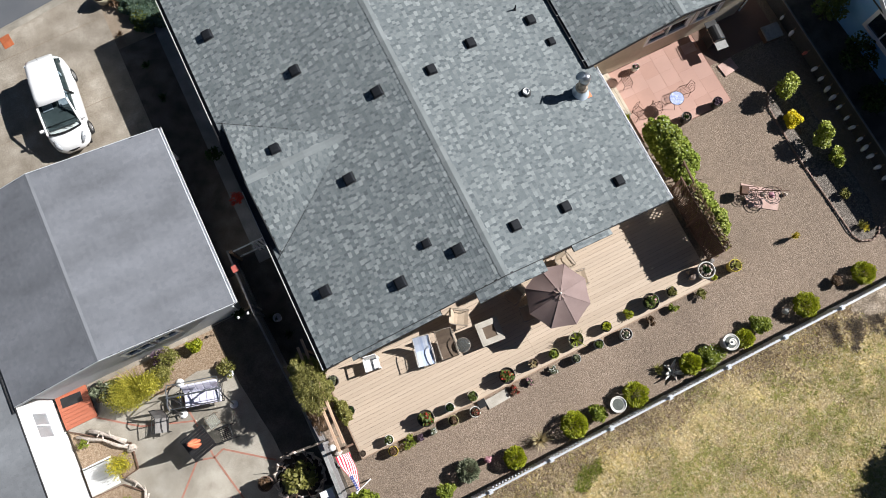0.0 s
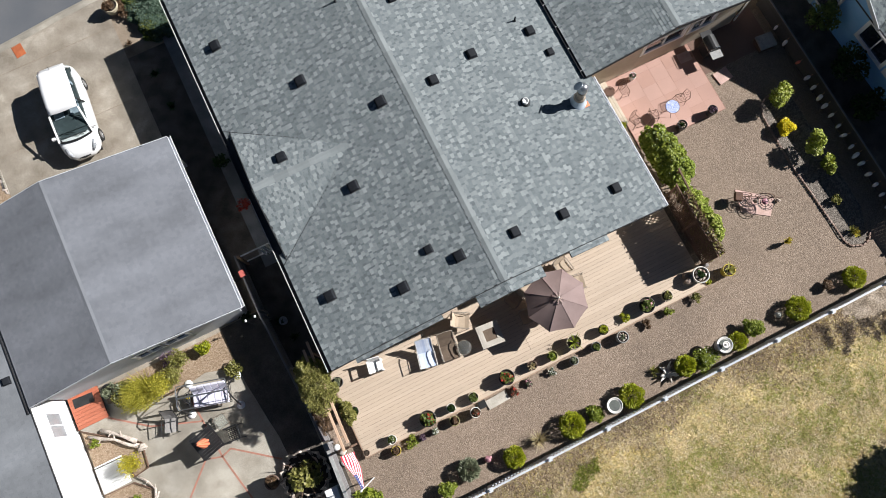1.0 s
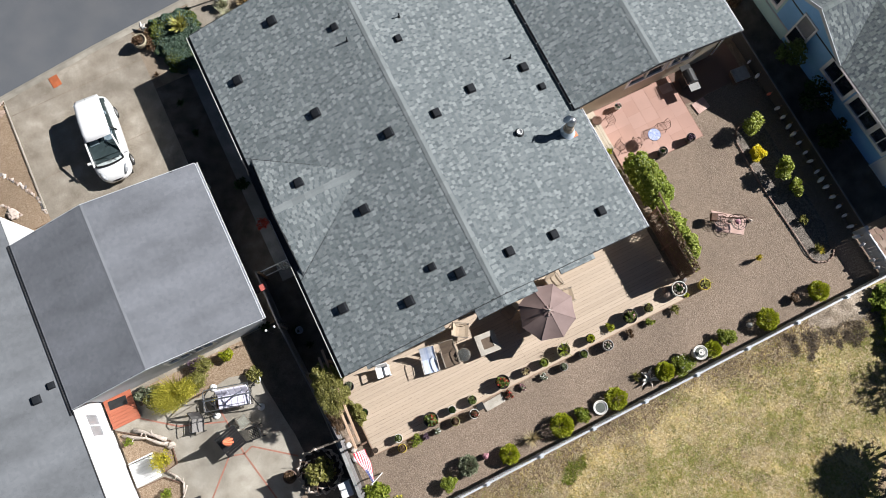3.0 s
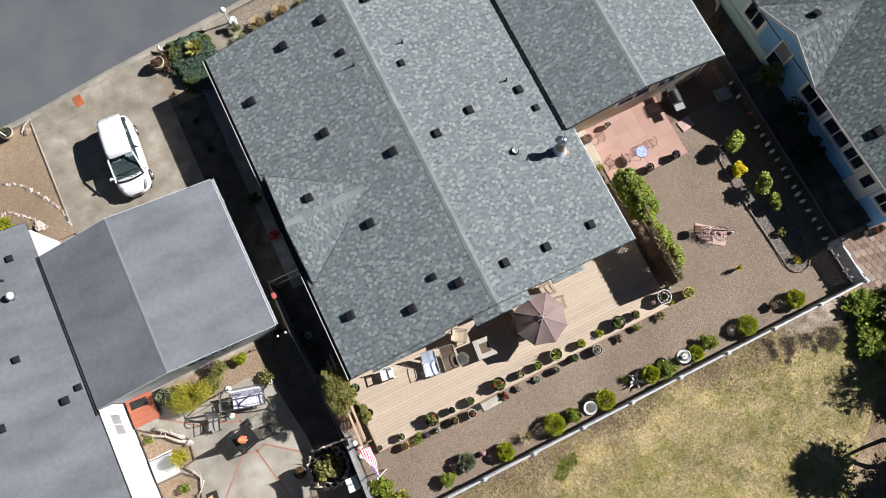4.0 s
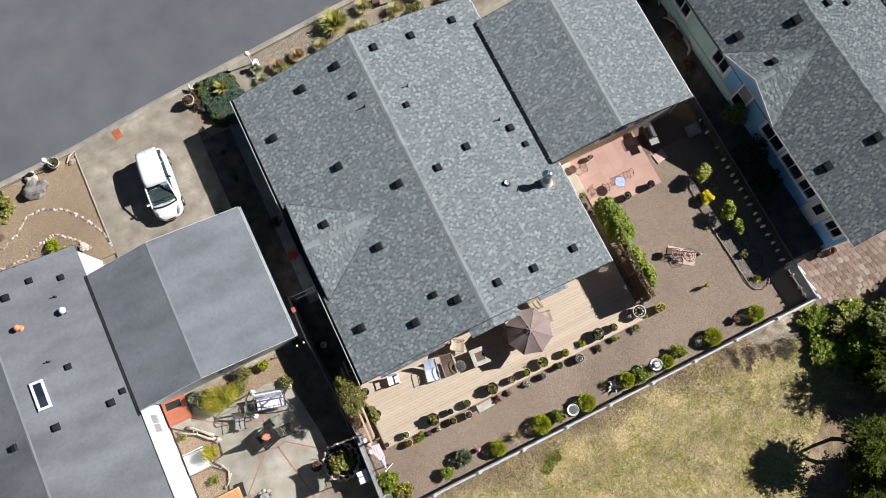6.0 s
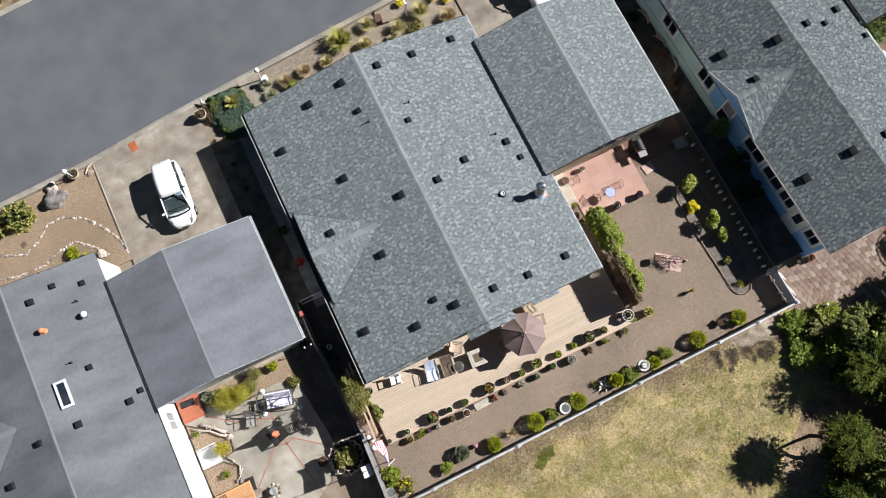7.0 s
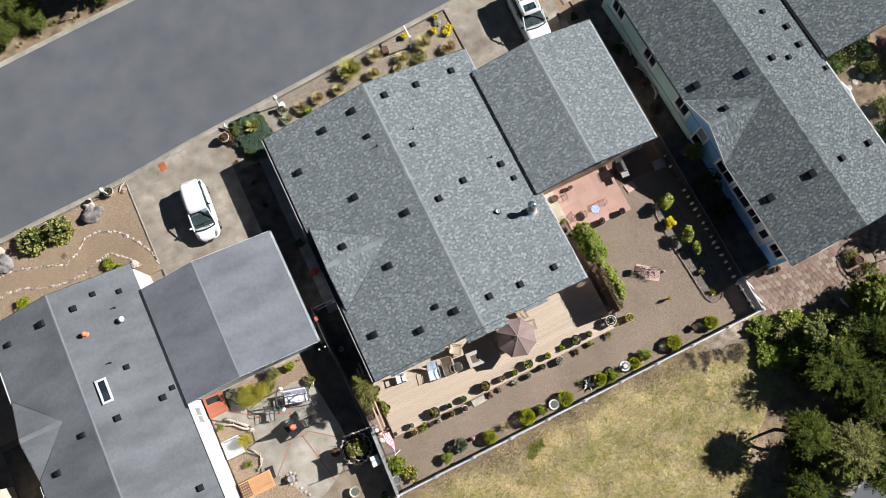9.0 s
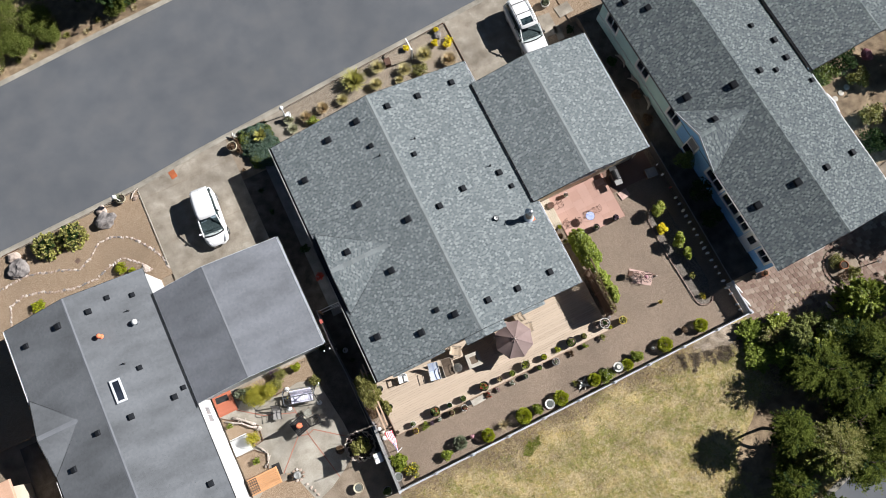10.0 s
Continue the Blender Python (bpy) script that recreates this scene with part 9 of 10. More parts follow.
for k in range(11):
    a, q = k * 2.4, 0.25 + 0.04 * k
    part("driftwood_stick", tube([(q * math.cos(a), q * math.sin(a), 0.3), (q * math.cos(a) + 0.12 * math.cos(a + 1.3), q * math.sin(a) + 0.12 * math.sin(a + 1.3), 0.36), (q * math.cos(a) + 0.3 * math.cos(a + 1.6), q * math.sin(a) + 0.3 * math.sin(a + 1.6), 0.3)], [0.02, 0.035, 0.012], None, 6), "driftwood", pl)
P = clumps(820, 700, (0.5, 0.5, 0.25), 12, base=0.15)
part("succulent_clump", quads("succulent_clump", "leaf_olive", P, 0.09, seed=82), None, pl)
for k in range(9):
    a = k * 0.7
    part("twig", tube([(0.3 * math.cos(a), 0.3 * math.sin(a), 0.25), (0.6 * math.cos(a), 0.6 * math.sin(a), 0.5), (0.85 * math.cos(a + 0.2), 0.85 * math.sin(a + 0.2), 0.55)], [0.015, 0.012, 0.005], None, 5), "dark_wood", pl)
bn = thing("cedar_porch", "low cedar board porch with a dark grid doormat", "porch", -13.05, 0.68, 0.03)
for i in range(9):
    part("board", box(-0.95, -0.5 + i * 0.117, 0.3, 1.05, -0.5 + i * 0.117 + 0.11, 0.34, bevel=0.004), "cedar", bn)
for x in (-0.9, 0.0, 0.96):
    part("joist", box(x, -0.5, 0.0, x + 0.06, 0.54, 0.298), "dark_wood", bn)
part("fascia", box(-0.95, -0.54, 0.0, 1.05, -0.502, 0.335), "cedar", bn)
part("fascia", box(1.052, -0.54, 0.0, 1.09, 0.56, 0.335), "cedar", bn)
mt_ = thing("door_mat", "dark open-grid rubber doormat on cedar boards", "mat", -13.68, 0.7, 0.372)
for i in range(6):
    part("grid_bar", box(-0.3, -0.45 + i * 0.17, 0.0, 0.3, -0.45 + i * 0.17 + 0.05, 0.02), "brown_sling", mt_)
for i in range(5):
    part("grid_bar", box(-0.3 + i * 0.14, -0.45, 0.021, -0.3 + i * 0.14 + 0.04, 0.45, 0.032), "brown_sling", mt_)
solid("rubber_mat", box(-0.26, -0.4, 0, 0.26, 0.4, 0.02, bevel=0.006), "black_sling", "dark perforated rubber mat on concrete", "mat", x=-11.99, y=1.0, z=0.031, rz=-4)
solid("step_block", box(-0.24, -0.24, 0, 0.24, 0.24, 0.12, bevel=0.02), "concrete", "pale concrete step block", "step", x=-11.78, y=0.36, z=0.02, rz=-6)
ur = thing("stone_urn", "pale round stone urn ringed with rocks", "urn", -10.9, 0.1, 0.03)
part("urn", lathe([(0.14, 0), (0.24, 0.15), (0.26, 0.3), (0.17, 0.42), (0.22, 0.48), (0.16, 0.46), (0, 0.38)], 20), "pot_grey", ur, smooth=True)
for k in range(9):
    a = k * 0.7
    ob = part("rock", STONES[k % 6], None, ur)
    ob.location = (0.36 * math.cos(a), 0.36 * math.sin(a), 0)
cb = thing("storage_box", "tall white plastic storage box against the fence", "box", -5.6, -1.2, 0.02, -3)
part("body", box(-0.24, -0.3, 0, 0.24, 0.3, 1.12, bevel=0.02), "white", cb)
part("lid", box(-0.26, -0.32, 1.12, 0.26, 0.32, 1.18, bevel=0.02), "white", cb)
part("handle", box(-0.25, -0.08, 1.18, -0.2, 0.08, 1.205, bevel=0.008), "pot_grey", cb)
for i, (x, y) in enumerate(((-10.6, -0.7), (-10.45, -1.0), (-10.3, -1.3), (-10.2, -1.6))):
    solid("edging_rock", STONES[i], None, "small pale edging rock in a bed", "rock", x=x, y=y, z=0.03, rz=40 * i, group="edging rocks")
bush(-4.4, 13.7, 0.4, 0.7, "leaf_dark", "small shrub in the shaded side strip", 830, 300, 0.07)
bush(-4.3, 11.5, 0.35, 0.6, "fl_red", "shaded plant with dull red leaves", 831, 220, 0.06)
for i, (x, y) in enumerate(((-5.5, 19.0), (-5.4, 17.2), (-4.9, 6.2), (-4.6, 5.3))):
    tuft(x, y, 0.3, 0.3, "leaf_dark", "small dark plant in the shaded strip", 840 + i, 50, 0.02)
bk_ = thing("bucket", "pale blue plastic bucket in the shaded side yard", "bucket", -4.75, 6.1, 0.0)
part("shell", lathe([(0.13, 0), (0.17, 0.3), (0.185, 0.31), (0.16, 0.3), (0.125, 0.03), (0, 0.03)], 18), "buoy", bk_, smooth=True)
part("handle", tube([(0.17 * math.cos(a * 0.35), 0.17 * math.sin(a * 0.35), 0.31 + 0.02 * math.sin(a * 0.35)) for a in range(10)], 0.006, None, 4), "metal", bk_)
solid("red_box", box(-0.12, -0.14, 0.0, 0.12, 0.14, 0.1, bevel=0.015), "buoy_red", "small faded red box on the fence cap", "box", x=-5.28, y=8.37, z=1.485, rz=3)
for x, y in ((-4.86, 0.42), (-4.82, -0.24)):
    solid("garden_globe", lathe([(0.06, 0.0), (0.06, 0.16), (0.12, 0.22), (0.14, 0.32), (0.1, 0.42), (0, 0.45)], 18), "white", "white plastic globe on a short stub by the fence", "garden globe", x=x, y=y, group="garden globes", smooth=True)


# ---- trees, hedges and field grass ----
def boughs(seed, n, h, rad, low, count, twigs=7, top=0.0):
    """Places and directions of leaves along the twigs of boughs that leave the trunk all round."""
    rng = np.random.default_rng(seed)
    P, G = [], []
    m = max(6, n // (count * twigs))
    for i in range(count):
        f = ((i + rng.random()) / count) ** 0.85
        a = i * 2.4 + rng.uniform(-0.5, 0.5)
        reach = (0.3 + 0.75 * math.sqrt(max(0.0, 1 - ((f - 0.3) / 0.75) ** 2))) * rng.uniform(0.65, 1.12)
        z0 = h * (low + (0.9 - low) * f)
        d = np.array([math.cos(a) * rad[0] * reach, math.sin(a) * rad[1] * reach, h * rng.uniform(-0.02, 0.14)])
        base = np.array([0, 0, z0])
        L = np.linalg.norm(d[:2])
        for k in range(twigs):
            s = 0.25 + 0.75 * (k + rng.random()) / twigs
            ta = math.atan2(d[1], d[0]) + (1 if k % 2 else -1) * rng.uniform(0.2, 1.0) * (1.15 - s)
            tl = rng.uniform(0.25, 0.5) * (0.35 + 0.5 * L * (1.2 - s))
            e = np.array([math.cos(ta) * tl, math.sin(ta) * tl, tl * rng.uniform(-0.1, 0.35)])
            q = rng.random(m)[:, None]
            P.append(base + d * s + e * q + rng.normal(size=(m, 3)) * 0.06 * (1.1 - q) * (0.5 + L * 0.5))
            G.append(np.repeat((e / tl)[None], m, 0))
    return np.concatenate(P), np.concatenate(G)


def sprays(seed, n, h, rad, low, lobes=11, length=0.85):
    """Places and directions of needles on drooping sprays that clothe several uneven lobes."""
    rng = np.random.default_rng(seed)
    m = 36
    S = max(20, n // m)
    a = np.arange(lobes) * 2.4 + rng.uniform(-0.6, 0.6, lobes)
    k = rng.uniform(0.35, 0.68, lobes)
    k[0] = 0.08
    zc = h * (low + (1 - low) * rng.uniform(0.25, 0.62, lobes))
    zc[0] = h * (low + (1 - low) * 0.66)
    C = np.stack([np.cos(a) * k * rad[0], np.sin(a) * k * rad[1], zc], 1)
    R = np.stack([rad[0] * rng.uniform(0.32, 0.5, lobes), rad[1] * rng.uniform(0.32, 0.5, lobes), h * (1 - low) * rng.uniform(0.24, 0.36, lobes)], 1)
    i = rng.integers(0, lobes, S)
    v = rng.normal(size=(S, 3))
    v[:, 2] = np.abs(v[:, 2]) * 0.9 - 0.25
    v /= np.linalg.norm(v, axis=1)[:, None]
    base = C[i] + v * R[i] * (rng.random(S) ** 0.35)[:, None]
    out = base * np.array([1, 1, 0])
    e = v * np.array([0.7, 0.7, 0]) + 0.5 * out / (np.linalg.norm(out, axis=1)[:, None] + 0.2) + rng.normal(size=(S, 3)) * 0.4
    e[:, 2] = rng.uniform(-0.35, 0.25, S)
    e /= np.linalg.norm(e, axis=1)[:, None]
    side = np.stack([-e[:, 1], e[:, 0], rng.uniform(-0.35, 0.35, S)], 1)
    L = length * rng.uniform(0.5, 1.25, S)
    q, w = rng.random((S, m, 1)), rng.uniform(-1, 1, (S, m, 1))
    P = base[:, None] + e[:, None] * L[:, None, None] * q + side[:, None] * w * 0.2 * L[:, None, None] * np.sin(np.pi * (0.1 + 0.85 * q)) + rng.normal(size=(S, m, 3)) * 0.022
    P[:, :, 2] -= (0.22 * L[:, None] * q[:, :, 0] ** 2)
    P[:, :, 2] = np.maximum(P[:, :, 2], 0.03)
    G = e[:, None] + side[:, None] * np.sign(w) * 0.6
    return P.reshape(-1, 3), G.reshape(-1, 3)


def tree(x, y, h, rad, mat, label, seed, n=9000, leaf=0.08, low=0.15, count=34, long=1.6, inner="leaf_pine", trunks=None, needles=False):
    t = thing("tree", label, "tree", x, y, 0, 0)
    rng = random.Random(seed)
    for line in trunks or (((0, 0, -0.1), (0.04 * h, 0.02 * h, h * 0.3), (-0.02 * h, 0.03 * h, h * 0.65), (0, 0, h * 0.9)),):
        part("trunk", tube(list(line), [(0.034 - 0.026 * i / (len(line) - 1)) * h for i in range(len(line))], None, 9), "bark", t, smooth=True)
    for i in range(10):
        a, z0 = rng.uniform(0, 6.28), h * rng.uniform(max(low, 0.15), 0.8)
        rr = rng.uniform(0.5, 0.8)
        part("limb", tube([(0, 0, z0), (math.cos(a) * rad[0] * rr * 0.5, math.sin(a) * rad[1] * rr * 0.5, z0 + 0.02 * h), (math.cos(a) * rad[0] * rr, math.sin(a) * rad[1] * rr, z0 + 0.05 * h)], [0.012 * h, 0.008 * h, 0.003 * h], None, 6), "bark", t)
    if needles:
        P, G = sprays(seed, int(n * 1.5), h, rad, low)
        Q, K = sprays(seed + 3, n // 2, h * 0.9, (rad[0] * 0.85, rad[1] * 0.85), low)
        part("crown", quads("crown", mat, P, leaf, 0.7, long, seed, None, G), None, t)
        # inner sprays, mostly a darker green that paints shade inside the crown
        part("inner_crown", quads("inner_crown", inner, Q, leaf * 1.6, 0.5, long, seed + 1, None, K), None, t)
        return t
    P, G = boughs(seed, int(n * 0.7), h, rad, low, count * 3, 5)
    C = clumps(seed + 7, int(n * 0.6), (rad[0] * 0.92, rad[1] * 0.92, h * (1 - low) / 2), 40, 0.25, base=h * low)
    K = C - np.array([0, 0, h * (low + 0.3)])
    P, G = np.concatenate([P, C]), np.concatenate([G, K / np.linalg.norm(K, axis=1)[:, None]])
    part("crown", quads("crown", mat, P, leaf, 1.5, long, seed, None, G * 0.5), None, t)
    # shrunken inner copy, mostly darker, to put crown shade into colour
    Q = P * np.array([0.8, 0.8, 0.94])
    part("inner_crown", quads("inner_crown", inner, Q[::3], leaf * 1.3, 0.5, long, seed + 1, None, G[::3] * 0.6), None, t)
    return t


# conifers take the dark inner leaves as painted inner shade
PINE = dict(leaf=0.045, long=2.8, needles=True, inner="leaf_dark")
area("grove_floor", [(20.6, -6.9), (24.2, -6.2), (31, -7.4), (31, -15.35), (24.6, -15.3), (21.8, -15.2), (18.6, -14.9), (15.2, -14.2), (15.0, -12.6), (15.5, -11.5), (16.4, -10.7), (17.6, -9.9), (18.4, -9.2), (19.4, -8.4)], "litter", "brown needle litter under trees", "ground", 0.012)
# broad-leaved shrubs and trees along the terrace
tree(20.5, -4.75, 0.55, (0.85, 0.75), "leaf_fresh", "bright green bushy shrub beyond the fence corner", 901, 8000, 0.1, 0.06, count=22, inner="leaf")
tree(20.25, -5.7, 0.4, (0.7, 0.6), "leaf_bright", "low green shrub beyond the fence corner", 936, 4500, 0.085, 0.06, count=18, inner="leaf")
tree(21.6, -5.55, 0.95, (0.95, 0.8), "leaf_olive", "brownish olive shrub by the terrace", 914, 7000, 0.08, 0.08, count=24, inner="leaf_brown")
tree(20.05, -6.5, 0.5, (1.0, 0.8), "leaf_fresh", "fresh green bushy shrub at the field edge", 915, 7500, 0.11, 0.06, count=24, inner="leaf")
tree(21.5, -7.0, 1.1, (0.9, 0.8), "leaf_fresh", "green bushy shrub behind the field edge", 937, 6000, 0.1, 0.06, count=22, inner="leaf")
tree(22.8, -6.4, 2.0, (0.75, 1.0), "leaf_silver", "pale grey-green slender shrub by the terrace", 902, 8000, 0.08, 0.1, count=26, inner="leaf")
tree(22.7, -8.8, 3.6, (1.7, 1.4), "leaf_conifer", "spreading green conifer with feathery boughs", 903, 15000, 0.055, 0.2, long=2.4, inner="leaf_dark", needles=True)
tree(24.1, -7.5, 2.3, (1.3, 0.9), "leaf_hedge", "yellow-green bushy tree by the terrace", 938, 9000, 0.085, 0.08, count=28, inner="leaf_dark")
tree(26.0, -8.6, 3.4, (1.9, 1.4), "leaf_conifer", "dark green tree with feathery boughs", 913, 14000, low=0.15, **PINE)
tree(27.7, -6.0, 2.8, (1.7, 1.4), "leaf_bright", "rounded bright green tree over the terrace", 904, 15000, 0.085, 0.15, count=42, inner="leaf_dark")
tree(31.0, -7.2, 4.2, (2.3, 2.0), "leaf", "large green tree beyond the terrace", 905, 20000, 0.085, 0.12, count=40)
# conifers towards the lane
tree(26.8, -10.0, 4.6, (2.3, 1.9), "leaf_conifer", "large dark conifer near the lane", 906, 17000, low=0.15, **PINE)
tree(24.3, -10.7, 3.9, (1.8, 1.6), "leaf_conifer", "feathery dark green conifer in the field corner", 911, 14000, low=0.15, **PINE)
tree(18.5, -10.95, 4.0, (0.95, 0.9), "leaf_conifer", "small conifer on two bent trunks over dry grass", 907, 8000, low=0.6, trunks=(((0.2, -0.2, -0.1), (-0.1, 0.3, 0.35), (0.06, 0.3, 1.2), (0.2, 0.2, 2.3), (0.1, 0.0, 3.5)), ((-0.6, -0.95, -0.1), (-0.7, -0.5, 0.9), (-0.6, -0.1, 1.3), (-0.33, -0.12, 2.3), (0.0, -0.05, 3.4))), **PINE)
tree(20.4, -13.3, 4.2, (1.75, 1.15), "leaf_olive", "olive-green feathery conifer by the lane", 908, 15000, 0.05, 0.18, long=3.0, inner="leaf_pine", needles=True)
tree(17.4, -14.2, 3.0, (1.0, 0.9), "leaf_conifer", "low dark conifer at the field edge", 909, 9000, low=0.12, **PINE)
tree(22.0, -14.8, 3.4, (1.4, 1.1), "leaf_conifer", "dark conifer over the lane", 910, 10000, low=0.3, **PINE)
tree(24.6, -14.2, 4.4, (1.8, 1.5), "leaf_conifer", "tall dark conifer over the lane", 912, 11000, low=0.15, **PINE)
tree(19.0, -16.6, 2.6, (0.9, 0.8), "leaf", "small green tree at the lane's bend", 916, 5000, 0.08, low=0.1, count=22, inner="leaf_pine")
tree(22.9, -12.5, 3.0, (1.3, 1.1), "leaf_conifer", "low feathery conifer between taller trees", 922, 8000, low=0.1, **PINE)
tree(26.6, -12.6, 3.6, (1.6, 1.4), "leaf_conifer", "dark conifer at the grove's back", 923, 10000, low=0.1, **PINE)
tree(22.2, -4.9, 1.0, (0.9, 0.5), "leaf_hedge", "yellow-green shrub between fence corner and terrace", 931, 5000, 0.08, low=0.05, count=22, inner="leaf")
tree(21.4, -8.3, 1.3, (0.9, 0.7), "leaf", "low green shrub under the spreading conifer", 932, 5000, 0.085, low=0.06, count=22, inner="leaf_dark")
tree(25.0, -6.9, 2.2, (1.0, 0.7), "leaf", "green shrub filling the terrace edge", 934, 6000, 0.085, low=0.06, count=24, inner="leaf_dark")
tree(18.9, -13.1, 1.5, (1.1, 0.8), "leaf_olive", "low olive-green shrub beside the conifers", 935, 6000, 0.05, low=0.06, long=2.6, inner="leaf", needles=True)
tree(24.2, -5.75, 1.2, (0.9, 0.45), "leaf_silver", "low pale green shrub edging the terrace", 925, 4500, 0.07, low=0.05, count=22, inner="leaf")
solid("garden_post", box(-0.055, -0.055, -0.1, 0.055, 0.055, 1.05, bevel=0.01), "white", "white square post among shrubs by the terrace", "post", x=22.4, y=-4.5, rz=-25)
tree(42.5, 7.2, 4.4, (2.0, 1.8), "leaf_dark", "dark garden tree beyond the blue house", 926, 8000, 0.1, low=0.12, inner="leaf_dark")
tree(41.4, 2.2, 5.0, (2.0, 1.9), "leaf_dark", "dark garden tree shading bare soil", 927, 8000, 0.1, low=0.12, inner="leaf_dark")
for i, (x, y, r, h) in enumerate(((-17.2, 37.0, 1.3, 1.5), (-15.2, 38.0, 1.3, 1.7), (-14.9, 36.8, 0.9, 1.0), (-19.2, 37.2, 1.5, 1.7), (-17.4, 39.2, 1.7, 2.2), (-9.7, 36.9, 0.9, 0.9), (-8.2, 37.4, 0.9, 1.0), (-8.9, 38.4, 1.1, 1.2), (-21.8, 37.8, 1.6, 2.0), (-25, 37.5, 1.4, 1.6))):
    bush(x, y, r, h, "leaf_pine", "broad olive-green shrub on the far verge", 930 + i, 9000, 0.055, "verge_shrub", "verge shrubs", lumps=34)
for i in range(14):
    tuft(-21.0 + i * 1.05 + 0.3 * math.sin(i * 5), 35.75 + 0.07 * i + 0.25 * math.sin(i * 3), 0.4, 0.25, "leaf_olive" if i % 2 else "leaf_straw", "low dry tuft on the far verge", 970 + i, 150, 0.014, "verge_tuft", 0.6, "verge tufts")
tree(-9.0, 38.2, 5.4, (2.9, 2.0), "leaf_dark", "dark tree casting deep shade on the verge", 945, 20000, 0.12, 0.1, inner="leaf_dark", count=44)
tree(-6.8, 39.8, 6.2, (2.6, 2.2), "leaf_dark", "dark tree on the far verge", 946, 15000, 0.11, 0.12, inner="leaf_dark")
tree(-10.6, 41.8, 6.0, (2.8, 2.3), "leaf_dark", "dark tree behind the verge shrubs", 947, 11000, 0.11, 0.1, inner="leaf_dark")
for i, (x, y, r, h, mat) in enumerate(((21.9, 5.2, 0.9, 1.6, "leaf_dark"), (21.7, 3.2, 0.8, 1.4, "leaf_dark"), (21.9, 7.6, 0.75, 1.9, "leaf"), (21.6, 13.5, 0.4, 0.6, "leaf_brown"), (21.4, 11.5, 0.4, 0.5, "leaf_brown"), (21.2, 16.5, 0.4, 0.6, "leaf_dark"))):
    bush(x, y, r, h, mat, "shrub in the shaded side yard of the blue house", 950 + i, 900, 0.09, group="side yard shrubs", z=0.55)
for i, (x, y, r, h, mat) in enumerate(((34.6, 9.0, 1.1, 1.2, "leaf"), (36.5, 9.4, 1.2, 1.4, "leaf_dark"), (37.0, 7.6, 0.9, 0.9, "leaf_olive"), (36.2, 5.0, 1.0, 1.0, "leaf_olive"), (35.0, 3.4, 1.2, 1.2, "leaf_dark"), (38.4, 8.9, 0.45, 0.8, "fl_pink"), (37.8, 4.2, 1.2, 1.2, "leaf_dark"), (39.5, 6.8, 1.0, 1.0, "leaf"))):
    bush(x, y, r, h, mat, "garden shrub east of the blue house", 960 + i, 1300, 0.1, group="eastern garden shrubs")
for i in range(6):
    solid("stepping_stone", lathe([(0, 0), (0.2, 0), (0.22, 0.03), (0.18, 0.05), (0, 0.05)], 16, wobble=0.04), "slab", "round pale stepping stone in bare soil", "stepping stone", x=34.2 + 0.62 * i, y=6.9 + 0.2 * i, group="stepping stones")
tree(36.0, -3.0, 4.8, (2.8, 1.8), "leaf_dark", "dark tree shading the end of the terrace", 928, 13000, 0.1, low=0.1, inner="leaf_dark")
for i, (x, y, a) in enumerate(((22.1, 16.4, 80), (22.15, 14.5, 95), (22.2, 12.7, 60))):
    root = thing("driftwood_root", "twisted grey driftwood root in the shaded side yard", "driftwood", x, y, 0.52, a, "driftwood roots")
    part("stem", tube([(-0.6, 0.05, 0.1), (-0.2, -0.08, 0.18), (0.2, 0.08, 0.2), (0.6, -0.04, 0.12)], [0.06, 0.11, 0.13, 0.05], None, 8), "driftwood", root, smooth=True)
    part("fork", tube([(0.1, 0.05, 0.2), (0.3, 0.25, 0.28), (0.45, 0.4, 0.2)], [0.08, 0.06, 0.03], None, 7), "driftwood", root, smooth=True)
# round bed on the terrace
rb = thing("round_bed", "round stone-edged bed of herbs with a terracotta pot", "planting bed", 28.6, -3.7)
part("bed_soil", lathe([(1.2, 0.0), (1.1, 0.1), (0, 0.16)], 24), "soil", rb)
for k in range(26):
    a = k * 0.2417
    ob = part("edge_stone", box(-0.13, -0.09, -0.05, 0.13, 0.09, 0.07, bevel=0.02), "paver", rb)
    ob.matrix_basis = pose(1.3 * math.cos(a), 1.3 * math.sin(a), 0, 0, 0, math.degrees(a) + 90)
bush(28.2, -3.1, 0.65, 0.4, "leaf_olive", "olive-green herb mound in a round bed", 975, 1600, 0.05, z=0.08)
bush(28.9, -4.3, 0.5, 0.4, "leaf_olive", "olive herb mound in a round bed", 976, 1200, 0.05, z=0.08)
bush(28.1, -4.3, 0.4, 0.35, "leaf_brown", "dry brown herb in a round bed", 977, 300, 0.06, z=0.08)
lt = thing("garden_lantern", "dark post lantern with a pale ring", "lantern", 30.3, -4.35)
part("post", tube([(0, 0, -0.05), (0, 0, 1.3)], 0.035, None, 8), "black_metal", lt)
part("ring", tube([(0.14 * math.cos(a * 0.5236), 0.14 * math.sin(a * 0.5236), 1.35) for a in range(12)], 0.025, None, 6, True), "pot_grey", lt)
for i, (x, y, r) in enumerate(((21.2, -1.5, 0.2), (21.25, -2.55, 0.2), (26.2, -5.3, 0.2))):
    lgp = thing("driftwood_log", "white driftwood piece on the paver edge", "driftwood", group="driftwood logs")
    part("log", tube([(x, y, 0.08), (x + 0.04, y - 0.35, 0.14), (x + 0.2, y - 0.75, 0.08)], [r * 0.35, r * 0.5, r * 0.25], None, 8), "pot_white", lgp, smooth=True)

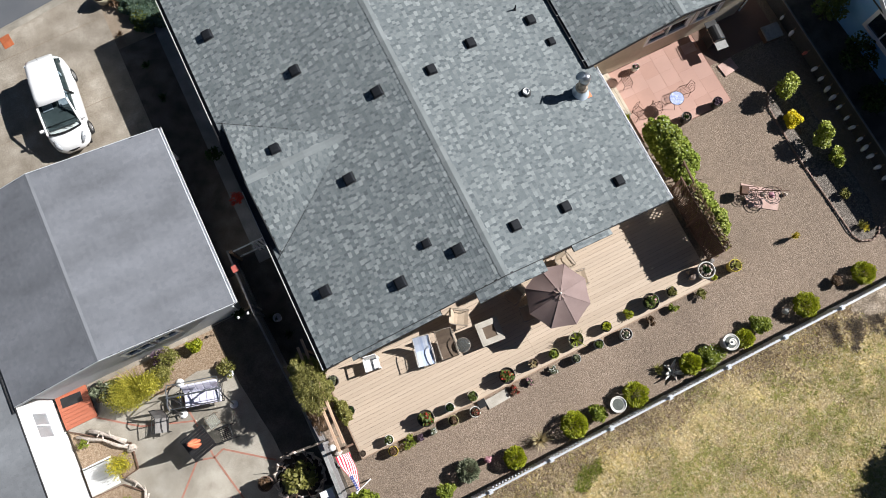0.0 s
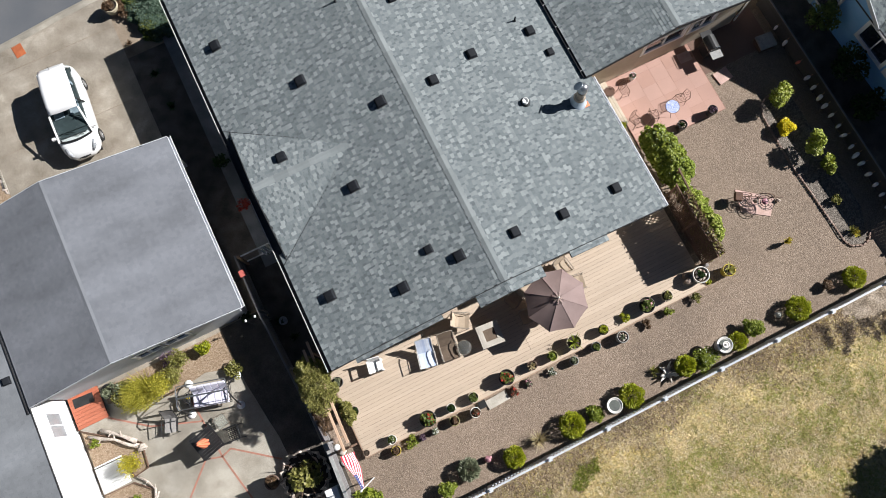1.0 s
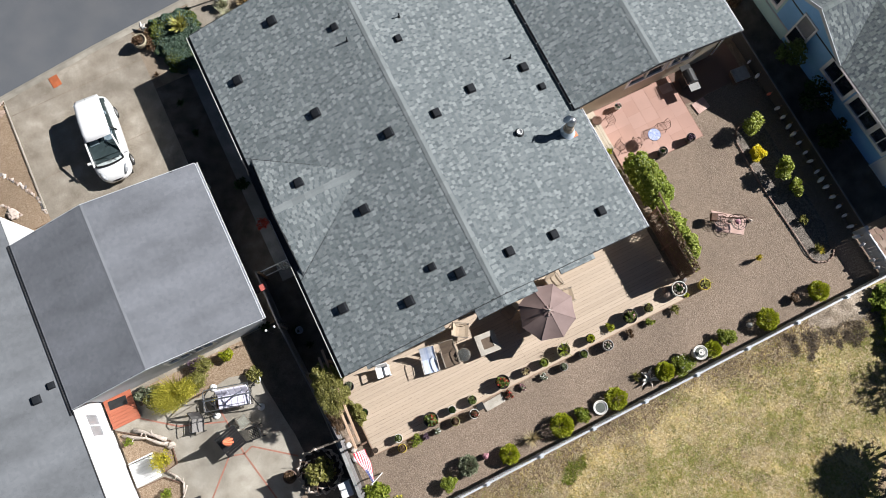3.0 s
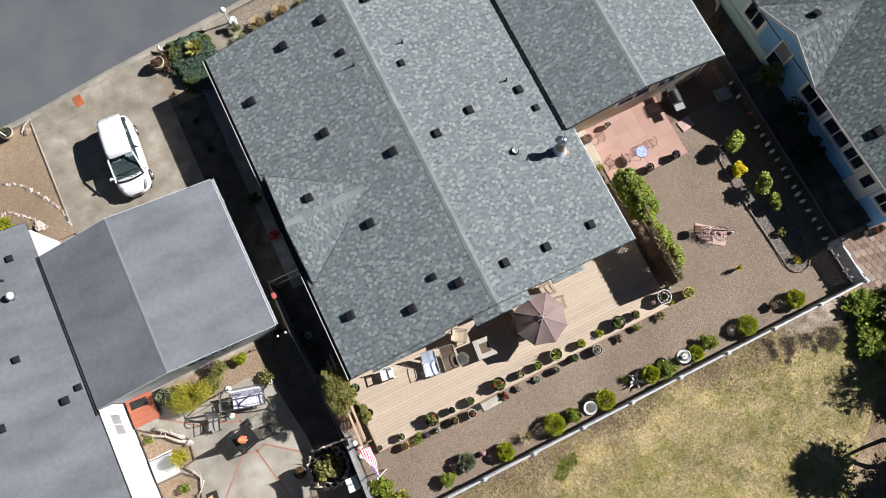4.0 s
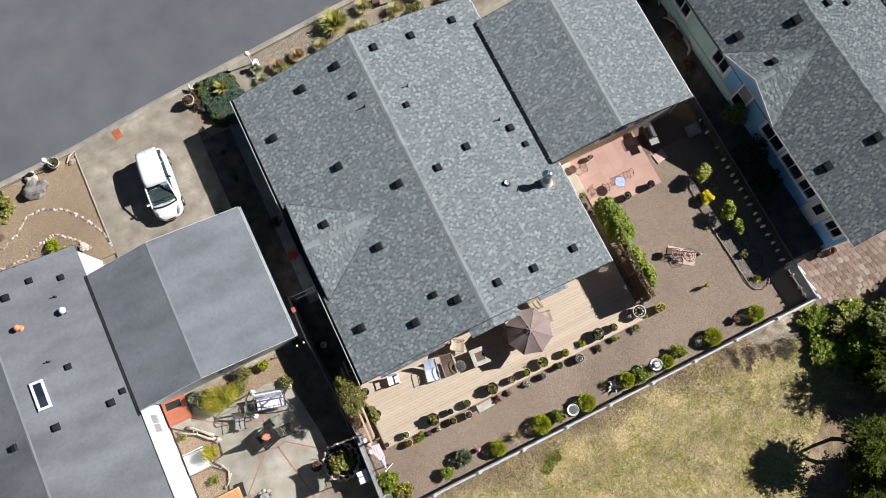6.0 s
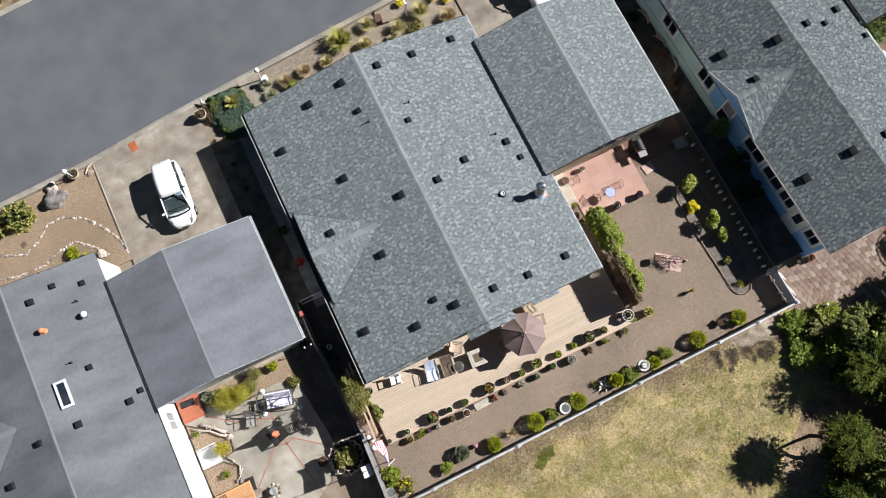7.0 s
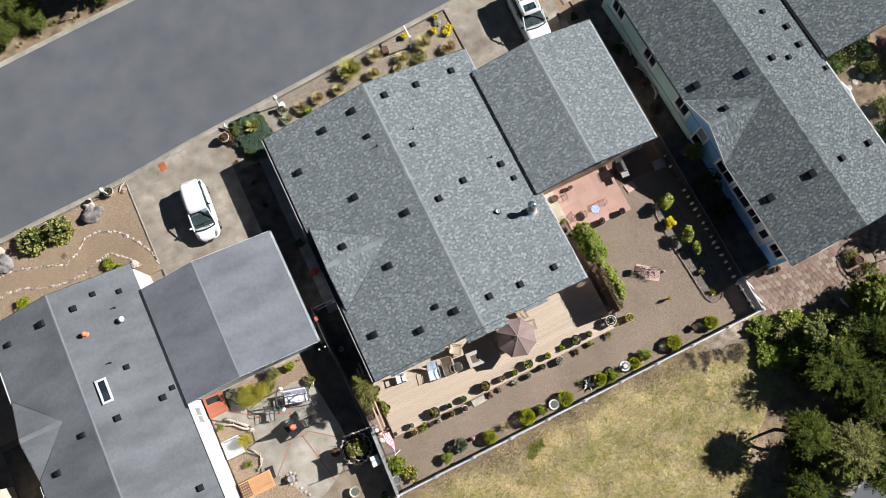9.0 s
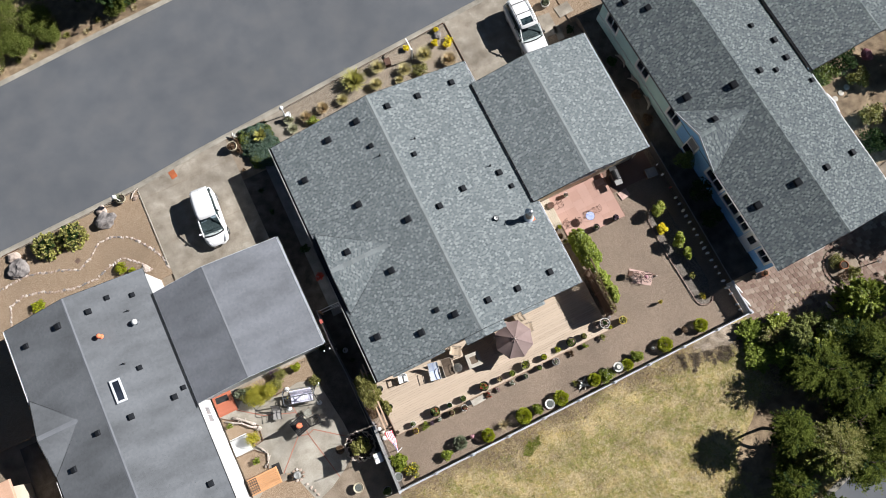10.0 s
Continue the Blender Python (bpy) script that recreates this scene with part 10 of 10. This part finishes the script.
# field grass: short tufts, one joined body for each kind
def grass(name, mat, n, x0, x1, y0, y1, h, seed, keep=None, label="", reach=0.2, width=0.006):
    rng = np.random.default_rng(seed)
    X, Y = rng.uniform(x0, x1, n), rng.uniform(y0, y1, n)
    ok = (Y < -3.78) & ((X < 13.5) | (Y > -15.6 - 0.3 * (19 - X))) & (Y > -16.6) & ~bare(X, Y)
    if keep is not None:
        ok &= keep(X, Y)
    X, Y = X[ok], Y[ok]
    m = len(X)
    a, b, hh = rng.uniform(0, 6.28, m), rng.uniform(0, 6.28, m), h * rng.uniform(0.3, 1.3, m)
    L, w = reach * rng.uniform(0.4, 1.3, m), width * rng.uniform(0.6, 1.4, m)
    lx, ly, sx, sy = np.cos(a) * L, np.sin(a) * L, -np.sin(a) * w, np.cos(a) * w
    bend = 0.35 * L
    mx, my = lx * 0.55 + np.cos(b) * bend * 0.4, ly * 0.55 + np.sin(b) * bend * 0.4
    V = np.stack([np.stack([X - sx, Y - sy, 0 * X - 0.005], 1), np.stack([X + sx, Y + sy, 0 * X - 0.005], 1), np.stack([X + mx + sx, Y + my + sy, hh], 1), np.stack([X + lx, Y + ly, hh * 0.9], 1)], 1).reshape(-1, 3)
    me = bpy.data.meshes.new(name)
    me.from_pydata(V.tolist(), [], np.arange(m * 4).reshape(m, 4).tolist())
    return tagged(new(name, shade(me, mat)), label, "grass", kind="stuff")


def mottle(X, Y, size, seed):
    """Smooth uneven values from 0 to 1 that change over the given distance in metres."""
    total = 0.0
    for k, share in ((1, 0.55), (2.1, 0.3), (4.3, 0.15)):
        u, v = X / size * k + 57.3 * seed + 400, Y / size * k + 31.7 * seed + 400
        i, j = np.floor(u), np.floor(v)
        f, g = u - i, v - j
        f, g = f * f * (3 - 2 * f), g * g * (3 - 2 * g)
        def at(p, q):
            return np.mod(np.abs(np.sin(p * 12.9898 + q * 78.233 + seed) * 43758.5453), 1.0)
        total = total + share * ((at(i, j) * (1 - f) + at(i + 1, j) * f) * (1 - g) + (at(i, j + 1) * (1 - f) + at(i + 1, j + 1) * f) * g)
    return total


def patches(size, seed, lo, lean=0.0, dry=0.0):
    """Keeps what lies in uneven patches; lean makes them commoner towards the grove, dry scarcer by the fence."""
    def keep(X, Y):
        spread = mottle(X + 0.6 * Y, Y - 0.3 * X, size, seed) + 0.08 * (np.mod(np.abs(np.sin(X * 91.7 + Y * 53.1) * 9731.7), 1.0) - 0.5)
        return spread + lean * np.clip((X - 6) / 12, 0, 1) - dry * np.clip((Y + 7.0) / 2.6, 0, 1) > lo
    return keep


def bare(X, Y):
    """The trodden corner by the fence and the litter under the grove, where almost nothing grows."""
    uneven = 0.9 * (mottle(X, Y, 0.6, 17) - 0.5)
    corner = ((X - 19.0) / 2.3) ** 2 + ((Y + 4.0) / 0.95) ** 2
    grove = np.maximum(0, (19.2 - X) / 3.6) ** 2 + ((Y + 12.2) / 3.0) ** 2
    return np.minimum(corner, grove) + uneven < 1


def fading(X, Y):
    """Dense by the fence, thinning out unevenly into the field."""
    chance = np.mod(np.abs(np.sin(X * 127.1 + Y * 311.7) * 43758.5), 1.0)
    return (-3.7 - Y) / (1.6 + 1.1 * np.sin(X * 0.8) * np.sin(X * 0.33 + 1)) < chance


def tussocks(name, mat, n, x0, x1, y0, y1, h, seed, keep=None, label="", r=0.07, each=9, width=0.008):
    """Tussocks of grass: blades that lean out of a common foot, tall enough to shade the ground beside them."""
    rng = np.random.default_rng(seed)
    X, Y = rng.uniform(x0, x1, n), rng.uniform(y0, y1, n)
    ok = (Y < -3.78) & ((X < 13.5) | (Y > -15.6 - 0.3 * (19 - X))) & (Y > -16.6) & ~bare(X, Y)
    if keep is not None:
        ok &= keep(X, Y)
    X, Y = np.repeat(X[ok], each), np.repeat(Y[ok], each)
    H = np.repeat(h * rng.uniform(0.35, 1.25, ok.sum()), each)
    m = len(X)
    X, Y = X + rng.normal(size=m) * r * 0.5, Y + rng.normal(size=m) * r * 0.5
    a, L, w, hh = rng.uniform(0, 6.28, m), r * rng.uniform(0.3, 1.5, m), width * rng.uniform(0.6, 1.4, m), H * rng.uniform(0.6, 1.1, m)
    lx, ly, sx, sy = np.cos(a) * L, np.sin(a) * L, -np.sin(a) * w, np.cos(a) * w
    V = np.stack([np.stack([X - sx, Y - sy, 0 * X - 0.005], 1), np.stack([X + sx, Y + sy, 0 * X - 0.005], 1), np.stack([X + lx * 0.5 + sx, Y + ly * 0.5 + sy, hh * 0.8], 1), np.stack([X + lx, Y + ly, hh], 1)], 1).reshape(-1, 3)
    me = bpy.data.meshes.new(name)
    me.from_pydata(V.tolist(), [], np.arange(m * 4).reshape(m, 4).tolist())
    return tagged(new(name, shade(me, mat)), label, "grass", kind="stuff")


grass("dry_grass", "leaf_grass", 95000, -14, 27, -17, -3.75, 0.02, 1, None, "dry straw-coloured field grass", 0.14, 0.015)
grass("green_grass", "leaf_green_grass", 95000, -14, 27, -17, -3.75, 0.022, 3, patches(1.6, 3, 0.53, 0.05, 0.14), "greener patches of field grass", 0.14, 0.014)
grass("golden_grass", "leaf_gold_grass", 70000, -14, 27, -17, -3.75, 0.022, 4, patches(2.6, 5, 0.62, 0.18), "golden patches of field grass", 0.14, 0.014)
grass("dead_grass", "leaf_twig", 70000, -14, 27, -6.6, -3.75, 0.024, 6, fading, "grey-brown dead grass along the fence", 0.12, 0.011)
tussocks("straw_tussocks", "leaf_straw", 13000, -14, 27, -17, -3.75, 0.028, 21, None, "straw-coloured grass tussocks in the field", 0.1, 8, 0.014)
tussocks("bleached_tussocks", "leaf_rose", 24000, -14, 27, -17, -3.75, 0.03, 22, patches(0.8, 7, 0.55), "bleached grass tussocks in the field", 0.11, 8, 0.014)
tussocks("green_tussocks", "leaf_green_grass", 34000, -14, 27, -17, -3.75, 0.034, 23, patches(0.75, 9, 0.55, 0.04, 0.14), "greener grass tussocks in the field", 0.1, 8, 0.014)
tussocks("fresh_grass", "leaf_bright", 420, 2.9, 4.7, -5.6, -4.4, 0.06, 24, lambda X, Y: ((X - 3.75) - 0.3 * (Y + 5.0)) ** 2 / 0.4 + (Y + 5.0 - 0.25 * (X - 3.75)) ** 2 / 0.12 < 1 + 0.5 * np.sin(X * 9) * np.cos(Y * 11), "small patch of fresh green grass", 0.09)
tussocks("brown_tussocks", "leaf_twig", 11000, -14, 27, -17, -3.75, 0.03, 25, patches(0.6, 11, 0.64), "brown withered clumps among field grass", 0.1, 8, 0.014)
tussocks("dead_tussocks", "leaf_twig", 7000, -14, 20, -6.2, -3.75, 0.04, 27, fading, "grey-brown dead tussocks along the fence", 0.1, 8, 0.013)
tussocks("withered_weeds", "leaf_withered", 3200, 15.0, 19.6, -6.3, -3.9, 0.06, 26, lambda X, Y: mottle(X, Y, 0.45, 13) - 0.2 * (((X - 17.6) / 2.0) ** 2 + ((Y + 4.9 - 0.1 * (17.6 - X)) / 0.8) ** 2) > 0.37, "grey withered weeds near the fence corner", 0.1, 8, 0.011)


# scalloped edging tiles along the front gardens
def edging(label, pts, step=0.12):
    e = thing("tile_edging", label, "edging", kind="structure")
    for (ax, ay), (bx, by) in zip(pts, pts[1:]):
        L, a = math.hypot(bx - ax, by - ay), math.degrees(math.atan2(by - ay, bx - ax))
        n = int(L / step)
        for i in range(n):
            ob = part("edging_tile", EDGE_TILE, None, e)
            t = (i + 0.5) / n
            ob.matrix_basis = pose(ax + (bx - ax) * t, ay + (by - ay) * t, random.uniform(-0.008, 0.008), 0, 0, a + random.uniform(-4, 4))


random.seed(77)
EDGE_TILE = mesh_of("edging_tile", box(-0.048, -0.024, -0.05, 0.048, 0.024, 0.085, bevel=0.014), "kerb")
edging("low scalloped tile edging between garden and driveway", [(-13.42, 16.9), (-13.4, 22.8)])
edging("low scalloped tile edging behind the kerb", [(-22.4, 22.52), (-13.45, 22.92)])
edging("low scalloped tile edging behind the pebble bed's kerb", [(-1.5, 23.99), (3.2, 24.36), (8.0, 24.71), (11.6, 24.97)])
